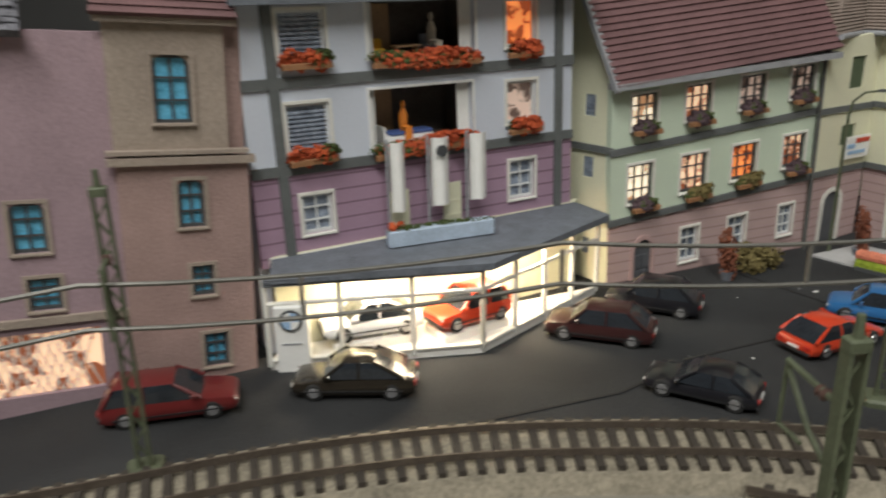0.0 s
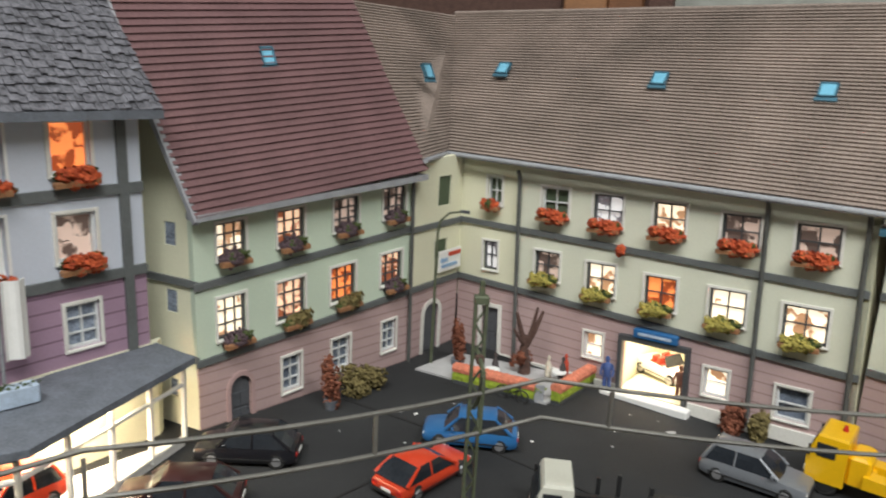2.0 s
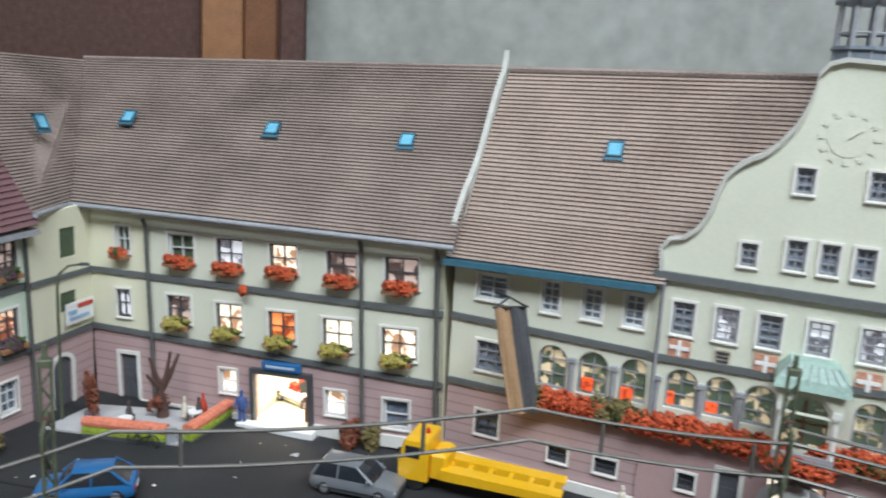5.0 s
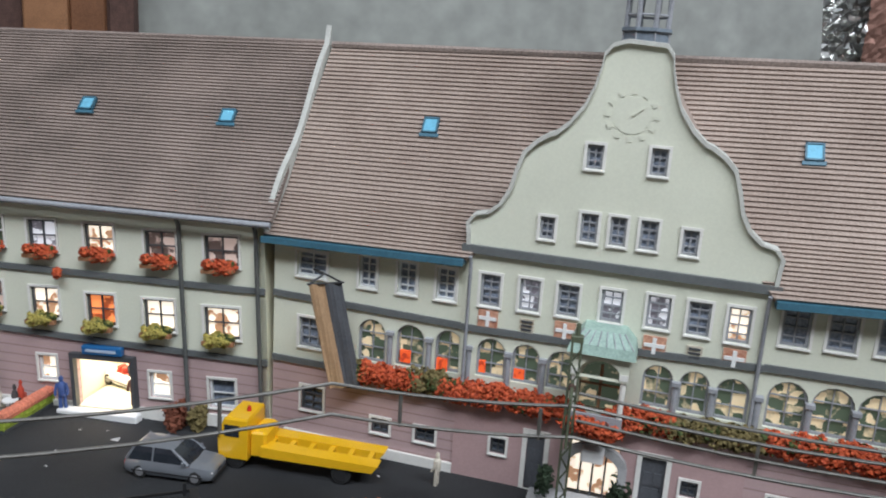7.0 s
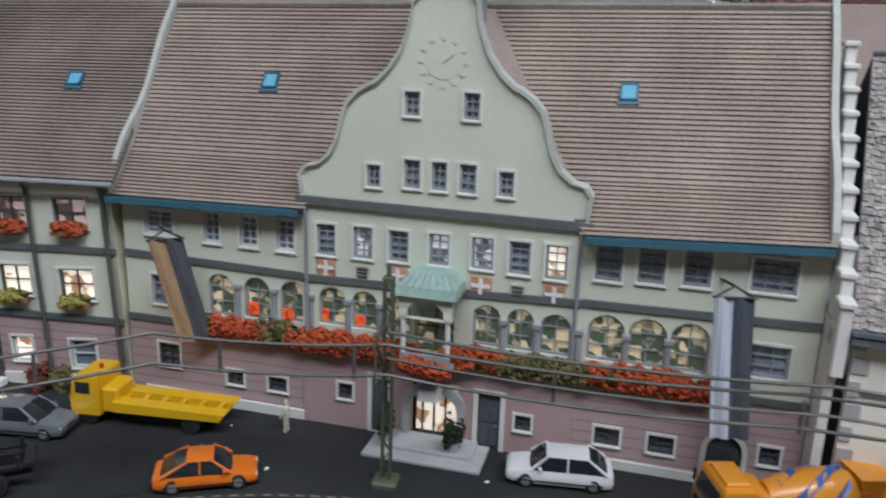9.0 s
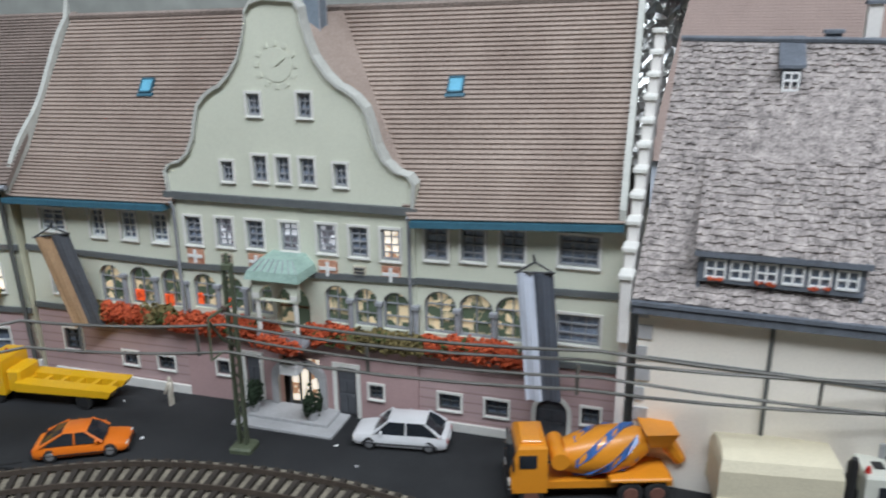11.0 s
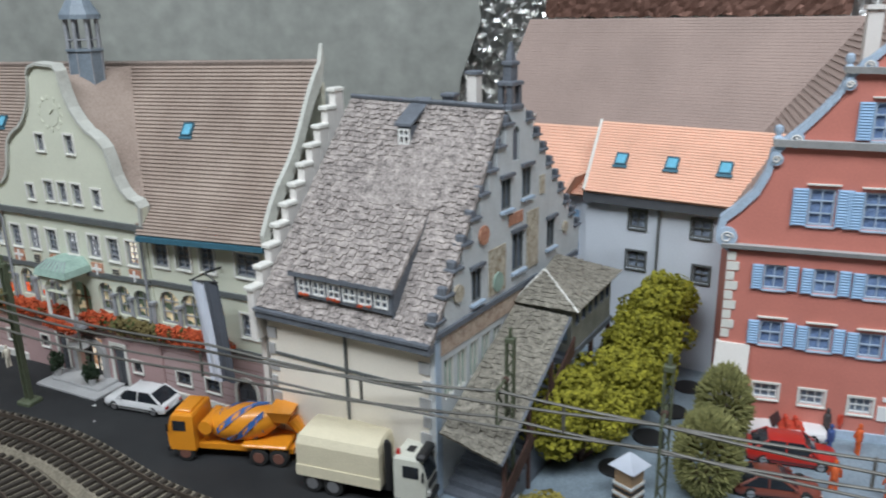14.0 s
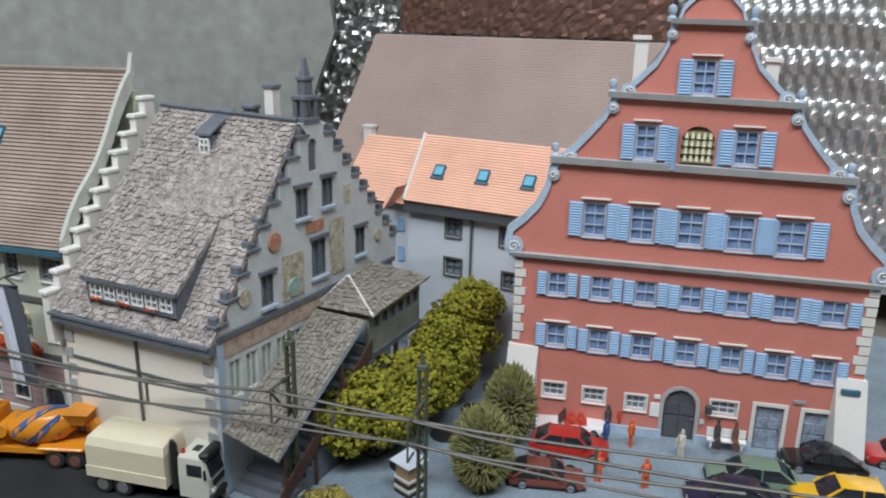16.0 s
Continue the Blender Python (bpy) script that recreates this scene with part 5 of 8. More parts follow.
part("verge", Mesh().tube([(-0.007, -0.009, 0.1262), (-0.011, 0.032, 0.1705)], 0.0012, 6), M["trim_light"], oh)
for x in (0.0138, 0.050, 0.0858):
    skylight(oh, (x, 0.0095, 0.1462), (1, 0, 0), (0, 0.041, 0.044), 0.0085, 0.0095)
part("side_wall", Mesh().box(-0.008, 0.004, -0.003, -0.004, 0.05, 0.13), M["pale_wall"], oh)
o2 = thing("low_salmon_house", OM, "white house part with lower salmon tiled roofs", "house")
part("wall", Mesh().box(-0.060, 0.012, -0.003, -0.009, 0.016, 0.118), M["pale_wall"], o2)
part("roof", tiled((-0.075, 0.004, 0.1185), (-0.0115, 0.004, 0.1185), (-0.0115, 0.050, 0.162), (-0.075, 0.050, 0.162), 22, 0.0007), M["roof_orange"], o2)
part("roof", tiled((-0.026, -0.010, 0.117), (-0.026, 0.02, 0.117), (-0.016, 0.02, 0.134), (-0.018, -0.004, 0.134), 8, 0.0006), M["roof_orange"], o2)
part("window", Mesh().box(-0.024, 0.0108, 0.070, -0.018, 0.012, 0.082).box(-0.024, 0.0108, 0.095, -0.018, 0.012, 0.105), M["blue_paint"], o2)
bg = thing("barn", front((0.786, 0.068), (0.876, -0.272)) @ pose(0, 0, -0.0275), "large barn with plain dusky pink roof behind the houses", "barn")
part("wall", Mesh().box(0.0, 0.0, -0.003, 0.36, 0.004, 0.13), M["pale_wall"], bg)
part("roof", tiled((-0.004, -0.006, 0.128), (0.36, -0.006, 0.128), (0.36, 0.075, 0.268), (0.012, 0.075, 0.268), 60, 0.0003), M["roof_big"], bg)
for x, y, z in ((0.036, 0.018, 0.187), (0.30, 0.03, 0.20)):
    part("chimney", Mesh().box(x, y, z - 0.03, x + 0.009, y + 0.007, z).box(x - 0.001, y - 0.001, z, x + 0.010, y + 0.008, z + 0.002), M["white_wall"], bg)


def foil(name, m, w, h, nx, nz, amp, seed, material, label):
    rng = random.Random(seed)
    g = Mesh()
    P = [[(w * i / nx + rng.uniform(-.3, .3) * w / nx, rng.uniform(-amp, amp), h * j / nz + rng.uniform(-.3, .3) * h / nz) for i in range(nx + 1)] for j in range(nz + 1)]
    g.add([p for r in P for p in r], [(j * (nx + 1) + i, j * (nx + 1) + i + 1, (j + 1) * (nx + 1) + i + 1, (j + 1) * (nx + 1) + i) for j in range(nz) for i in range(nx)])
    return solid(name, g, material, m, label, "foil", kind="structure")


foil("backdrop_foil", front((0.84, 0.26), (1.10, 0.06)) @ pose(0.0, 0.0, 0.06), 0.34, 0.40, 70, 80, 0.005, 4, M["foil"], "crumpled silver foil hung behind the houses")
qf, qx, qz = Mesh(), 300, 170
qs = [[(0.85 * i / qx, 0.0009 * math.sin(i * 1.57 + (j // 4 % 2) * 1.57) * math.sin(j * 0.785) + 0.0013 * math.sin(j * 0.42 + 1.3 * math.sin(i * 0.05) + 0.6 * math.sin(i * 0.17)) + 0.002 * math.sin(i * 0.09 + j * 0.03), 0.46 * j / qz) for i in range(qx + 1)] for j in range(qz + 1)]
qf.add([p for r in qs for p in r], [(j * (qx + 1) + i, j * (qx + 1) + i + 1, (j + 1) * (qx + 1) + i + 1, (j + 1) * (qx + 1) + i) for j in range(qz) for i in range(qx)])
solid("backdrop_foil", qf, M["quilt_foil"], front((1.02, 0.12), (1.12, -0.62)) @ pose(0.0, 0.0, 0.03), "quilted silver foil hung behind the houses", "foil", kind="structure")
# strip of foil above the barn, its brown reflection given as colour
foil("backdrop_foil", front((0.945, 0.15), (1.035, -0.19)) @ pose(0.015, 0.0, 0.24), 0.29, 0.20, 70, 45, 0.0007, 6, M["foil_reflection"], "shiny foil behind the barn with a reddish-brown reflection as its colour")


# ---- blue and mauve house with the car showroom ----
BM_BASE, BM_RACK = pose(-0.0600, 0.3150, 0, 0, 0, 31.41), rack(1.0382, -0.0201, -0.0028, -0.0036, 1.0053, -0.0070)
BM = BM_BASE @ BM_RACK
bh = thing("blue_house", BM_BASE, "pale blue and mauve house with grey bands and shingle roof", "house", lean=BM_RACK)
BU = [(0.013, 0.133, 0.032, 0.151), (0.050, 0.131, 0.100, 0.154), (0.116, 0.132, 0.132, 0.153), (0.013, 0.095, 0.031, 0.115), (0.049, 0.094, 0.098, 0.118), (0.116, 0.097, 0.132, 0.1165)]
BP = [(0.016, 0.060, 0.029, 0.077), (0.117, 0.060, 0.131, 0.079)]
part("wall", Mesh().panel([(-0.003, 0.0885), (0.153, 0.0885), (0.153, 0.160), (-0.003, 0.160)], [rect(*r) for r in BU]), M["pale_blue"], bh)
part("middle_wall", Mesh().panel([(-0.003, 0.048), (0.153, 0.048), (0.153, 0.0885), (-0.003, 0.0885)], [rect(*r) for r in BP]), M["mauve"], bh)
bands(bh, [(-0.003, 0.0885, 0.153, 0.0885), (-0.003, 0.1235, 0.153, 0.1245)], h=0.0042)
for x in (0.0095, 0.1445):
    part("pilaster", Mesh().box(x - 0.002, -0.0016, 0.050, x + 0.002, 0, 0.158), M["band"], bh)
part("plinth_band", Mesh().box(0.0, -0.0016, 0.0485, 0.153, 0, 0.0525), M["trim_light"], bh)
for r, p in ((BU[0], "glass_grey"), (BU[3], "glass_grey"), (BU[2], "glow_orange"), (BU[5], "glow_dim")):
    w = window(bh, *r, M[p], 1, 1, M["frame_white"], M["trim_light"])
    if p == "glass_grey":
        for k in range(9):
            part("blind_slat", Mesh().box(r[0] + 0.0012, 0.0006, r[1] + 0.0015 + k * 0.0018, r[2] - 0.0012, 0.0014, r[1] + 0.0026 + k * 0.0018), M["glass_grey"], w)
for r in BP:
    window(bh, *r, M["glass_grey"], 2, 3, M["frame_white"], M["trim_light"])
part("roof", shingled((-0.006, -0.010, 0.156), (0.158, -0.010, 0.157), (0.150, 0.090, 0.290), (0.0, 0.090, 0.290), 44, 56, 12), mat("dark_shingles", (0.055, 0.055, 0.065), 0.8, 0.4, 260.0, 0.5, tint=(0.15, 0.15, 0.17)), bh)
part("eave", Mesh().box(-0.006, -0.011, 0.1535, 0.158, 0.0, 0.157), M["slate"], bh)
part("end_wall", Mesh().box(0.1495, 0.004, -0.003, 0.153, 0.08, 0.16), M["pale_blue"], bh)
part("end_wall", Mesh().box(-0.003, 0.004, -0.003, 0.0005, 0.08, 0.16), M["pale_blue"], bh)
# dark brown shell colour: the rooms' inner shade is put into the paint
M["room_shade"] = mat("shaded_room", (0.10, 0.085, 0.075), 0.8, 0.3, 90.0)
M["sofa_yellow"] = mat("yellow_cloth", (0.75, 0.42, 0.04), 0.7, 0.15)
M["orange_cloth"] = mat("orange_cloth", (0.70, 0.22, 0.03), 0.7, 0.15)
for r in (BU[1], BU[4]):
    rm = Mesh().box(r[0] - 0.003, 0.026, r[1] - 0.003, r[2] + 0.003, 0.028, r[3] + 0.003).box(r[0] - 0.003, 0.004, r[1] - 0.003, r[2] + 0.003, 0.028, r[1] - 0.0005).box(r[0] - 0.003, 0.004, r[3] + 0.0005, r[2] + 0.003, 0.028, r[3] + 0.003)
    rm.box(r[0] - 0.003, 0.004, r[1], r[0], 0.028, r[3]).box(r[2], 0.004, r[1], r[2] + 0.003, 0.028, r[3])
    ro = part("open_room", rm, M["room_shade"], bh, "dim open room behind a wide window opening")
    part("door", Mesh().box(r[0] + 0.010, 0.0245, r[1], r[0] + 0.021, 0.0262, r[3] - 0.002), M["oak"], ro)
    for x0, x1 in ((r[0], r[0] + 0.0035), (r[2] - 0.006, r[2])):
        cu = Mesh()
        n = 12
        cu.loft([[(x0 + (x1 - x0) * k / n, 0.003 + 0.0006 * (k % 2), r[1]), (x0 + (x1 - x0) * k / n, 0.003 + 0.0006 * (k % 2), r[3]), (x0 + (x1 - x0) * k / n, 0.0036 + 0.0006 * (k % 2), r[3]), (x0 + (x1 - x0) * k / n, 0.0036 + 0.0006 * (k % 2), r[1])] for k in range(n + 1)])
        part("curtain", cu, M["white"], ro)
    part("frame", Mesh().panel(rect(r[0] - 0.001, r[1] - 0.001, r[2] + 0.001, r[3] + 0.001), [rect(*r)], -0.0008, 0.0006), M["white"], ro)


def figure(m, h, material, label, seat=False):
    """A painted model figure: one plain mesh."""
    s = h / 0.020
    f = Mesh()
    if seat:
        f.tube([(0, 0, 0.0), (0, 0, 0.008 * s), (0, 0, 0.0115 * s)], [0.0022 * s, 0.0024 * s, 0.001 * s], 8)
        f.tube([(0.001 * s, -0.001, 0.002 * s), (0.001 * s, -0.006 * s, 0.002 * s), (0.001 * s, -0.006 * s, -0.004 * s)], 0.0011 * s, 6).tube([(-0.001 * s, -0.001, 0.002 * s), (-0.001 * s, -0.006 * s, 0.002 * s), (-0.001 * s, -0.006 * s, -0.004 * s)], 0.0011 * s, 6)
        f.tube([(0, 0, 0.0115 * s), (0, 0, 0.0135 * s), (0, 0, 0.0155 * s)], [0.0008 * s, 0.0015 * s, 0.0006 * s], 8)
    else:
        f.tube([(0.0013 * s, 0, 0), (0.0011 * s, 0, 0.009 * s)], 0.0011 * s, 6).tube([(-0.0013 * s, 0, 0), (-0.0011 * s, 0, 0.009 * s)], 0.0011 * s, 6)
        f.tube([(0, 0, 0.0085 * s), (0, 0, 0.0125 * s), (0, 0, 0.0155 * s), (0, 0, 0.0165 * s)], [0.0020 * s, 0.0023 * s, 0.0021 * s, 0.0008 * s], 8)
        f.tube([(0.0023 * s, 0, 0.0155 * s), (0.0032 * s, -0.0008, 0.0115 * s), (0.0028 * s, -0.002, 0.009 * s)], 0.0007 * s, 5).tube([(-0.0023 * s, 0, 0.0155 * s), (-0.0032 * s, -0.0008, 0.0115 * s), (-0.003 * s, -0.0015, 0.009 * s)], 0.0007 * s, 5)
        f.tube([(0, 0, 0.0165 * s), (0, 0, 0.0182 * s), (0, 0, 0.0198 * s)], [0.0008 * s, 0.0014 * s, 0.0007 * s], 8)
    return solid("figurine", f, material, m, label, "figurine", "figurines", smooth=60)


cl = lambda n, c: mat(n, c, 0.7, 0.2, 500.0)
M["cloth_dark"], M["cloth_red"], M["cloth_blue"], M["cloth_pale"], M["cloth_orange"], M["cloth_brown"] = cl("dark_cloth", (0.06, 0.05, 0.05)), cl("red_cloth", (0.5, 0.06, 0.03)), cl("blue_cloth", (0.05, 0.09, 0.25)), cl("pale_cloth", (0.6, 0.55, 0.45)), cl("orange_work_cloth", (0.65, 0.12, 0.03)), cl("brown_cloth", (0.16, 0.07, 0.05))
BW = lambda x, y, z, rz=0: BM @ pose(x, y, z, 0, 0, rz)
solid("sofa", Mesh().box(-0.007, -0.003, 0, 0.007, 0.003, 0.003, 0.0006).box(-0.007, 0.001, 0.003, 0.007, 0.003, 0.007, 0.0006).box(-0.007, -0.003, 0.003, -0.005, 0.003, 0.005), M["sofa_yellow"], BW(0.055, 0.012, 0.1308), "small yellow upholstered sofa in the open room", "sofa")
solid("coffee_table", Mesh().box(-0.006, -0.003, 0.0032, 0.006, 0.003, 0.004).box(-0.005, -0.002, 0, -0.004, 0.002, 0.0032).box(0.004, -0.002, 0, 0.005, 0.002, 0.0032), M["oak"], BW(0.072, 0.011, 0.1308), "low wooden coffee table in the open room", "table")
figure(BW(0.085, 0.012, 0.134, 10), 0.018, M["cloth_pale"], "seated pale painted model figure in the open room", True)
solid("armchair", Mesh().box(-0.004, -0.003, 0, 0.004, 0.003, 0.0035, 0.0006).box(-0.004, 0.001, 0.0035, 0.004, 0.003, 0.008, 0.0006), M["blue_trim"], BW(0.086, 0.016, 0.1308), "grey-blue armchair in the open room", "armchair")
solid("bed", Mesh().box(-0.012, -0.004, 0, 0.012, 0.004, 0.003, 0.0008).box(-0.0125, -0.0045, 0, -0.0115, 0.0045, 0.007), M["white"], BW(0.069, 0.009, 0.0938), "small white bed with blue cover in open room", "bed")
solid("blanket", Mesh().box(-0.009, -0.0042, 0, 0.0115, 0.0042, 0.0012, 0.0005), M["cloth_blue"], BW(0.069, 0.009, 0.0968), "blue blanket on the small bed", "blanket")
figure(BW(0.068, 0.009, 0.098, 0), 0.017, M["orange_cloth"], "orange painted model figure on the bed", True)
for k, (x0, x1) in enumerate(((0.051, 0.058), (0.070, 0.079), (0.089, 0.098))):
    bn = thing("banner", BM @ pose((x0 + x1) / 2, -0.010, 0.0, 0, 0, 0), "white hanging advertising banner on a pole", "banner", "banners")
    w = x1 - x0
    cu = Mesh()
    cu.loft([[(-w / 2 + w * j / 6, 0.0012 * math.sin(j * 1.3), 0.066), (-w / 2 + w * j / 6, 0.0012 * math.sin(j * 1.3), 0.0965), (-w / 2 + w * j / 6, 0.0012 * math.sin(j * 1.3) + 0.0004, 0.0965), (-w / 2 + w * j / 6, 0.0012 * math.sin(j * 1.3) + 0.0004, 0.066)] for j in range(7)])
    part("cloth", cu, M["white"], bn)
    part("pole", Mesh().tube([(-w / 2 - 0.001, 0.001, 0.042), (-w / 2 - 0.001, 0.001, 0.098)], 0.0006, 6), M["gutter"], bn)
    if k == 1:
        part("emblem", Mesh().tube([(0, -0.0022, 0.091), (0, -0.0012, 0.091)], 0.0026, 14), M["frame_dark"], bn)
for x in (0.058, 0.084):
    solid("cream_banner", Mesh().box(-0.0045, 0, 0, 0.0045, 0.0006, 0.019).box(-0.003, -0.0003, 0.003, 0.003, 0, 0.004).box(-0.003, -0.0003, 0.010, 0.003, 0, 0.011), M["cream"], BM @ pose(x, -0.004, 0.055), "small cream cloth banner with dark bars", "banner", "banners")
pb = thing("terrace_planter", BM @ pose(0.072, -0.015, 0.0532, 0, 0, -9), "long pale green planter with low plants on the showroom roof", "planter")
part("trough", Mesh().box(-0.024, -0.003, -0.001, 0.024, 0.003, 0.006, 0.0006), M["blue_trim"], pb)
part("plants", clump(random.Random(31), 260, 0.022, 0.0022, 0.0014, 0.001).moved(pose(0, 0, 0.0065)), M["leaf"], pb)
part("blossoms", clump(random.Random(32), 50, 0.003, 0.0022, 0.002, 0.0012).moved(pose(-0.02, 0, 0.0075)), M["flower_red"], pb)

# showroom: three glass fronts, white floor, slate roof edge
SL, SF, SR = Vector((-0.0630, 0.3000, 0)), Vector((0.0266, 0.3160, 0)), Vector((0.0850, 0.3830, 0))
show = thing("showroom", pose(0, 0, 0), "brightly lit car showroom with glass fronts and slate roof", "showroom")
up = lambda p, z: (p.x, p.y, z)
BL, BR_ = Vector((-0.0620, 0.3125, 0)), Vector((0.0750, 0.3965, 0))
m = Mesh()
m.add([up(SL, -0.003), up(SF, -0.003), up(SR, -0.003), up(BL, -0.003), up(SL, 0.004), up(SF, 0.004), up(SR, 0.004), up(BL, 0.004)], [(4, 5, 6, 7), (0, 1, 5, 4), (1, 2, 6, 5), (2, 3, 7, 6), (3, 0, 4, 7)])
part("floor_slab", m, M["floor_white"], show)
back_n = (BR_ - BL).normalized()
part("back_wall", Mesh().add([up(BL, 0), up(BR_, 0), up(BR_, 0.046), up(BL, 0.046)] + [(p[0] + 0.002, p[1] - 0.004 + 0.01, p[2]) for p in (up(BL, 0), up(BR_, 0), up(BR_, 0.046), up(BL, 0.046))], [(0, 1, 2, 3), (4, 7, 6, 5), (0, 4, 5, 1), (1, 5, 6, 2), (2, 6, 7, 3), (3, 7, 4, 0)]), M["cream"], show)


def slope_slab(pts_low, pts_high, th, material, name, parent):
    a, b, c, d = pts_low[0], pts_low[1], pts_high[1], pts_high[0]
    vs = [a, b, c, d] + [(p[0], p[1], p[2] - th) for p in (a, b, c, d)]
    part(name, Mesh().add(vs, [(0, 1, 2, 3), (4, 7, 6, 5), (0, 4, 5, 1), (1, 5, 6, 2), (2, 6, 7, 3), (3, 7, 4, 0)]), material, parent)


fwd = Vector((0.004, -0.004, 0))
slope_slab((up(SL + fwd, 0.0435), up(SF + fwd * 1.2, 0.0435)), (up(BL, 0.0455), up(BM @ Vector((0.110, 0, 0)), 0.0455)), 0.003, M["slate"], "roof", show)
slope_slab((up(SF + fwd * 1.2, 0.0436), up(SR + Vector((0.005, -0.003, 0)), 0.0436)), (up(BM @ Vector((0.110, 0, 0)), 0.0456), up(BR_, 0.0456)), 0.003, M["slate"], "roof", show)
for a, b, k in ((SL, SF, 3), (SF, SR, 4)):
    for z in (0.0045, 0.0385, 0.030):
        part("rail", Mesh().tube([up(a, z), up(b, z)], 0.0011, 6), M["trim_light"], show)
    for j in range(k + 1):
        p = a.lerp(b, j / k)
        part("post", Mesh().tube([up(p, 0.002), up(p, 0.041)], 0.0013, 6), M["trim_light"], show)
    n3 = Vector((-(b - a).y, (b - a).x, 0)).normalized()
    for j in range(4):
        q0, q1 = a.lerp(b, 0), b
        z0, z1 = 0.0395 + j * 0.001, 0.0405 + j * 0.001
        part("roof_edge", Mesh().tube([up(q0 - n3 * (0.003 + 0.0004 * j), z0), up(q1 - n3 * (0.003 + 0.0004 * j), z0)], 0.0008, 5), M["slate"], show)
area_lamp("showroom_lamp", look((-0.0116, 0.3205, 0.0385), (-0.0116, 0.3205, 0)), 0.05, 0.012, 0.11, (1.0, 0.86, 0.66))
area_lamp("showroom_lamp", look((0.0400, 0.3530, 0.0385), (0.0400, 0.3530, 0)), 0.03, 0.02, 0.10, (1.0, 0.86, 0.66))
py = thing("sign_pylon", pose(-0.0530, 0.3013, 0, 0, 0, 6), "white sign pylon with a round blue and white emblem", "sign")
part("slab", Mesh().box(-0.007, -0.0025, 0, 0.007, 0.0025, 0.0295, 0.0005), M["white"], py)
part("emblem", Mesh().tube([(0, -0.0032, 0.0235), (0, -0.0024, 0.0235)], 0.0048, 20), M["frame_dark"], py)
for a0, mm in ((0, "blue_paint"), (90, "white"), (180, "blue_paint"), (270, "white")):
    pts = [(0, 0)] + [(0.0037 * math.cos(radians(a0 + 15 * k)), 0.0037 * math.sin(radians(a0 + 15 * k))) for k in range(7)]
    part("emblem_field", Mesh().panel([(x, z + 0.0235) for x, z in pts], (), -0.0038, -0.0032), M[mm], py)
part("bar", Mesh().box(-0.004, -0.0028, 0.0125, 0.004, -0.0024, 0.0132), M["gutter"], py)

# ---- dark stone house with tower ----
AM_BASE, AM_RACK = pose(-0.2119, 0.2277, 0, 0, 0, 27.73), rack(1.1561, 0.0557, -0.0291, -0.0926, 0.9838, 0.0133)
ah = thing("tower_house", AM_BASE, "old brown-mauve stone house with square tower", "house", lean=AM_RACK)
AW = [(0.091, 0.060, 0.101, 0.079), (0.0935, 0.037, 0.103, 0.050)]
TW = [(0.1355, 0.108, 0.1470, 0.133), (0.1405, 0.067, 0.1490, 0.086), (0.1433, 0.038, 0.1505, 0.051), (0.1458, 0.006, 0.1540, 0.021)]
part("wall", Mesh().panel([(-0.10, -0.03), (0.124, -0.03), (0.124, 0.140), (-0.10, 0.140)], [arch(*AW[0], 0.003), rect(*AW[1]), rect(0.070, 0.002, 0.113, 0.028)], 0.004, 0.009), M["tower_mauve"], ah)
part("tower", Mesh().panel([(0.1225, -0.03), (0.164, -0.03), (0.164, 0.095), (0.1225, 0.095)], [arch(*TW[1], 0.003)] + [rect(*r) for r in TW[2:]], 0, 0.006), M["tower_stone"], ah)
part("tower", Mesh().panel([(0.1225, 0.095), (0.158, 0.095), (0.158, 0.147), (0.1225, 0.147)], [arch(*TW[0], 0.004)], 0.0005, 0.006), M["tower_brown"], ah)
part("tower_side", Mesh().box(0.158, 0.006, -0.003, 0.164, 0.06, 0.147), M["tower_stone"], ah)
for z, h, x1 in ((0.0925, 0.003, 0.166), (0.0965, 0.0015, 0.164), (0.144, 0.003, 0.162)):
    part("cornice", Mesh().box(0.120, -0.003, z, x1, 0.001, z + h), M["tower_brown"], ah)
part("cornice", Mesh().box(-0.10, 0.002, 0.0315, 0.1225, 0.004, 0.0345), M["tower_brown"], ah)
for r in TW + AW:
    y = 0.004 if r in AW else 0.0
    window(ah, *r, M["glass_blue"], 2, 3, M["frame_dark"], M["tower_brown"], True, False, y)
part("lit_grille", Mesh().box(0.070, 0.0062, 0.002, 0.113, 0.0072, 0.028), M["glow_warm"], ah, "warmly lit shop window behind a lattice")
gl = Mesh()
for k in range(-3, 18):
    a, b = 0.070 + k * 0.0030, 0.070 + k * 0.0030 + 0.009
    if a >= 0.070 and b <= 0.113:
        gl.tube([(a, 0.0055, 0.002), (b, 0.0055, 0.030)], 0.00035, 4).tube([(b, 0.0058, 0.002), (a, 0.0058, 0.030)], 0.00035, 4)
part("lattice", gl, M["trim_light"], ah)
part("roof", shingled((-0.10, -0.003, 0.139), (0.101, -0.003, 0.139), (0.101, 0.075, 0.215), (-0.10, 0.075, 0.215), 30, 50, 14), bpy.data.materials["dark_shingles"], ah)
part("tower_roof", tiled((0.119, -0.005, 0.147), (0.162, -0.005, 0.147), (0.148, 0.030, 0.215), (0.132, 0.030, 0.215), 26, 0.0009), M["roof_red"], ah)


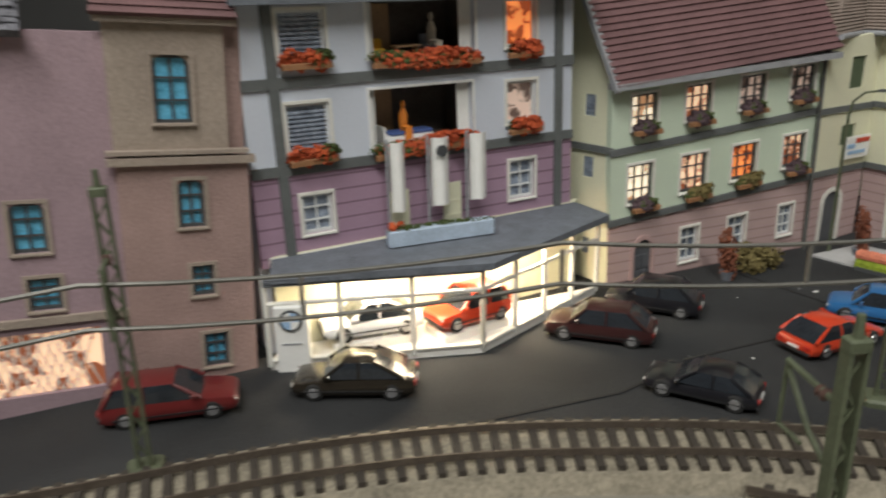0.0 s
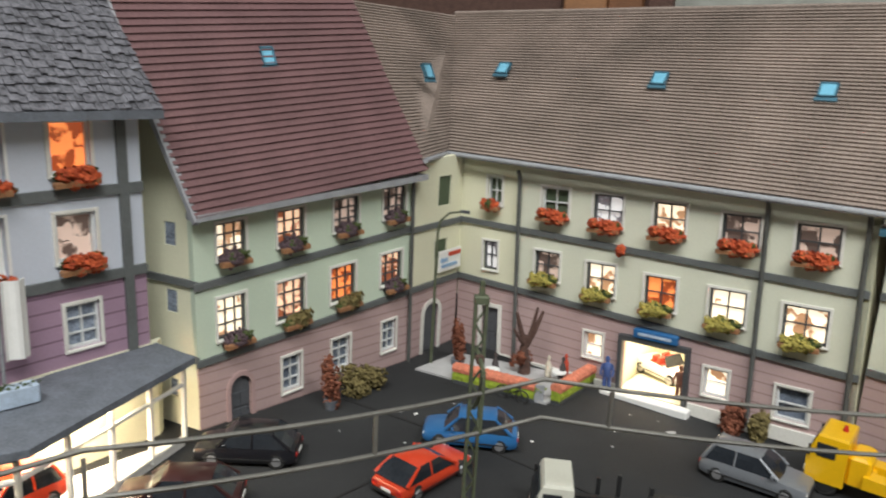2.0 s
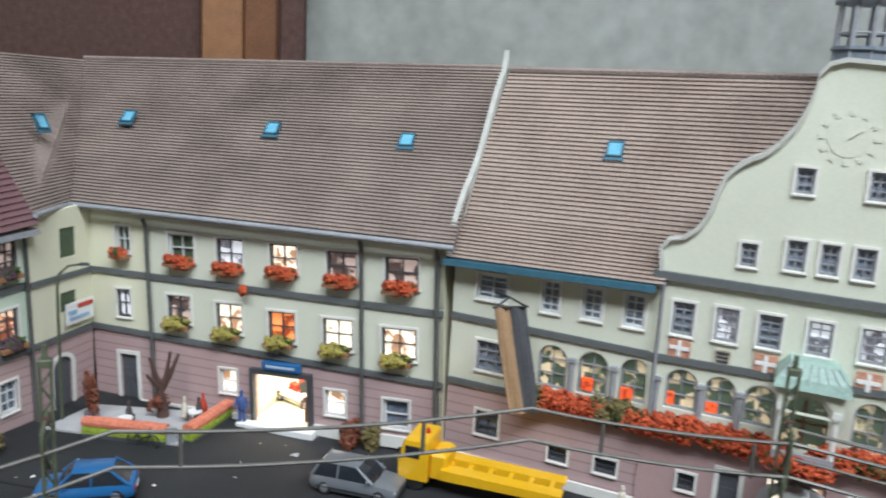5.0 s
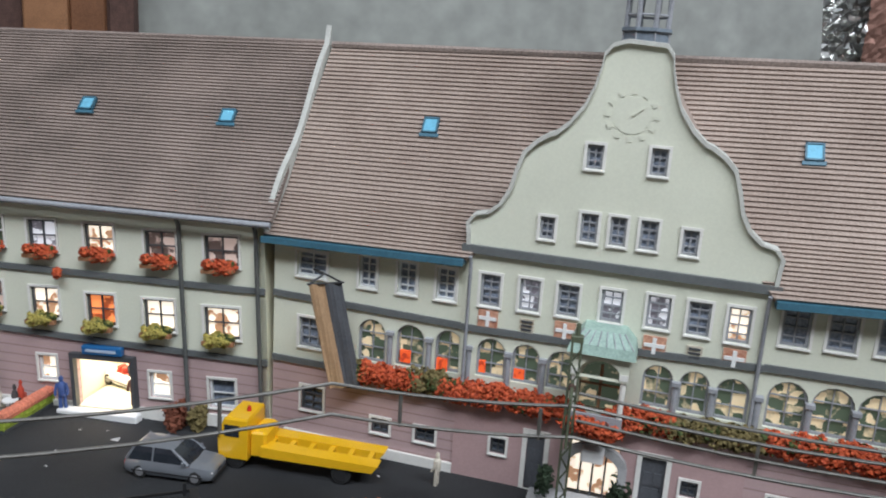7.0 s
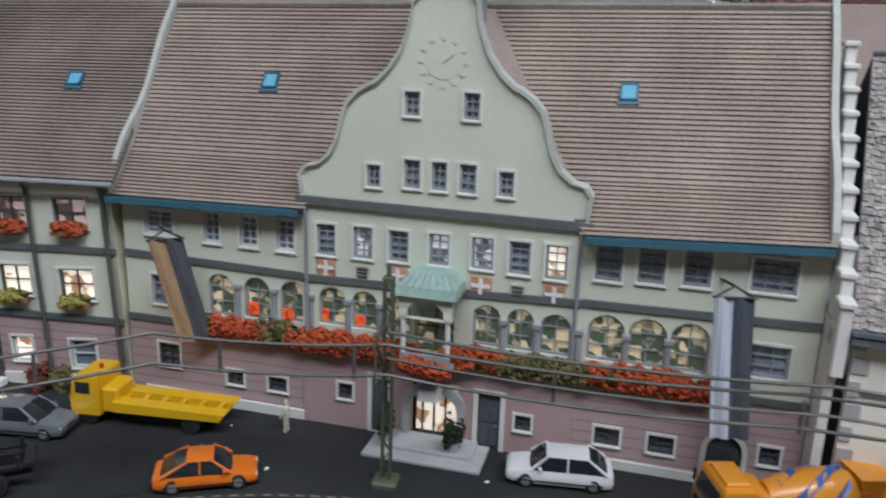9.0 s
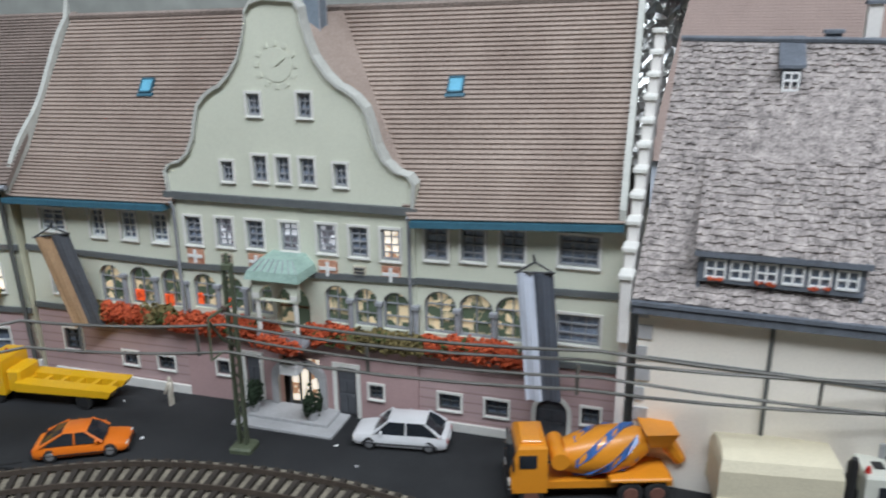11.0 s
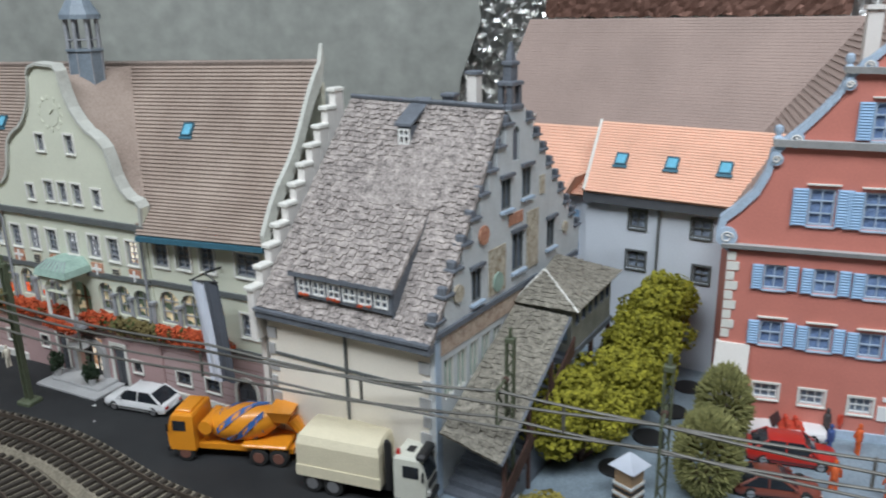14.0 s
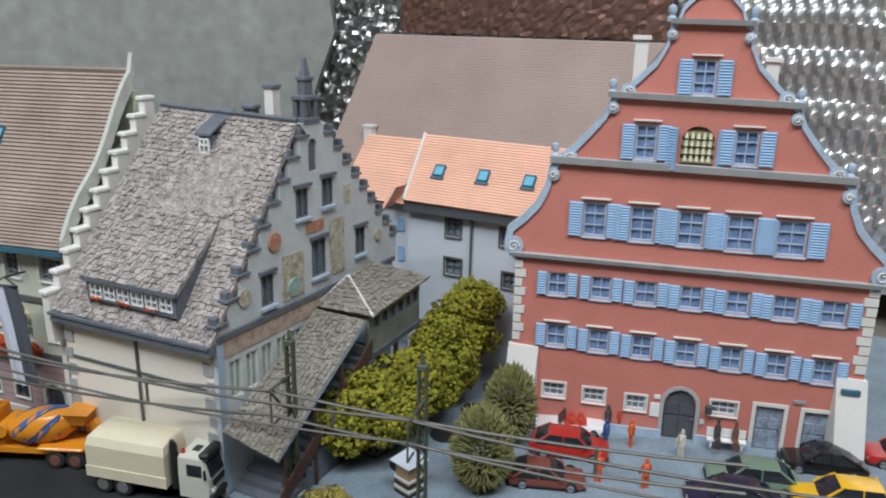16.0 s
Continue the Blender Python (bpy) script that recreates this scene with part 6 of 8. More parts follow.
# ---- vehicles ----
def smooth_section(hw, z0, z1, k=0.28):
    h = z1 - z0
    return [(-hw * 0.93, z0), (hw * 0.93, z0), (hw, z0 + h * 0.25), (hw * 0.985, z0 + h * 0.62), (hw * 0.90, z1 - h * 0.08), (hw * 0.70, z1), (-hw * 0.70, z1), (-hw * 0.90, z1 - h * 0.08), (-hw * 0.985, z0 + h * 0.62), (-hw, z0 + h * 0.25)]


def wheel(parent, x, y, r, w, rim_mat=None):
    s = 1 if y > 0 else -1
    t = part("wheel", Mesh().tube([(x, y - s * w, r), (x, y - s * w * 0.15, r), (x, y, r)], [r * 0.96, r, r * 0.88], 18), M["tyre"], parent, smooth=40)
    part("rim", Mesh().tube([(x, y - s * 0.0002, r), (x, y + s * 0.0003, r)], [r * 0.62, r * 0.55], 14), rim_mat or M["rim"], t)


def car(x, y, heading, L, colour, label, style="sedan", W=0.0205, H=0.0163, z=0.0):
    c = thing("car", pose(x, y, z, 0, 0, heading), label, "car", "parked cars")
    belt = H * 0.60
    lowz = 0.0024
    T = {"sedan": (-0.5, -0.44, -0.26, 0.12, 0.27), "hatch": (-0.5, -0.47, -0.38, 0.04, 0.24), "coupe": (-0.5, -0.42, -0.17, 0.07, 0.24), "wedge": (-0.5, -0.45, -0.25, 0.03, 0.22), "open": (-0.5, -0.3, -0.2, 0.07, 0.2)}[style]
    st = [(-0.5, 0.80, 0.24, 0.70), (-0.485, 0.90, 0.06, 0.88), (-0.42, 0.98, 0.0, 0.97), (-0.25, 1.0, 0.0, 1.0), (0.0, 1.0, 0.0, 0.98), (0.22, 1.0, 0.0, 0.94), (0.36, 0.97, 0.0, 0.86), (0.46, 0.90, 0.04, 0.76), (0.49, 0.82, 0.12, 0.66), (0.5, 0.72, 0.24, 0.54)]
    if style in ("coupe", "wedge", "open"):
        st = [(a, b, d, e * (0.93 if a < 0.2 else 0.84)) for a, b, d, e in st]
    body = Mesh()
    body.loft([[(a * L, yy, zz) for yy, zz in smooth_section(W / 2 * b, lowz + (belt - lowz) * d, lowz + (belt - lowz) * e)] for a, b, d, e in st])
    part("body", body, colour, c, smooth=38)
    if style != "open":
        g = Mesh()
        zr = H - 0.0006
        rings = []
        for zz, f in ((belt * 0.93, 0.0), (belt + (zr - belt) * 0.55, 0.5), (zr - 0.0004, 1.0)):
            xa, xb = T[1] + (T[2] - T[1]) * f, T[4] + (T[3] - T[4]) * f
            hw = W / 2 * (0.90 - 0.17 * f)
            rings.append([(xa * L, -hw, zz), (xb * L, -hw, zz), (xb * L + 0.0006, 0, zz), (xb * L, hw, zz), (xa * L, hw, zz), (xa * L - 0.0004, 0, zz)])
        part("window_glass", g.loft(rings), M["car_glass"], c)
        hw = W / 2 * 0.73
        r = Mesh()
        r.loft([[((T[2] - 0.01) * L, -hw, zr - 0.0006), ((T[3] + 0.01) * L, -hw, zr - 0.0006), ((T[3] + 0.012) * L, 0, zr - 0.0003), ((T[3] + 0.01) * L, hw, zr - 0.0006), ((T[2] - 0.01) * L, hw, zr - 0.0006), ((T[2] - 0.012) * L, 0, zr - 0.0003)],
                [((T[2] + 0.03) * L, -hw * 0.82, zr + 0.0003), ((T[3] - 0.03) * L, -hw * 0.82, zr + 0.0003), ((T[3] - 0.028) * L, 0, zr + 0.0006), ((T[3] - 0.03) * L, hw * 0.82, zr + 0.0003), ((T[2] + 0.03) * L, hw * 0.82, zr + 0.0003), ((T[2] + 0.028) * L, 0, zr + 0.0006)]])
        part("roof", r, colour, c, smooth=40)
        for s in (-1, 1):
            for x0, x1 in ((T[1], T[2]), (T[4], T[3])):
                part("pillar", Mesh().tube([(x0 * L * 0.985, s * W / 2 * 0.90, belt * 0.95), (x1 * L, s * W / 2 * 0.735, zr - 0.0002)], [0.0009, 0.0006], 6), colour, c)
            part("pillar", Mesh().tube([((T[2] + T[3]) / 2 * L, s * W / 2 * 0.90, belt * 0.95), ((T[2] + T[3]) / 2 * L, s * W / 2 * 0.735, zr - 0.0002)], 0.0005, 6), colour, c)
    else:
        part("interior", Mesh().box(-0.22 * L, -W * 0.36, belt * 0.7, 0.1 * L, W * 0.36, belt * 0.96), M["cloth_red"], c)
        for s in (-1, 1):
            for xx in (-0.12, 0.0):
                part("seat", Mesh().box(xx * L - 0.0018, s * W * 0.2 - 0.003, belt * 0.9, xx * L + 0.0005, s * W * 0.2 + 0.003, H * 0.82, 0.0005), M["cloth_red"], c)
        part("windscreen", Mesh().add([(0.18 * L, -W * 0.38, belt * 0.95), (0.18 * L, W * 0.38, belt * 0.95), (0.09 * L, W * 0.33, H * 0.93), (0.09 * L, -W * 0.33, H * 0.93), (0.17 * L, -W * 0.38, belt * 0.95), (0.17 * L, W * 0.38, belt * 0.95), (0.08 * L, W * 0.33, H * 0.93), (0.08 * L, -W * 0.33, H * 0.93)],
                                      [(0, 1, 2, 3), (4, 7, 6, 5), (0, 4, 5, 1), (1, 5, 6, 2), (2, 6, 7, 3), (3, 7, 4, 0)]), M["car_glass"], c)
    wr = 0.0036
    for a in (-0.31, 0.31):
        for s in (-1, 1):
            wheel(c, a * L, s * W / 2 * 0.985, wr, 0.0024)
    for s in (-1, 1):
        part("headlight", Mesh().box(0.475 * L, s * W * 0.31 - 0.0019, belt * 0.55, 0.494 * L, s * W * 0.31 + 0.0019, belt * 0.70, 0.0004), M["lamp_white"], c)
        part("tail_light", Mesh().box(-0.503 * L, s * W * 0.33 - 0.0016, belt * 0.60, -0.47 * L, s * W * 0.33 + 0.0016, belt * 0.78, 0.0003), M["lamp_red"], c)
        part("side_strip", Mesh().box(-0.40 * L, s * W / 2 * 1.0 - 0.0002, belt * 0.42, 0.40 * L, s * W / 2 * 1.0 + 0.0002, belt * 0.47), M["black"], c)
        part("mirror", Mesh().box(0.17 * L, s * W / 2 * 1.02 - 0.0009, belt, 0.20 * L, s * W / 2 * 1.02 + 0.0009, belt + 0.0016, 0.0003), colour, c)
    part("bumper", Mesh().box(0.485 * L, -W * 0.42, belt * 0.26, 0.505 * L, W * 0.42, belt * 0.42, 0.0004), M["black"], c)
    part("bumper", Mesh().box(-0.507 * L, -W * 0.42, belt * 0.30, -0.485 * L, W * 0.42, belt * 0.46, 0.0004), M["black"], c)
    part("number_plate", Mesh().box(-0.509 * L, -0.0026, belt * 0.5, -0.498 * L, 0.0026, belt * 0.62), M["white"], c)
    part("grille", Mesh().box(0.488 * L, -W * 0.14, belt * 0.5, 0.500 * L, W * 0.14, belt * 0.64), M["black"], c)
    return c


P = dict(dred=paint("dark_red_paint", (0.13, 0.016, 0.016)), bronze=paint("bronze_paint", (0.045, 0.037, 0.028), 0.2, 0.5), maroon=paint("maroon_paint", (0.035, 0.012, 0.012)), black=paint("black_paint", (0.010, 0.010, 0.013)), red=paint("bright_red_paint", (0.58, 0.050, 0.018)), blue=paint("blue_paint", (0.020, 0.12, 0.30)),
         grey=paint("grey_paint", (0.20, 0.215, 0.235), 0.3, 0.3), orange=paint("orange_paint", (0.72, 0.17, 0.012)), white=paint("white_car_paint", (0.78, 0.78, 0.78)), rust=paint("rust_brown_paint", (0.22, 0.065, 0.045), 0.3, 0.2), green=paint("sage_paint", (0.16, 0.24, 0.17)), navy=paint("navy_paint", (0.016, 0.016, 0.045)), yellow=paint("yellow_paint", (0.78, 0.44, 0.01)), crimson=paint("crimson_paint", (0.42, 0.025, 0.018)))
car(-0.0931, 0.2672, 15, 0.050, P["dred"], "dark red hatchback parked beside the tower house", "hatch")
car(-0.0248, 0.2844, 181, 0.049, P["bronze"], "shiny dark bronze coupe parked before the showroom", "coupe")
car(0.0799, 0.3329, 163, 0.048, P["maroon"], "dark maroon sedan parked beside the showroom", "sedan")
car(0.1108, 0.3641, 158, 0.045, P["black"], "black sedan parked before the mint house", "sedan")
car(0.1113, 0.2806, 153, 0.043, P["black"], "black low sports coupe on the street", "wedge", H=0.0135)
car(0.1785, 0.3235, 27, 0.046, P["red"], "bright red coupe parked in the yard", "wedge", H=0.0145)
car(0.2125, 0.3495, 152, 0.045, P["blue"], "blue sedan parked beside the red coupe", "sedan")
car(0.3195, 0.2765, -58, 0.046, P["grey"], "metallic grey hatchback parked in the yard", "hatch", H=0.017)
car(0.3504, 0.1690, -39, 0.046, P["orange"], "bright orange coupe on the street", "coupe", H=0.0152)
car(0.4595, 0.0460, 121, 0.050, P["white"], "white sedan parked before the town hall", "sedan")
car(0.7385, -0.2565, 126, 0.046, P["white"], "white open convertible with red interior", "open", H=0.0150)
car(0.7154, -0.2717, -58, 0.048, P["crimson"], "red sedan parked on the square", "sedan")
car(0.6802, -0.2809, -53, 0.044, P["rust"], "rust brown sports coupe parked on the square", "wedge", H=0.0135)
car(0.7632, -0.3659, 123, 0.051, P["green"], "sage green sedan parked on the square", "sedan")
car(0.8104, -0.3890, 121, 0.048, P["black"], "black coupe parked close to the red house", "coupe")
car(0.7365, -0.3659, 123, 0.050, P["navy"], "dark navy blue coupe on the square", "coupe")
car(0.7743, -0.4103, 123, 0.050, P["yellow"], "yellow van-like car with orange lamp on roof", "hatch", H=0.020)
car(0.8526, -0.4233, 121, 0.048, P["crimson"], "red sedan at the end of the car row", "sedan")
car(-0.0230, 0.3215, 200, 0.044, P["white"], "white car shown on display inside the showroom", "coupe", z=0.0085)
car(0.0195, 0.3335, 215, 0.038, P["red"], "red car shown on display inside the showroom", "hatch", z=0.0085)
for x, y, h in ((-0.0230, 0.3215, 20), (0.0195, 0.3335, 35)):
    solid("display_ramp", Mesh().box(-0.018, -0.009, 0.004, 0.018, 0.009, 0.0085, 0.001), M["floor_white"], pose(x, y, 0, 0, 0, h), "white display platform under a showroom car", "platform", "display platforms")


def truck_base(x, y, heading, label, kind="truck"):
    return thing("truck", pose(x, y, 0, 0, 0, heading), label, "truck", "trucks")


def cab(t, x0, x1, W, z0, z1, colour, slope=0.0025):
    c = part("cab", Mesh().loft([[(x0, -W / 2, z0), (x1, -W / 2, z0), (x1, W / 2, z0), (x0, W / 2, z0)], [(x0, -W / 2, z0 + (z1 - z0) * 0.5), (x1 + 0.0006, -W / 2, z0 + (z1 - z0) * 0.5), (x1 + 0.0006, W / 2, z0 + (z1 - z0) * 0.5), (x0, W / 2, z0 + (z1 - z0) * 0.5)],
                                 [(x0, -W * 0.48, z1 - 0.0012), (x1 - slope, -W * 0.48, z1 - 0.0012), (x1 - slope, W * 0.48, z1 - 0.0012), (x0, W * 0.48, z1 - 0.0012)], [(x0 + 0.0006, -W * 0.45, z1), (x1 - slope - 0.001, -W * 0.45, z1), (x1 - slope - 0.001, W * 0.45, z1), (x0 + 0.0006, W * 0.45, z1)]]), colour, t)
    h = z1 - z0
    part("windscreen", Mesh().add([(x1 + 0.0009, -W * 0.42, z0 + h * 0.52), (x1 + 0.0009, W * 0.42, z0 + h * 0.52), (x1 - slope * 0.75 + 0.0006, W * 0.40, z0 + h * 0.86), (x1 - slope * 0.75 + 0.0006, -W * 0.40, z0 + h * 0.86), (x1 - 0.002, -W * 0.42, z0 + h * 0.52), (x1 - 0.002, W * 0.42, z0 + h * 0.52), (x1 - slope - 0.002, W * 0.40, z0 + h * 0.86), (x1 - slope - 0.002, -W * 0.40, z0 + h * 0.86)],
                                  [(0, 1, 2, 3), (4, 7, 6, 5), (0, 4, 5, 1), (1, 5, 6, 2), (2, 6, 7, 3), (3, 7, 4, 0)]), M["car_glass"], c)
    for s in (-1, 1):
        part("side_window", Mesh().box(x0 + (x1 - x0) * 0.30, s * W * 0.495 - 0.0004, z0 + h * 0.55, x0 + (x1 - x0) * 0.80, s * W * 0.495 + 0.0004, z0 + h * 0.82), M["car_glass"], c)
        part("headlight", Mesh().box(x1, s * W * 0.34 - 0.0018, z0 + h * 0.12, x1 + 0.0012, s * W * 0.34 + 0.0018, z0 + h * 0.22, 0.0003), M["lamp_white"], c)
        part("mirror", Mesh().box(x1 - 0.001, s * W * 0.57 - 0.0006, z0 + h * 0.55, x1, s * W * 0.57 + 0.0006, z0 + h * 0.78), M["black"], c)
    part("grille", Mesh().box(x1 + 0.0002, -W * 0.36, z0 + h * 0.28, x1 + 0.0012, W * 0.36, z0 + h * 0.42), M["black"], c)
    part("bumper", Mesh().box(x1 - 0.001, -W * 0.5, z0 - 0.001, x1 + 0.0018, W * 0.5, z0 + h * 0.10, 0.0004), M["black"], t)
    return c


M["truck_white"] = paint("truck_white", (0.60, 0.60, 0.52), 0.45)
M["truck_cream"] = mat("cream_tarp", (0.66, 0.60, 0.44), 0.7, 0.06, 90.0, 0.3)
M["mixer_orange"] = paint("mixer_orange", (0.72, 0.27, 0.015), 0.4)
t1 = truck_base(0.2520, 0.2540, 151, "black truck chassis with off-white cab")
cab(t1, 0.037, 0.0515, 0.0225, 0.005, 0.0245, M["truck_white"])
for s in (-1, 1):
    part("frame_rail", Mesh().box(-0.055, s * 0.006 - 0.0012, 0.008, 0.045, s * 0.006 + 0.0012, 0.0125), M["black"], t1)
for k in range(7):
    part("cross_member", Mesh().box(-0.054 + 0.014 * k, -0.006, 0.009, -0.052 + 0.014 * k, 0.006, 0.0115), M["black"], t1)
for x in (-0.040, -0.030, -0.018, 0.008, 0.042):
    for s in (-1, 1):
        wheel(t1, x, s * 0.0115, 0.0056, 0.004, M["black"])
for x, z in ((0.026, 0.019), (0.018, 0.021), (0.005, 0.017), (-0.05, 0.018)):
    for s in (-1, 1):
        part("stake", Mesh().box(x - 0.0008, s * 0.009 - 0.0008, 0.011, x + 0.0008, s * 0.009 + 0.0008, z), M["black"], t1)
part("tank", Mesh().tube([(0.015, 0.010, 0.0075), (0.030, 0.010, 0.0075)], 0.0035, 10), M["black"], t1)
part("deck", Mesh().box(-0.056, -0.010, 0.0125, -0.052, 0.010, 0.0145).box(-0.012, -0.010, 0.0125, 0.006, 0.010, 0.014).box(-0.052, -0.0105, 0.0125, 0.0, -0.0095, 0.0138).box(-0.052, 0.0095, 0.0125, 0.0, 0.0105, 0.0138), M["black"], t1)

t2 = truck_base(0.3665, 0.2390, 120, "yellow car transporter truck with open flat bed")
cab(t2, 0.023, 0.0385, 0.0225, 0.006, 0.028, P["yellow"])
part("hood_box", Mesh().box(0.014, -0.009, 0.008, 0.023, 0.009, 0.021, 0.0012), P["yellow"], t2)
for s in (-1, 1):
    part("ramp", Mesh().add([(-0.045, s * 0.0075 - 0.004, 0.013), (0.016, s * 0.0075 - 0.004, 0.0145), (0.016, s * 0.0075 + 0.004, 0.0145), (-0.045, s * 0.0075 + 0.004, 0.013), (-0.042, s * 0.0075 - 0.004, 0.009), (0.016, s * 0.0075 - 0.004, 0.009), (0.016, s * 0.0075 + 0.004, 0.009), (-0.042, s * 0.0075 + 0.004, 0.009)],
                            [(0, 1, 2, 3), (4, 7, 6, 5), (0, 4, 5, 1), (1, 5, 6, 2), (2, 6, 7, 3), (3, 7, 4, 0)]), P["yellow"], t2)
for k in range(6):
    part("cross_bar", Mesh().box(-0.040 + 0.0105 * k, -0.0075, 0.010, -0.0375 + 0.0105 * k, 0.0075, 0.0130), P["yellow"], t2)
for x in (-0.026, 0.030):
    for s in (-1, 1):
        wheel(t2, x, s * 0.0105, 0.0052, 0.004, M["black"])
part("chassis", Mesh().box(-0.038, -0.004, 0.005, 0.03, 0.004, 0.009), M["black"], t2)
part("beacon", Mesh().tube([(0.027, 0.0, 0.028), (0.027, 0.0, 0.0305)], [0.0013, 0.0008], 10), M["lamp_red"], t2)

M["stripe_blue"] = paint("stripe_blue", (0.045, 0.13, 0.36), 0.4)
t3 = truck_base(0.4824, -0.0518, 131, "orange concrete mixer truck with blue striped drum")
cab(t3, 0.022, 0.038, 0.0245, 0.008, 0.031, M["mixer_orange"])
part("sun_roof", Mesh().box(0.024, -0.009, 0.031, 0.034, 0.009, 0.0325, 0.0005), M["mixer_orange"], t3)
dr = part("drum", Mesh().tube([(0.013, 0, 0.020), (0.006, 0, 0.0205), (-0.006, 0, 0.0225), (-0.016, 0, 0.0245), (-0.024, 0, 0.027)], [0.0075, 0.0098, 0.0112, 0.0098, 0.006], 24), M["mixer_orange"], t3, smooth=40)
for k in range(10):
    a0 = 2 * math.pi * k / 10
    st_ = Mesh()
    pts = [(0.009, 0.0095, 0.0202), (0.002, 0.0113, 0.0213), (-0.006, 0.0118, 0.0225), (-0.013, 0.0112, 0.0238), (-0.019, 0.0094, 0.0254)]
    st_.loft([[(x, (r - e) * math.cos(a0 + 0.5 * j + w), zc + (r - e) * math.sin(a0 + 0.5 * j + w)) for w, e in ((-0.2, 0.0), (0.2, 0.0), (0.2, 0.0012), (-0.2, 0.0012))] for j, (x, r, zc) in enumerate(pts)])
    if k % 2 == 0:
        part("stripe", st_, M["stripe_blue"], dr, "blue painted spiral stripe")
part("chassis", Mesh().box(-0.036, -0.0075, 0.007, 0.026, 0.0075, 0.0105), M["mixer_orange"], t3)
part("mudguard", Mesh().box(-0.034, -0.0125, 0.0125, -0.006, 0.0125, 0.014, 0.0006), M["mixer_orange"], t3)
part("hopper", Mesh().loft([[(-0.025, -0.006, 0.026), (-0.033, -0.006, 0.026), (-0.033, 0.006, 0.026), (-0.025, 0.006, 0.026)], [(-0.022, -0.009, 0.034), (-0.037, -0.009, 0.034), (-0.037, 0.009, 0.034), (-0.022, 0.009, 0.034)]]), M["mixer_orange"], t3)
part("chute", Mesh().tube([(-0.034, 0, 0.026), (-0.041, 0, 0.016)], [0.004, 0.003], 10), M["mixer_orange"], t3)
part("water_tank", Mesh().tube([(0.016, -0.010, 0.022), (0.016, 0.010, 0.022)], 0.0042, 12), M["mixer_orange"], t3, smooth=40)
for x in (-0.028, -0.016, 0.029):
    for s in (-1, 1):
        wheel(t3, x, s * 0.0118, 0.0058, 0.0042, M["cloth_brown"])

t4 = truck_base(0.5165, -0.1280, -60, "white truck with cream canvas box body")
cab(t4, 0.026, 0.0435, 0.026, 0.008, 0.0325, M["truck_white"], 0.003)
part("visor", Mesh().box(0.038, -0.0125, 0.0322, 0.0435, 0.0125, 0.0352, 0.0012), M["black"], t4)
part("roof_hatch", Mesh().box(0.031, -0.006, 0.0325, 0.035, -0.001, 0.0332), M["black"], t4)
part("canvas", Mesh().loft([[(-0.031, -0.0135, 0.011), (0.018, -0.0135, 0.011), (0.018, 0.0135, 0.011), (-0.031, 0.0135, 0.011)], [(-0.031, -0.0135, 0.030), (0.018, -0.0135, 0.030), (0.018, 0.0135, 0.030), (-0.031, 0.0135, 0.030)],
                            [(-0.030, -0.0115, 0.0345), (0.017, -0.0115, 0.0345), (0.017, 0.0115, 0.0345), (-0.030, 0.0115, 0.0345)], [(-0.029, -0.004, 0.036), (0.016, -0.004, 0.036), (0.016, 0.004, 0.036), (-0.029, 0.004, 0.036)]]), M["truck_cream"], t4, "cream canvas cover")
part("side_board", Mesh().box(-0.0315, -0.0140, 0.011, 0.0185, -0.0130, 0.0175).box(-0.0315, 0.0130, 0.011, 0.0185, 0.0140, 0.0175), M["truck_cream"], t4)
part("chassis", Mesh().box(-0.030, -0.006, 0.006, 0.030, 0.006, 0.011), M["black"], t4)
for s in (-1, 1):
    part("exhaust", Mesh().tube([(0.0215, s * 0.009, 0.010), (0.0215, s * 0.009, 0.036), (0.0215, s * 0.010, 0.039)], [0.0022, 0.0022, 0.0012], 10), M["chrome" if s > 0 else "black"], t4)
    part("beacon", Mesh().tube([(0.0275, s * 0.009, 0.0325), (0.0275, s * 0.009, 0.035)], [0.0013, 0.0009], 8), M["lamp_red"], t4)
part("spare_wheel", Mesh().tube([(0.0225, -0.006, 0.018), (0.0225, 0.006, 0.018)], 0.005, 14), M["tyre"], t4)
for x in (-0.023, -0.0105, 0.034):
    for s in (-1, 1):
        wheel(t4, x, s * 0.0125, 0.006, 0.0045)


# ---- town hall details ----
M["hall_glow"] = glow("arcade_interior", (0.72, 0.58, 0.36), (0.075, 0.10, 0.065), 0.42, 190.0, 0.16)
# emission here stands in for the arcade's interior light on red chairs
M["hall_red_lit"] = glow("arcade_red_lit", (0.85, 0.12, 0.03), (0.45, 0.05, 0.02), 0.45, 200.0, 0.6)
for r in AL + AC + AR:
    y = GY if r in AC else 0.0
    window(th, *r, M["hall_glow"], 2, 3, M["gutter"], None, False, True, y + 0.001, 0.0005)
for a, b in zip(AL + AC + AR, (AL + AC + AR)[1:]):
    if 0 < b[0] - a[2] < 0.012:
        y = GY if a in AC else 0.0
        part("column", Mesh().tube([((a[2] + b[0]) / 2, y - 0.001, 0.047), ((a[2] + b[0]) / 2, y - 0.001, 0.0655)], 0.0015, 8).box((a[2] + b[0]) / 2 - 0.002, y - 0.003, 0.0655, (a[2] + b[0]) / 2 + 0.002, y + 0.001, 0.0675), M["gutter"], th)
# chairs glow by themselves to look lit from inside
for x, z in ((0.068, 0.053), (0.088, 0.056), (0.108, 0.055), (0.048, 0.054)):
    part("red_chair", Mesh().box(x - 0.003, 0.0005, z - 0.003, x + 0.003, 0.0014, z + 0.004, 0.0005), M["hall_red_lit"], th)
rng = random.Random(77)
k = 0
x = 0.020
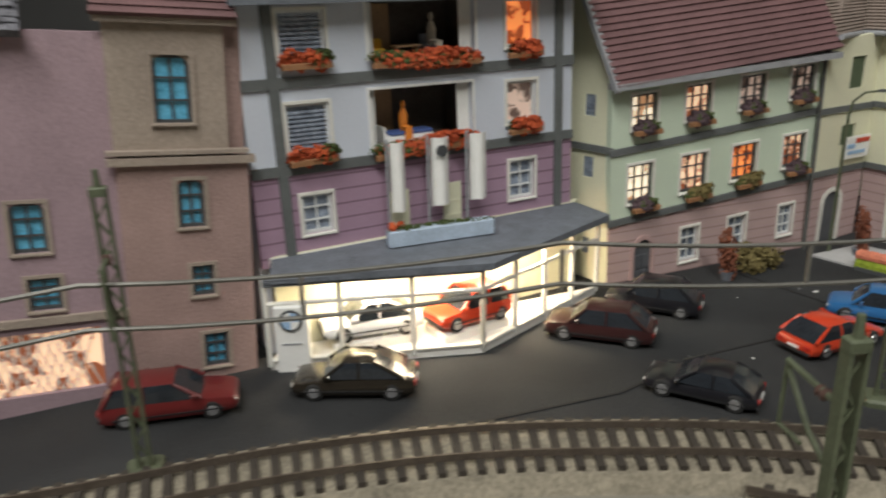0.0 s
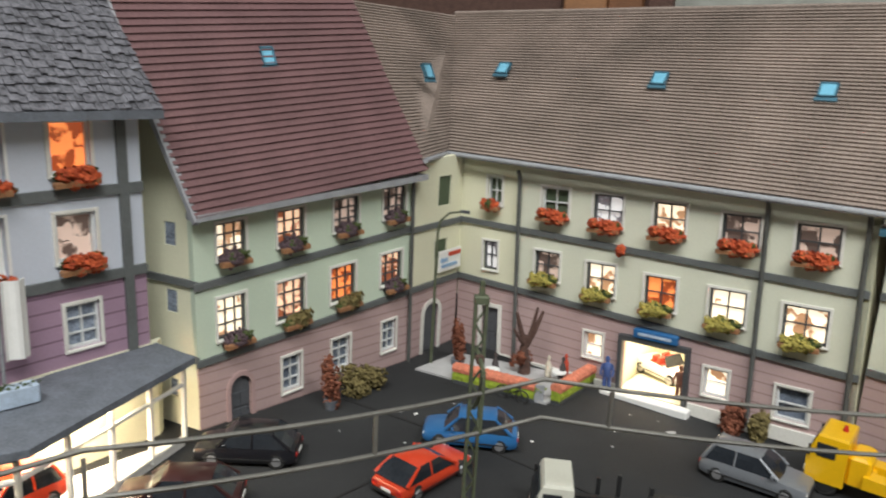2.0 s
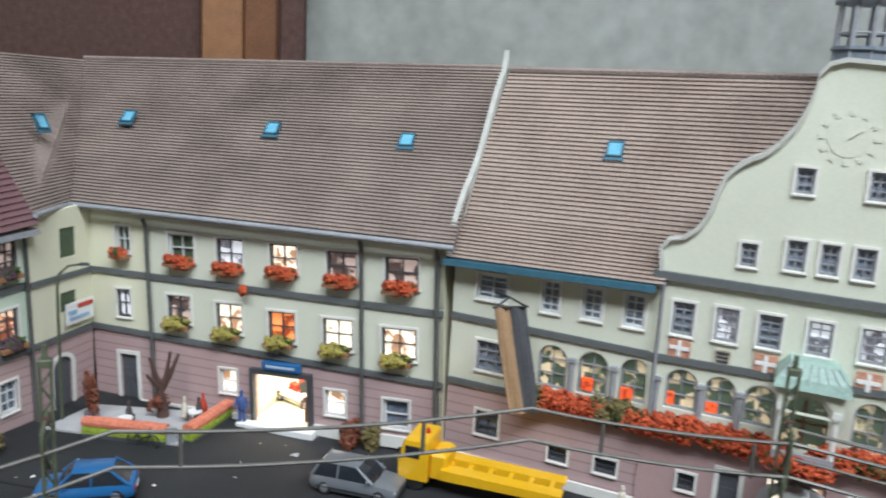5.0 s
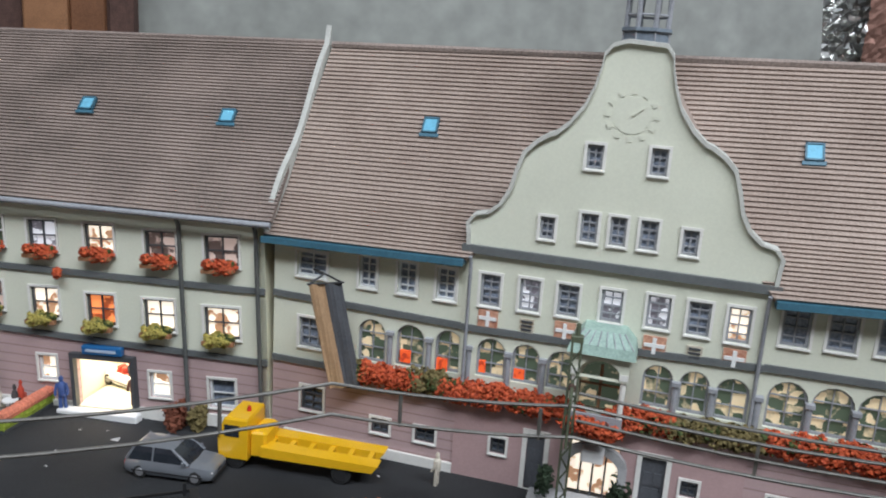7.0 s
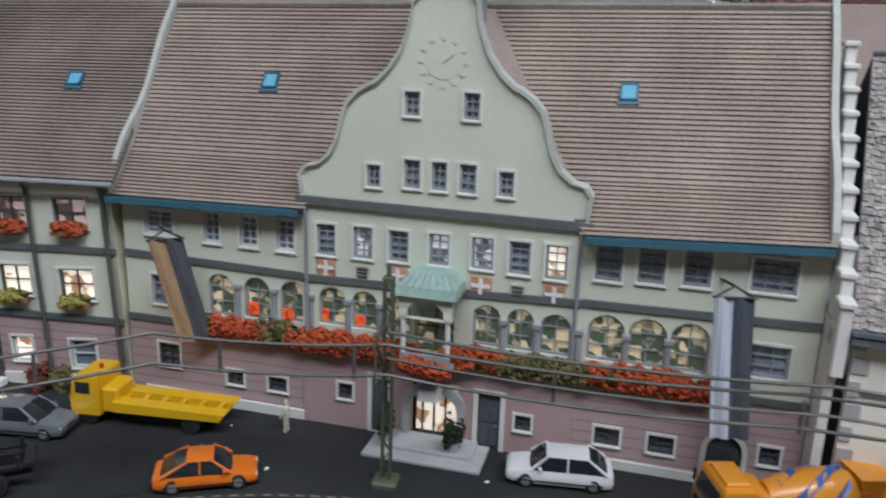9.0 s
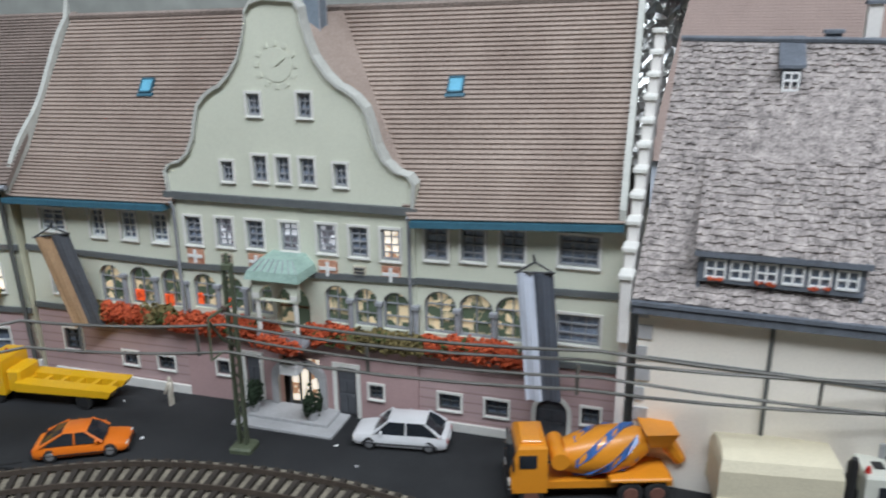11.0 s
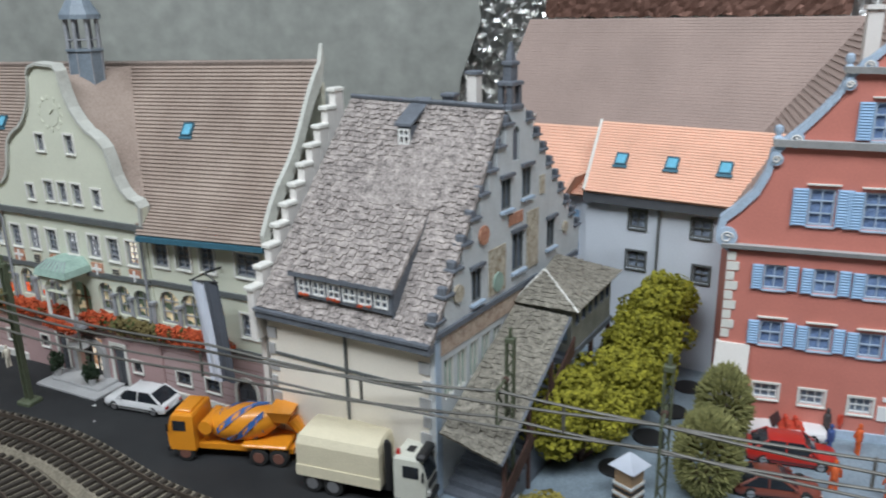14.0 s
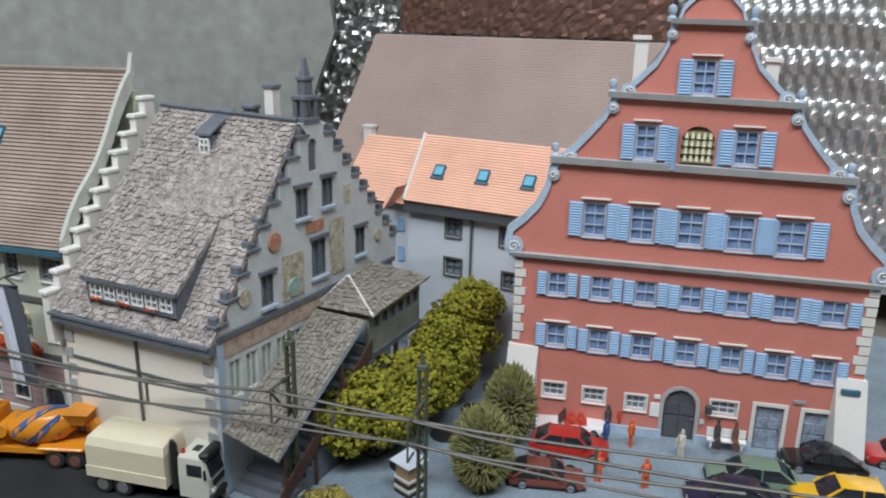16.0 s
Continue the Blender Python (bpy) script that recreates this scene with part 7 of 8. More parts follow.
while x < 0.280:
    if not 0.134 < x < 0.162:
        kind = "flower_red" if rng.random() < 0.74 else "flower_olive"
        y = GY if 0.078 < x < 0.222 else 0.0
        w = 0.016
        fb = thing("flower_box", TM @ pose(x, y - 0.0042, 0.0430 + 0.004 * (x / 0.29) + rng.uniform(-0.001, 0.001), 0, 0, rng.uniform(-5, 5)), "hanging red geranium box below the arcade" if kind == "flower_red" else "hanging dry olive plant box below the arcade", "flower box", "arcade flower boxes")
        part("blossoms", clump(rng, 900, w * 0.66, 0.0036, 0.0066, 0.0014).data("blossoms", M[kind], recalc=False), None, fb)
        part("leaves", clump(rng, 90, w * 0.6, 0.0034, 0.0062, 0.0014).data("leaves", M["leaf"], recalc=False), None, fb)
        part("trough", Mesh().box(-w / 2, -0.001, -0.003, w / 2, 0.003, 0.001, 0.0003), M["wood"], fb)
    x += 0.0142
# balcony and porch
bal = part("balcony", Mesh().box(0.136, -0.020, 0.0405, 0.161, GY, 0.0435, 0.0006).panel(rect(0.136, 0.0435, 0.161, 0.0505), (), -0.0198, -0.0185), M["gutter"], th, "grey stone balcony with green copper canopy")
for x in (0.1375, 0.1595):
    part("column", Mesh().tube([(x, -0.0188, 0.0505), (x, -0.0188, 0.070)], 0.0013, 8).box(x - 0.002, -0.0208, 0.070, x + 0.002, -0.0168, 0.073), M["trim_light"], bal)
part("arch", Mesh().panel([(0.1355, 0.069), (0.1615, 0.069), (0.1615, 0.081), (0.1355, 0.081)], [arch(0.139, 0.0692, 0.158, 0.0785, 0.0075)], -0.0205, -0.0170), M["sage"], bal)
part("canopy", Mesh().loft([[(0.133, -0.0235, 0.081), (0.164, -0.0235, 0.081), (0.164, GY, 0.081), (0.133, GY, 0.081)], [(0.134, -0.022, 0.0855), (0.163, -0.022, 0.0855), (0.163, GY, 0.0855), (0.134, GY, 0.0855)], [(0.139, -0.016, 0.091), (0.158, -0.016, 0.091), (0.158, GY, 0.091), (0.139, GY, 0.091)]]), M["green_card"], bal)
for k in range(8):
    part("seam", Mesh().tube([(0.1345 + 0.004 * k, -0.0222, 0.0857), (0.1395 + 0.0026 * k, -0.0162, 0.0912)], 0.0003, 4), M["gutter"], bal)
part("balcony_door", Mesh().box(0.139, 0.0032, 0.045, 0.158, 0.0042, 0.070), M["hall_glow"], bal)
part("leaf_frame", Mesh().box(0.1478, 0.0018, 0.045, 0.1492, 0.003, 0.068).box(0.139, 0.0018, 0.057, 0.158, 0.003, 0.058), M["wood"], bal)
fb = thing("flower_box", TM @ pose(0.1485, -0.0215, 0.044), "full red geranium box on the balcony front", "flower box", "arcade flower boxes")
part("blossoms", clump(rng, 700, 0.0135, 0.0032, 0.0055, 0.0014).data("blossoms", M["flower_red"], recalc=False), None, fb)
ent = thing("entrance", TM @ pose(0.1495, GY, -0.0055), "lit glass entrance with stone steps and lantern", "entrance")
part("step_slab", Mesh().box(-0.030, -0.026, -0.002, 0.030, 0.0, 0.0022, 0.0004).box(-0.024, -0.018, 0.0022, 0.024, 0.0, 0.0042, 0.0004), M["quoin"], ent)
part("glass_front", Mesh().box(-0.012, 0.010, 0.0, 0.012, 0.0112, 0.028), M["glow_white"], ent)
part("arch_ring", Mesh().panel(arch(-0.0165, 0.0, 0.0165, 0.034, 0.012), [arch(-0.0125, 0.0003, 0.0125, 0.0295, 0.010)], -0.003, 0.0), M["quoin"], ent)
for x in (-0.006, 0.0, 0.006):
    part("post", Mesh().box(x - 0.0005, -0.0005, 0.0, x + 0.0005, 0.001, 0.028), M["frame_dark"], ent)
part("lantern", Mesh().box(-0.006, -0.013, 0.0285, 0.005, -0.004, 0.0345, 0.001), M["white"], ent)
for x in (-0.022, 0.014):
    sh = thing("potted_shrub", TM @ pose(0.1495 + x, GY - 0.014, -0.0015), "dark clipped shrub in a pot by the entrance", "shrub", "entrance shrubs")
    part("foliage", clump(random.Random(int(x * 1e4) + 500), 420, 0.005, 0.005, 0.009, 0.0012, 0.0).moved(pose(0, 0, 0.011)).data("foliage", M["conifer"], recalc=False), None, sh)
    part("pot", Mesh().tube([(0, 0, -0.0005), (0, 0, 0.005)], [0.0024, 0.0032], 10), M["quoin"], sh)
# shields under the windows, clock relief
for k, r in enumerate(V):
    if k == 3:
        continue
    if k in (1, 5):
        s = part("crest", Mesh().box(r[0] + 0.0015, GY - 0.001, 0.0795, r[2] - 0.0015, GY, 0.0865), M["mural"], th)
        for j in range(3):
            part("bar", Mesh().box(r[0] + 0.0024, GY - 0.0015, 0.0805 + j * 0.0021, r[2] - 0.0024, GY - 0.001, 0.0815 + j * 0.0021), M["frame_dark"], s)
    else:
        s = part("shield", Mesh().box(r[0], GY - 0.001, 0.079, r[2], GY, 0.088), M["mural_red"], th, "red shield with white cross")
        xm = (r[0] + r[2]) / 2
        part("cross", Mesh().box(xm - 0.0009, GY - 0.0016, 0.0795, xm + 0.0009, GY - 0.001, 0.0875).box(r[0] + 0.0005, GY - 0.0015, 0.0828, r[2] - 0.0005, GY - 0.0009, 0.0846), M["white"], s)
ck = part("clock", Mesh().tube([(0.1487, GY - 0.0003, 0.190), (0.1487, GY, 0.190)], 0.0085, 28), M["sage"], th, "pale relief clock ring on the gable")
for k in range(12):
    a = k * math.pi / 6
    part("hour_mark", Mesh().box(-0.0011, -0.0002, 0.0095, 0.0011, 0.0004, 0.0120).moved(pose(0.1487, GY - 0.0002, 0.190) @ Matrix.Rotation(a, 4, "Y")), M["sage"], ck)
part("clock_hand", Mesh().box(-0.0004, -0.0003, 0, 0.0004, 0.0004, 0.006).moved(pose(0.1487, GY - 0.0006, 0.190) @ Matrix.Rotation(0.9, 4, "Y")), M["sage"], ck)
for fx, col1, col2, lab in ((0.0105, "oak", "door_grey", "brown and grey furled flag on a wall pole"), (0.2835, "pale_blue", "slate2", "pale blue and dark grey flag on a wall pole")):
    M.setdefault("slate2", mat("flag_grey", (0.075, 0.085, 0.105), 0.7, 0.15))
    left = fx < 0.1
    fl_ = thing("flag", TM @ pose(fx, -0.020, 0, 0, 0, 42 if left else 12), lab, "flag", "flags")
    zt, zb = (0.094, 0.036) if left else (0.098, 0.031)
    for k, cc in enumerate((col1, col2)):
        cu = Mesh()
        x0, x1 = (-0.0085, -0.0005) if k == 0 else (-0.0005, 0.0085)
        cu.loft([[(x0 + (x1 - x0) * j / 5 + (0.013 if left else 0.006) * (1 - f), 0.001 * math.sin(j * 1.2 + 3 * f), zb + (zt - zb) * f) for f in (0, 0.33, 0.66, 1)] + [(x0 + (x1 - x0) * j / 5 + (0.013 if left else 0.006) * (1 - f), 0.001 * math.sin(j * 1.2 + 3 * f) + 0.0006, zb + (zt - zb) * f) for f in (1, 0.66, 0.33, 0)] for j in range(6)])
        part("cloth", cu, M[cc], fl_)
    part("crossbar", Mesh().tube([(-0.0095, 0, zt), (0.0095, 0, zt)], 0.0006, 6).tube([(-0.0085, 0, zt), (0, 0.002, zt + 0.0045), (0.0085, 0, zt)], 0.0006, 6), M["black"], fl_)
    part("wall_pole", Mesh().tube([(0, 0.002, zt + 0.0045), (0, 0.020, zt + 0.002)], 0.0007, 6), M["black"], fl_)
M["glass_roof"] = mat("grey_blue_lead", (0.19, 0.23, 0.27), 0.5, 0.25, 150.0)
tu = thing("roof_turret", TM @ pose(0.148, 0.032, 0.0), "grey-blue open bell turret on the ridge", "turret")
eight = lambda r, z: [(r * math.cos(a), r * math.sin(a), z) for a in (math.pi / 8 + k * math.pi / 4 for k in range(8))]
base = part("base", Mesh().loft([eight(0.0112, 0.196), eight(0.0112, 0.2285), eight(0.0125, 0.229), eight(0.0125, 0.2305)]), M["glass_roof"], tu)
for k in range(8):
    a = math.pi / 8 + k * math.pi / 4
    part("seam", Mesh().tube([(0.0113 * math.cos(a), 0.0113 * math.sin(a), 0.197), (0.0113 * math.cos(a), 0.0113 * math.sin(a), 0.2285)], 0.0005, 5), M["gutter"], base)
    part("pillar", Mesh().tube([(0.0104 * math.cos(a), 0.0104 * math.sin(a), 0.2305), (0.0104 * math.cos(a), 0.0104 * math.sin(a), 0.250)], 0.0012, 6), M["gutter"], tu)
part("rail", Mesh().tube([(0.0104 * math.cos(k * math.pi / 4 + math.pi / 8), 0.0104 * math.sin(k * math.pi / 4 + math.pi / 8), 0.2365) for k in range(9)], 0.0006, 5), M["gutter"], tu)
part("cap", Mesh().loft([eight(0.0135, 0.250), eight(0.0135, 0.253), eight(0.008, 0.262), eight(0.0012, 0.272)]), M["glass_roof"], tu)

# ---- flower boxes on the houses ----
for r, kd in zip(rowA, ("flower_dark",) * 4):
    flower_box(GBM, (r[0] + r[2]) / 2, r[1] + 0.0005, 0.018, kd, "window box with dark dried flowers")
for r, kd in zip(rowB, ("flower_dark", "flower_olive", "flower_olive", "flower_dark")):
    flower_box(GBM, (r[0] + r[2]) / 2 + 0.002, r[1] - 0.001, 0.018, kd, "window box with dry olive plants")
for r in A[1:]:
    flower_box(GM, (r[0] + r[2]) / 2 - 0.001, r[1] + 0.0005, 0.018, "flower_red", "window box with red geraniums")
flower_box(GM, A[0][0] + 0.004, A[0][1], 0.012, "flower_red", "small window box with red geraniums")
for r in B[1:]:
    flower_box(GM, (r[0] + r[2]) / 2 - 0.001, r[1] + 0.0005, 0.018, "flower_yellow", "window box with yellow-green plants")
for r in (BU[0], BU[3]):
    flower_box(BM, (r[0] + r[2]) / 2, r[1] - 0.001, 0.020, "flower_red", "window box with red geraniums")
for r in (BU[2], BU[5]):
    flower_box(BM, (r[0] + r[2]) / 2, r[1] - 0.001, 0.018, "flower_red", "window box with red geraniums")
for r in (BU[1], BU[4]):
    flower_box(BM, (r[0] + r[2]) / 2, r[1] - 0.0012, 0.050, "flower_red", "long window box with red geraniums")
hg = thing("hanging_bouquet", GM @ pose(0.108, -0.004, 0.0825), "small red flower bunch on the wall band", "flowers")
part("blossoms", clump(random.Random(9), 160, 0.0035, 0.0025, 0.004, 0.0013).data("blossoms", M["flower_red"], recalc=False), None, hg)

# ---- lit shop in the long house ----
sh = thing("garage_shop", GM @ pose(0.130, 0, 0), "brightly lit garage shop with black frame and white sill", "shop")
part("room_shell", Mesh().box(-0.024, 0.056, -0.003, 0.024, 0.058, 0.034).box(-0.024, 0.004, -0.003, -0.0215, 0.056, 0.034).box(0.0215, 0.004, -0.003, 0.024, 0.056, 0.034).box(-0.024, 0.004, 0.0325, 0.024, 0.058, 0.035), M["cream"], sh)
part("shop_floor", Mesh().box(-0.0195, -0.001, -0.002, 0.0195, 0.056, 0.0016), M["cream"], sh)
part("frame", Mesh().panel(rect(-0.0195, 0.0, 0.0195, 0.0345), [rect(-0.0172, 0.0004, 0.0172, 0.0315)], -0.0035, 0.0), M["frame_dark"], sh)
part("sill", Mesh().box(-0.026, -0.010, -0.002, 0.023, -0.0036, 0.0024, 0.0008), M["white"], sh)
area_lamp("shop_lamp", GM @ pose(0.130, 0.026, 0.0315), 0.03, 0.036, 0.045, (1.0, 0.82, 0.64))
sg = solid("shop_sign", Mesh().box(-0.012, -0.0045, 0.0, 0.012, -0.0005, 0.0048, 0.0006), P["blue"], GM @ pose(0.131, 0, 0.0352), "blue shop sign with pale bars over the garage", "sign")
part("bar", Mesh().box(-0.009, -0.0050, 0.0016, 0.009, -0.0045, 0.0030), M["blue_trim"], sg)
gc = GM @ Vector((0.124, 0.036, 0))
car(gc.x, gc.y, -80, 0.036, P["white"], "white convertible inside the lit garage shop", "open", z=0.0016)
figure(GM @ pose(0.143, 0.006, 0.0016), 0.020, M["cloth_brown"], "brown painted model figure inside the garage")
figure(GM @ pose(0.107, -0.007, 0.001, 0, 0, 20), 0.021, M["cloth_blue"], "blue painted model figure beside the garage")

# ---- yard things ----
def hedge(pts, label):
    h = thing("planter_hedge", pose(0, 0, 0), label, "planter", "cafe planters")
    rngh = random.Random(int(pts[0][0] * 1e4))
    a, b = Vector((*pts[0], 0)), Vector((*pts[1], 0))
    L = (b - a).length
    m = front(pts[0], pts[1])
    part("trough", Mesh().box(0, -0.003, -0.001, L, 0.003, 0.0025, 0.0004).moved(m), M["frame_dark"], h)
    def block(z0, z1, w, step, amp):
        """A cut foam strip with a rough skin."""
        n = max(4, int(L / step))
        ring = lambda x: [(x, -w, z0), (x, -w - amp * rngh.random(), (z0 + z1) / 2), (x, -w + amp * rngh.random(), z1 - amp * rngh.random()), (x, 0, z1 + amp * rngh.uniform(-0.6, 0.6)), (x, w - amp * rngh.random(), z1 - amp * rngh.random()), (x, w + amp * rngh.random(), (z0 + z1) / 2), (x, w, z0)]
        return Mesh().loft([ring(L * k / n) for k in range(n + 1)]).moved(m)

    part("lower_leaves", block(0.0015, 0.0072, 0.0028, 0.0011, 0.0005), M["lime_leaf"], h)
    part("blossoms", block(0.0070, 0.0112, 0.0030, 0.0009, 0.0007), M["salmon_bloom"], h)
    part("leaf_tufts", clump(rngh, int(L * 3500), L / 2 * 1.2, 0.0026, 0.0030, 0.0010).moved(m @ pose(L / 2, 0, 0.0075)).data("leaf_tufts", M["lime_leaf"], recalc=False), None, h)


M["lime_leaf"] = mat("lime_hedge", (0.25, 0.33, 0.03), 0.8, 0.35, 400.0)
M["salmon_bloom"] = mat("salmon_bloom", (0.62, 0.20, 0.12), 0.8, 0.3, 400.0)
hedge(((0.2331, 0.4175), (0.2652, 0.3807)), "low lime hedge with salmon blossoms in a trough")
hedge(((0.2740, 0.3742), (0.3135, 0.3969)), "low lime hedge with salmon blossoms round the cafe")
solid("low_fence", Mesh().box(0, -0.001, 0, 0.013, 0.001, 0.010), M["gutter"], front((0.2585, 0.3855), (0.2719, 0.3749)), "plain low grey fence between the hedges", "fence")
sheet("cafe_terrace", [(0.2174, 0.4378), (0.2330, 0.4183), (0.2688, 0.3747), (0.3147, 0.3995), (0.2947, 0.4121), (0.2515, 0.4550)], 0.0012, 0.003, M["quoin"], "grey paved cafe terrace", "terrace")
tr = thing("bare_tree", pose(0.2769, 0.4150, 0), "bare dark reddish-brown tree with cut limbs", "tree")
part("trunk", Mesh().tube([(0, 0, -0.002), (0.0005, 0, 0.008), (-0.001, 0.001, 0.016), (0.0, 0.0, 0.024)], [0.0042, 0.0030, 0.0026, 0.0022], 9), M["bark"], tr, smooth=50)
for dx, dy, dz, r in ((0.012, 0.004, 0.019, 0.0016), (-0.006, 0.003, 0.020, 0.0016), (0.004, -0.003, 0.024, 0.0014), (-0.010, -0.002, 0.012, 0.0012), (0.008, 0.006, 0.010, 0.0011)):
    part("limb", Mesh().tube([(0, 0, 0.018), (dx * 0.5, dy * 0.5, 0.018 + dz * 0.4), (dx, dy, 0.018 + dz)], [r * 1.2, r, r * 0.55], 7), M["bark"], tr, smooth=50)
part("creeper", clump(random.Random(55), 260, 0.006, 0.005, 0.006, 0.0012).moved(pose(-0.002, 0, 0.010)).data("creeper", M["rust"], recalc=False), None, tr)
for x, y, mt, sc, lab in ((0.2837, 0.3997, "cloth_pale", 0.016, "pale"), (0.2904, 0.3950, "cloth_dark", 0.016, "dark"), (0.2559, 0.4117, "cloth_dark", 0.016, "dark"), (0.2959, 0.4007, "cloth_red", 0.015, "red")):
    figure(pose(x, y, 0.005, 0, 0, 140), sc, M[mt], f"seated {lab} painted model figure at the cafe", True)
for x, y in ((0.2874, 0.3938), (0.2520, 0.4072)):
    ct = thing("cafe_table", pose(x, y, 0.0012), "small round white cafe table", "table", "cafe tables")
    part("tabletop", Mesh().tube([(0, 0, 0.0075), (0, 0, 0.0083)], 0.0042, 14), M["white"], ct)
    part("leg", Mesh().tube([(0, 0, 0), (0, 0, 0.0075)], 0.0006, 6), M["frame_dark"], ct)
bk = thing("bicycle", pose(0.2535, 0.3851, 0, 0, 0, -55), "small black bicycle leaning at the hedge", "bicycle")
for x in (-0.006, 0.006):
    part("wheel", Mesh().tube([(x + 0.0036 * math.cos(a), 0, 0.0036 + 0.0036 * math.sin(a)) for a in (k * math.pi / 10 for k in range(21))], 0.0004, 5), M["tyre"], bk)
part("frame", Mesh().tube([(-0.006, 0, 0.0036), (-0.002, 0, 0.0080), (0.0045, 0, 0.0080), (0.006, 0, 0.0036)], 0.0004, 5).tube([(-0.002, 0, 0.009), (-0.001, 0, 0.0036), (0.0045, 0, 0.008)], 0.0004, 5).tube([(0.0045, 0, 0.008), (0.0040, 0, 0.0105), (0.003, 0.002, 0.0108)], 0.0004, 5), M["black"], bk)
lp = thing("street_lamp", pose(0.2293, 0.4436, 0), "tall grey arched street lamp", "street lamp")
part("pole", Mesh().tube([(0, 0, 0), (0, 0, 0.080), (0.001, -0.001, 0.088), (0.005, -0.004, 0.093), (0.011, -0.009, 0.0945)], [0.0011, 0.0008, 0.0007, 0.0006, 0.0006], 8), M["mast"], lp, smooth=50)
part("lamp_head", Mesh().box(-0.0015, -0.001, 0, 0.004, 0.001, 0.0016, 0.0004).moved(pose(0.011, -0.009, 0.0938, 0, 0, -40)), M["frame_dark"], lp)
si = thing("wall_sign", GM @ GC @ pose(0.030, -0.004, 0.0565), "white wall sign with red and blue bars", "sign")
part("board", Mesh().box(-0.010, 0, 0, 0.010, 0.001, 0.013), M["white"], si)
part("bar", Mesh().box(-0.002, -0.0005, 0.009, 0.009, 0, 0.0115), M["cloth_red"], si)
part("bar", Mesh().box(-0.008, -0.0005, 0.0025, 0.006, 0, 0.0045), M["blue_paint"], si)
part("bar", Mesh().box(-0.009, -0.0005, 0.006, -0.003, 0, 0.0085), M["blue_paint"], si)
for x, y, h, r, mt, lab in ((0.1578, 0.4021, 0.024, 0.0042, "rust", "tall narrow rust-red shrub by the wall"), (0.2433, 0.4368, 0.026, 0.0042, "rust", "tall narrow rust-red shrub in a dark pot")):
    s = thing("column_shrub", pose(x, y, 0), lab, "shrub", "column shrubs")
    part("foliage", clump(random.Random(int(x * 1e4)), 620, r, r, h * 0.62, 0.0012).moved(pose(0, 0, h * 0.56)).data("foliage", M[mt], recalc=False), None, s)
    part("pot", Mesh().tube([(0, 0, 0), (0, 0, 0.005)], [0.003, 0.004], 10), M["slate"], s)
for p, sx, sz, mt, lab in (((0.1790, 0.4196), 0.0135, 0.008, "flower_olive", "low dry olive bush by the wall"), ((0.3466, 0.3201), 0.009, 0.009, "rust", "round rust-brown bush by the wall"), ((0.3542, 0.3099), 0.006, 0.008, "flower_olive", "small olive bush by the wall")):
    s = thing("bush", pose(*p, 0, 0, 0, 30), lab, "bush", "wall bushes")
    part("foliage", clump(random.Random(int(p[0] * 1e4)), 900, sx, sx * 0.6, sz, 0.0014).moved(pose(0, 0, sz * 0.75)).data("foliage", M[mt], recalc=False), None, s)
for (x0, y0), (x1, y1) in (((0.1207, 0.3124), (0.1928, 0.3450)), ((0.1647, 0.4138), (0.2146, 0.3441)), ((0.2146, 0.3441), (0.2892, 0.2065)), ((0.0190, 0.2570), (0.0795, 0.2805)), ((0.0795, 0.2805), (0.1207, 0.3124)), ((0.2892, 0.2065), (0.3247, 0.1827))):
    d = Vector((x1 - x0, y1 - y0, 0))
    solid("road_joint", Mesh().box(0, -0.0006, 0.0, d.length, 0.0006, 0.0004), M["seam"], pose(x0, y0, 0, 0, 0, math.degrees(math.atan2(d.y, d.x))), "dark open joint between asphalt boards", "joint", kind="structure")
rl = random.Random(5)
for k in range(46):
    x, y = (rl.uniform(0.14, 0.42), rl.uniform(0.12, 0.40)) if k < 38 else (rl.uniform(0.40, 0.50), rl.uniform(-0.02, 0.12))
    s = rl.uniform(0.0005, 0.0016) if k > 3 else 0.0026
    solid("paper_scrap", Mesh().add([(-s, -s * 0.6, 0.0002), (s, -s * 0.4, 0.0003), (s * 0.7, s * 0.7, s * 0.5), (-s * 0.6, s * 0.6, 0.0003)], [(0, 1, 2, 3)]), M["white" if k % 3 else "quoin"], pose(x, y, 0, 0, 0, rl.uniform(0, 360)), "tiny pale litter scrap on the asphalt", "litter", "litter scraps")
figure(pose(0.4057, 0.1780, 0, 0, 0, 200), 0.018, M["cloth_pale"], "pale painted model figure by the plinth")

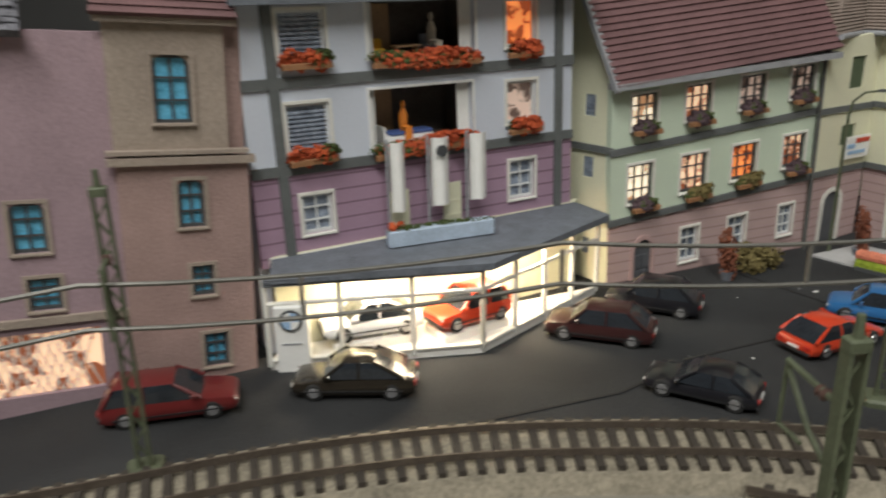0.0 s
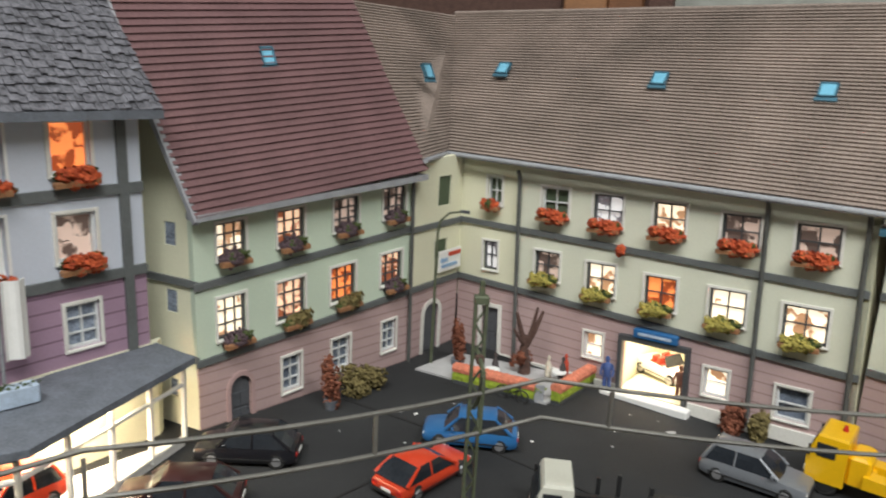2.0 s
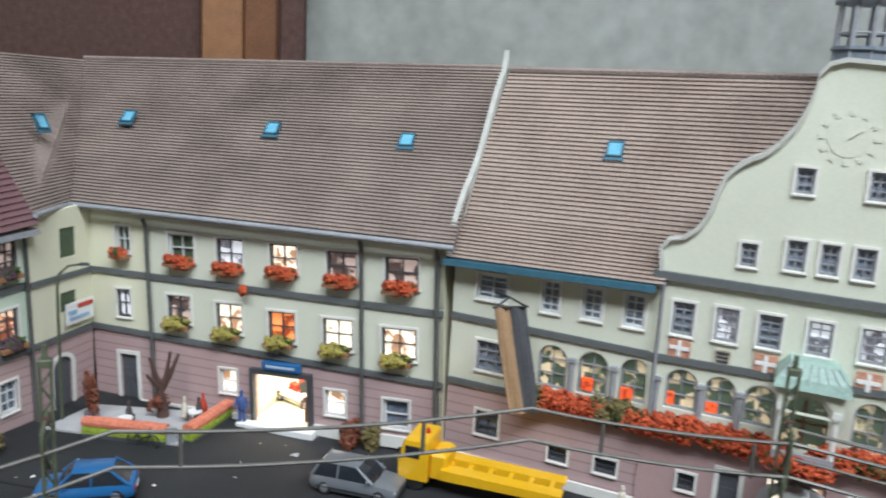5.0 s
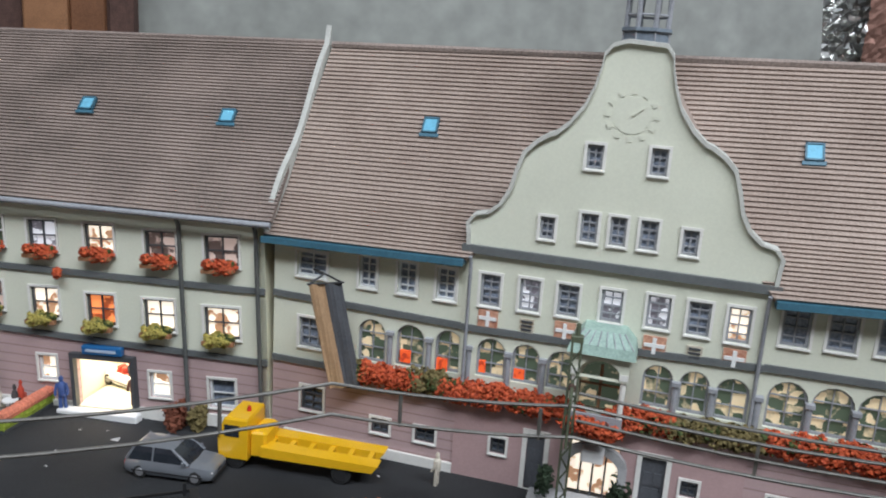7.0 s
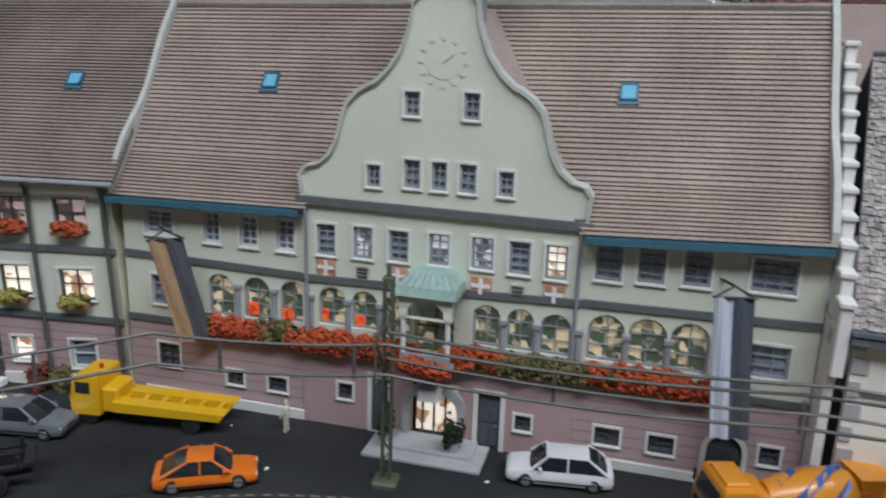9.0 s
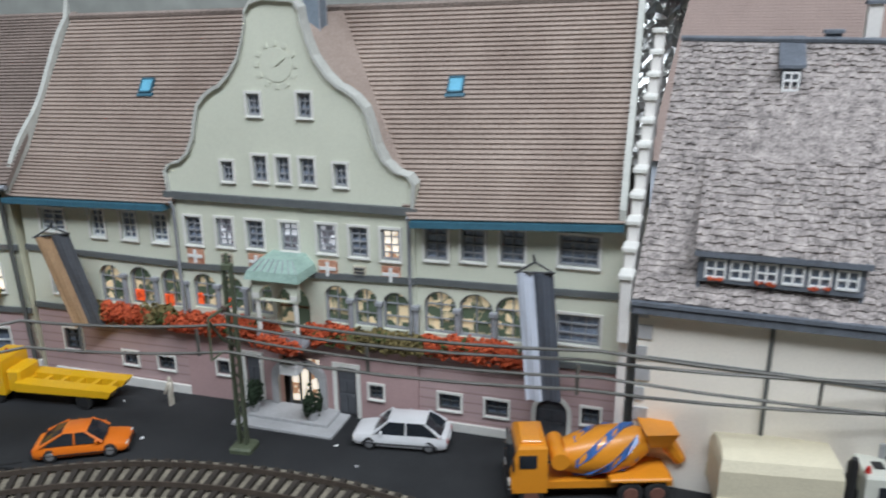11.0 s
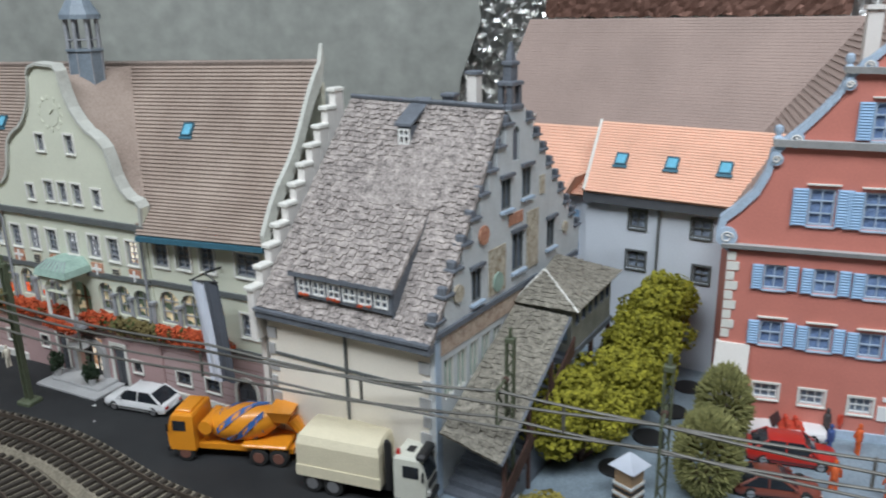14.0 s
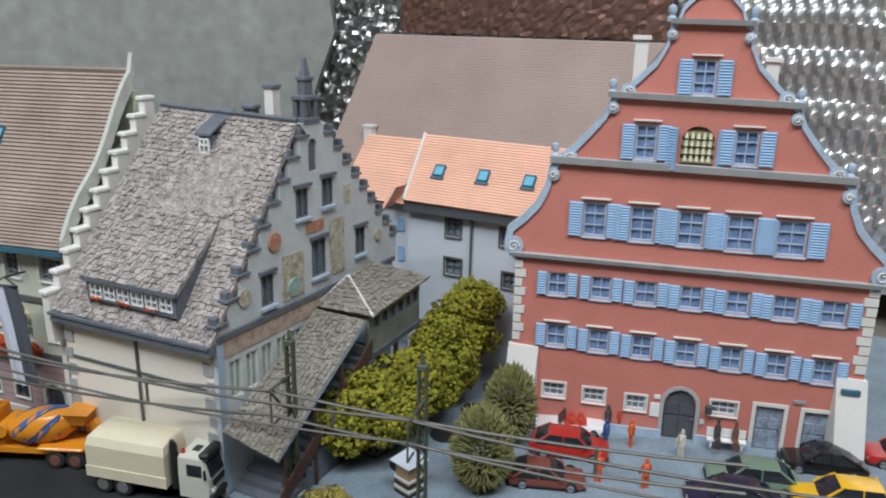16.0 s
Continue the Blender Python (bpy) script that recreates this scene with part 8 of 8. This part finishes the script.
# ---- trees and square ----
def tree(x, y, r, h, z0, n, mt, label, seed, tuft=False):
    t = thing("tree", pose(x, y, 0), label, "tree", "square trees")
    part("trunk", Mesh().tube([(0, 0, -0.002), (0.0006, 0, z0 * 0.6), (0, 0, z0 + h * 0.45)], [0.0026, 0.0018, 0.0009], 8), M["bark"], t, smooth=50)
    rg = random.Random(seed)
    for k in range(4):
        a = k * 1.6 + rg.random()
        part("limb", Mesh().tube([(0, 0, z0 * 0.7), (r * 0.4 * math.cos(a), r * 0.4 * math.sin(a), z0 + h * 0.3), (r * 0.7 * math.cos(a), r * 0.7 * math.sin(a), z0 + h * 0.55)], [0.0012, 0.0009, 0.0004], 6), M["bark"], t)
    g = Mesh()
    lobes = []
    for k in range(34 if not tuft else 1):
        d = Vector((rg.gauss(0, 1), rg.gauss(0, 1), rg.gauss(0, 0.9))).normalized()
        lobes.append((d * rg.uniform(0.45, 0.8), rg.uniform(0.26, 0.40)))
    for _ in range(n):
        if tuft:
            d = Vector((rg.gauss(0, 1), rg.gauss(0, 1), rg.gauss(0, 1))).normalized()
            p = Vector((d.x * r, d.y * r, z0 + h / 2 + d.z * h / 2)) * rg.uniform(0.9, 1.02)
            ax = (d + Vector((0, 0, 0.35))).normalized()
            q = 0.0045 * rg.uniform(0.7, 1.3)
            s = ax.orthogonal().normalized() * 0.0011
            u = ax.cross(s)
            g.add([p - s, p + u, p + s, p - u, p + ax * q], [(0, 1, 4), (1, 2, 4), (2, 3, 4), (3, 0, 4)])
        else:
            c, lr = rg.choice(lobes)
            d = Vector((rg.gauss(0, 1), rg.gauss(0, 1), rg.gauss(0, 1))).normalized()
            q_ = c + d * lr * rg.uniform(0.75, 1.05)
            p = Vector((q_.x * r, q_.y * r, z0 + h / 2 + q_.z * h / 2))
            a = (d + Vector((rg.gauss(0, .5), rg.gauss(0, .5), rg.gauss(0, .5)))).normalized()
            s = a.orthogonal().normalized() * 0.0016 * rg.uniform(0.6, 1.3)
            u = a.cross(s)
            g.add([p - s, p + u, p + s, p - u, p + a * 0.0009], [(0, 1, 4), (1, 2, 4), (2, 3, 4), (3, 0, 4)])
    part("crown", g.data("crown", M[mt], recalc=False), None, t)


for x, y, r, h, z0, sd in ((0.6249, -0.1928, 0.036, 0.055, 0.002, 1), (0.6658, -0.1856, 0.030, 0.056, 0.006, 2), (0.7022, -0.1762, 0.028, 0.056, 0.012, 3), (0.7369, -0.1663, 0.029, 0.059, 0.020, 4)):
    tree(x, y, r, h, z0, 6000, "tree_lime", "lime green leafy tree in the square row", sd)
tree(0.6980, -0.2381, 0.0135, 0.045, 0.006, 1500, "tree_tuft", "bushy tufted green tree on the square", 11, True)
tree(0.6485, -0.2582, 0.0150, 0.046, 0.004, 1700, "tree_tuft", "bushy tufted green tree on the square", 12, True)
for x, y in ((0.6333, -0.2113), (0.6744, -0.2047), (0.7114, -0.1965), (0.7478, -0.1847)):
    solid("tree_grate", Mesh().tube([(0, 0, 0.0), (0, 0, 0.0022)], 0.0095, 18), M["black"], pose(x, y, 0), "round black tree grate on the paving", "tree grate", "tree grates")
for x, y, mt, lab in ((0.7366, -0.2842, "cloth_blue", "blue"), (0.7488, -0.2950, "cloth_orange", "orange"), (0.7596, -0.3234, "cloth_pale", "pale"), (0.7154, -0.3245, "cloth_orange", "orange"), (0.7017, -0.3019, "cloth_orange", "orange"), (0.7532, -0.2747, "cloth_dark", "dark"), (0.7595, -0.2788, "cloth_red", "red")):
    figure(pose(x, y, 0.001, 0, 0, 60 * x * 37), 0.0195, M[mt], f"standing {lab} painted model figure on the square")
be = thing("bench", RM @ pose(0.137, -0.008, 0.001), "pale garden bench before the red house", "bench")
part("seat", Mesh().box(-0.012, -0.003, 0.0045, 0.012, 0.002, 0.0055), M["white"], be)
part("backrest", Mesh().box(-0.012, 0.002, 0.006, 0.012, 0.003, 0.0115), M["white"], be)
for x in (-0.010, 0.009):
    part("leg", Mesh().box(x, -0.0028, 0, x + 0.001, -0.0018, 0.0045), M["white"], be)
    part("leg", Mesh().box(x, 0.001, 0, x + 0.001, 0.002, 0.0045), M["white"], be)
figure(RM @ pose(0.131, -0.009, 0.0066), 0.019, M["cloth_dark"], "seated dark painted model figure on the bench", True)
figure(RM @ pose(0.142, -0.009, 0.0066), 0.018, M["cloth_brown"], "seated brown painted model figure on the bench", True)
ki = thing("advert_pillar", pose(0.6168, -0.2324, 0), "small striped newspaper kiosk with pale blue roof", "kiosk")
part("body", Mesh().box(-0.0055, -0.0055, 0, 0.0055, 0.0055, 0.021, 0.0004), M["oak"], ki)
for k in range(4):
    part("stripe", Mesh().box(-0.0060, -0.0060, 0.001 + k * 0.003, 0.0060, 0.0060, 0.0025 + k * 0.003), M["white" if k % 2 else "black"], ki)
part("roof", Mesh().loft([[(-0.008, -0.008, 0.021), (0.008, -0.008, 0.021), (0.008, 0.008, 0.021), (-0.008, 0.008, 0.021)], [(-0.001, -0.001, 0.028), (0.001, -0.001, 0.028), (0.001, 0.001, 0.028), (-0.001, 0.001, 0.028)]]), M["pale_blue"], ki)
yb = thing("bush", pose(0.5765, -0.2096, 0), "low yellow bush at the kerb", "bush", "wall bushes")
part("foliage", clump(random.Random(41), 500, 0.010, 0.010, 0.005, 0.0014).moved(pose(0, 0, 0.004)).data("foliage", M["flower_yellow"], recalc=False), None, yb)
solid("tyre_ring", Mesh().tube([(0.0065 * math.cos(a), 0.0065 * math.sin(a), 0.002) for a in (k * math.pi / 12 for k in range(25))], 0.002, 8), M["quoin"], pose(0.5680, -0.1881, 0), "grey ring lying on the paving", "ring", smooth=50)

# ---- railway in front ----
def spline(pts, n=12):
    out = []
    P_ = [Vector((x, y, 0)) for x, y in pts]
    P_ = [P_[0] * 2 - P_[1]] + P_ + [P_[-1] * 2 - P_[-2]]
    for i in range(1, len(P_) - 2):
        for k in range(n):
            t = k / n
            a, b, c, d = P_[i - 1:i + 3]
            out.append(0.5 * ((2 * b) + (c - a) * t + (2 * a - 5 * b + 4 * c - d) * t * t + (3 * b - a - 3 * c + d) * t ** 3))
    return out + [P_[-2]]


def ribbon(path, profile, name, material, label, parent=None):
    rings = []
    for i, p in enumerate(path):
        d = (path[min(i + 1, len(path) - 1)] - path[max(i - 1, 0)]).normalized()
        nrm = Vector((-d.y, d.x, 0))
        rings.append([tuple(p + nrm * o + Vector((0, 0, z))) for o, z in profile])
    return Mesh().loft(rings)


lines = [[(-0.4000, 0.0200), (-0.2500, 0.1550), (-0.1145, 0.2013), (-0.0274, 0.2307), (0.0542, 0.2428), (0.1599, 0.2363), (0.2615, 0.1931), (0.3448, 0.1311), (0.3983, 0.0413), (0.4263, -0.0677), (0.4688, -0.1624), (0.5316, -0.2812), (0.6041, -0.4192)],
         [(0.1032, 0.2070), (0.2105, 0.1674), (0.3070, 0.1077), (0.3615, 0.0328), (0.3818, -0.0557), (0.4244, -0.1511), (0.4827, -0.2703), (0.5561, -0.4184)]]
for li, pts in enumerate(lines):
    path = spline(pts, 14)
    tk = thing("railway_track", pose(0, 0, 0), "curved model railway track with dark sleepers", "railway track", "railway tracks")
    solid("ballast_bed", ribbon(path, [(-0.021, -0.004), (-0.0165, 0.0012), (0.0165, 0.0012), (0.021, -0.004)], "", None, ""), M["ballast"], pose(0, 0, 0), "tan gravel ballast bed under the track", "ballast", kind="structure")
    for o in (-0.00825, 0.00825):
        part("rail", ribbon(path, [(o - 0.0006, 0.003), (o + 0.0006, 0.003), (o + 0.0004, 0.0055), (o - 0.0004, 0.0055)], "", None, ""), M["rail"], tk)
    me = Mesh().box(-0.0014, -0.015, 0.0008, 0.0014, 0.015, 0.0031).data("sleeper", M["sleeper"])
    acc, last, cnt = 0.0, path[0], 0
    for p in path[1:]:
        seg = (p - last).length
        d = (p - last).normalized()
        s = 0.0068 - acc
        while s < seg:
            q = last + d * s
            ob = part("sleeper", me, None, tk)
            ob.matrix_local = pose(q.x, q.y, 0, 0, 0, math.degrees(math.atan2(d.y, d.x)))
            s += 0.0068
        acc = (seg - (s - 0.0068)) if s > 0 else acc + seg
        last = p


def mast(x, y, h, heading, label="olive grey lattice catenary mast with bracket arm", arm=0.022):
    mm = thing("catenary_mast", pose(x, y, 0, 0, 0, heading), label, "catenary mast", "catenary masts")
    part("foot", Mesh().box(-0.006, -0.006, -0.003, 0.006, 0.006, 0.003, 0.001), M["mast"], mm)
    for sx in (-1, 1):
        part("flange", Mesh().box(sx * 0.0019 - 0.0005, -0.0017, 0.002, sx * 0.0019 + 0.0005, 0.0017, h), M["mast"], mm)
    z = 0.006
    k = 0
    while z < h - 0.006:
        part("lacing", Mesh().tube([(-0.0017 if k % 2 else 0.0017, 0, z), (0.0017 if k % 2 else -0.0017, 0, z + 0.0055)], 0.0005, 4), M["mast"], mm)
        z += 0.0055
        k += 1
    part("cap", Mesh().box(-0.0026, -0.002, h - 0.002, 0.0026, 0.002, h + 0.0008, 0.0004).tube([(0, 0, h), (0, 0, h + 0.006)], [0.0012, 0.0009], 8), M["mast"], mm)
    part("bracket", Mesh().tube([(0, 0, h * 0.80), (0, -arm, h * 0.80 + 0.001)], 0.0008, 6).tube([(0, 0, h * 0.58), (0, -arm * 0.5, h * 0.66), (0, -arm, h * 0.80)], 0.0007, 6).tube([(0, -arm, h * 0.80), (0, -arm * 1.02, h * 0.60), (0, -arm * 0.6, h * 0.60)], 0.0006, 6), M["mast"], mm)
    part("insulator", Mesh().tube([(0, -0.006, h * 0.80), (0, -0.007, h * 0.80), (0, -0.008, h * 0.80), (0, -0.009, h * 0.80)], [0.0008, 0.0017, 0.0009, 0.0016], 8), M["bark"], mm)


for x, y, h, hd in ((-0.0876, 0.2280, 0.098, 20), (0.1015, 0.1579, 0.082, 190), (0.1760, 0.2740, 0.098, -20), (0.4032, 0.1056, 0.100, -62), (0.5691, -0.1910, 0.094, -62), (0.5932, -0.2666, 0.098, -62)):
    mast(x, y, h, hd)


def wire(pts, label, r=0.0006):
    P_ = [Vector(p) for p in pts]
    mid = []
    for a, b in zip(P_, P_[1:]):
        n = 6
        for k in range(n):
            t = k / n
            q = a.lerp(b, t)
            q.z -= 0.004 * 4 * t * (1 - t) * (b - a).length / 0.2
            mid.append(tuple(q))
    mid.append(tuple(P_[-1]))
    return solid("overhead_wire", Mesh().tube(mid, r, 6), M["wire"], pose(0, 0, 0), label, "wire", "overhead wires", smooth=60)


line_xy = [(-0.3000, 0.1250), (-0.0896, 0.2114), (0.0513, 0.2463), (0.1921, 0.2549), (0.3350, 0.1810), (0.3942, 0.0976), (0.4647, -0.0527), (0.5526, -0.1990), (0.6618, -0.3996)]
for z, r in ((0.074, 0.0008), (0.060, 0.0008)):
    wire([(x, y, z) for x, y in line_xy], "grey overhead railway wire", r)
line2 = [(0.3939, 0.0972, 0.080), (0.4656, -0.0619, 0.080), (0.5771, -0.2735, 0.078), (0.6640, -0.4479, 0.078)]
for dz, r in ((0.0, 0.0008), (-0.012, 0.0007)):
    wire([(x, y, z + dz) for x, y, z in line2], "grey overhead railway wire", r)
for k in range(14):
    t = (k + 0.5) / 14
    i = min(int(t * 8), 7)
    f = t * 8 - i
    x, y = (line_xy[i][0] + (line_xy[i + 1][0] - line_xy[i][0]) * f, line_xy[i][1] + (line_xy[i + 1][1] - line_xy[i][1]) * f)
    solid("wire_dropper", Mesh().box(-0.0006, -0.0006, 0.0575, 0.0006, 0.0006, 0.0715), M["wire"], pose(x, y, 0), "short dropper between the overhead wires", "wire", "wire droppers")

# ---- upper left backdrop: dark brown boxes ----
BBM = front((0.33, 0.70), (0.42, 0.60))
M["red_wood"] = mat("reddish_wood", (0.17, 0.075, 0.035), 0.5, 0.3, 30.0, 0.3)
solid("brown_board", Mesh().box(0.046, 0, 0, 0.079, 0.02, 0.5, 0.002), M["wood"], BBM @ pose(0.075, -0.04, 0), "brown wooden board behind the roofs", "board")
solid("reddish_board", Mesh().box(0.079, 0.004, 0, 0.107, 0.02, 0.5, 0.002), M["red_wood"], BBM @ pose(0.075, -0.04, 0), "dark reddish-brown wooden board behind the roofs", "board")
solid("dark_post", Mesh().box(0.108, -0.002, 0, 0.128, 0.016, 0.5, 0.004), M["bark"], BBM @ pose(0.075, -0.04, 0), "dark rough post beside the backdrop wall", "post")
solid("dark_box", Mesh().box(-0.35, 0, 0, 0.043, 0.02, 0.5, 0.002), M["bark"], BBM @ pose(0.075, -0.03, 0), "dark brown cloth-covered box behind the roofs", "box")
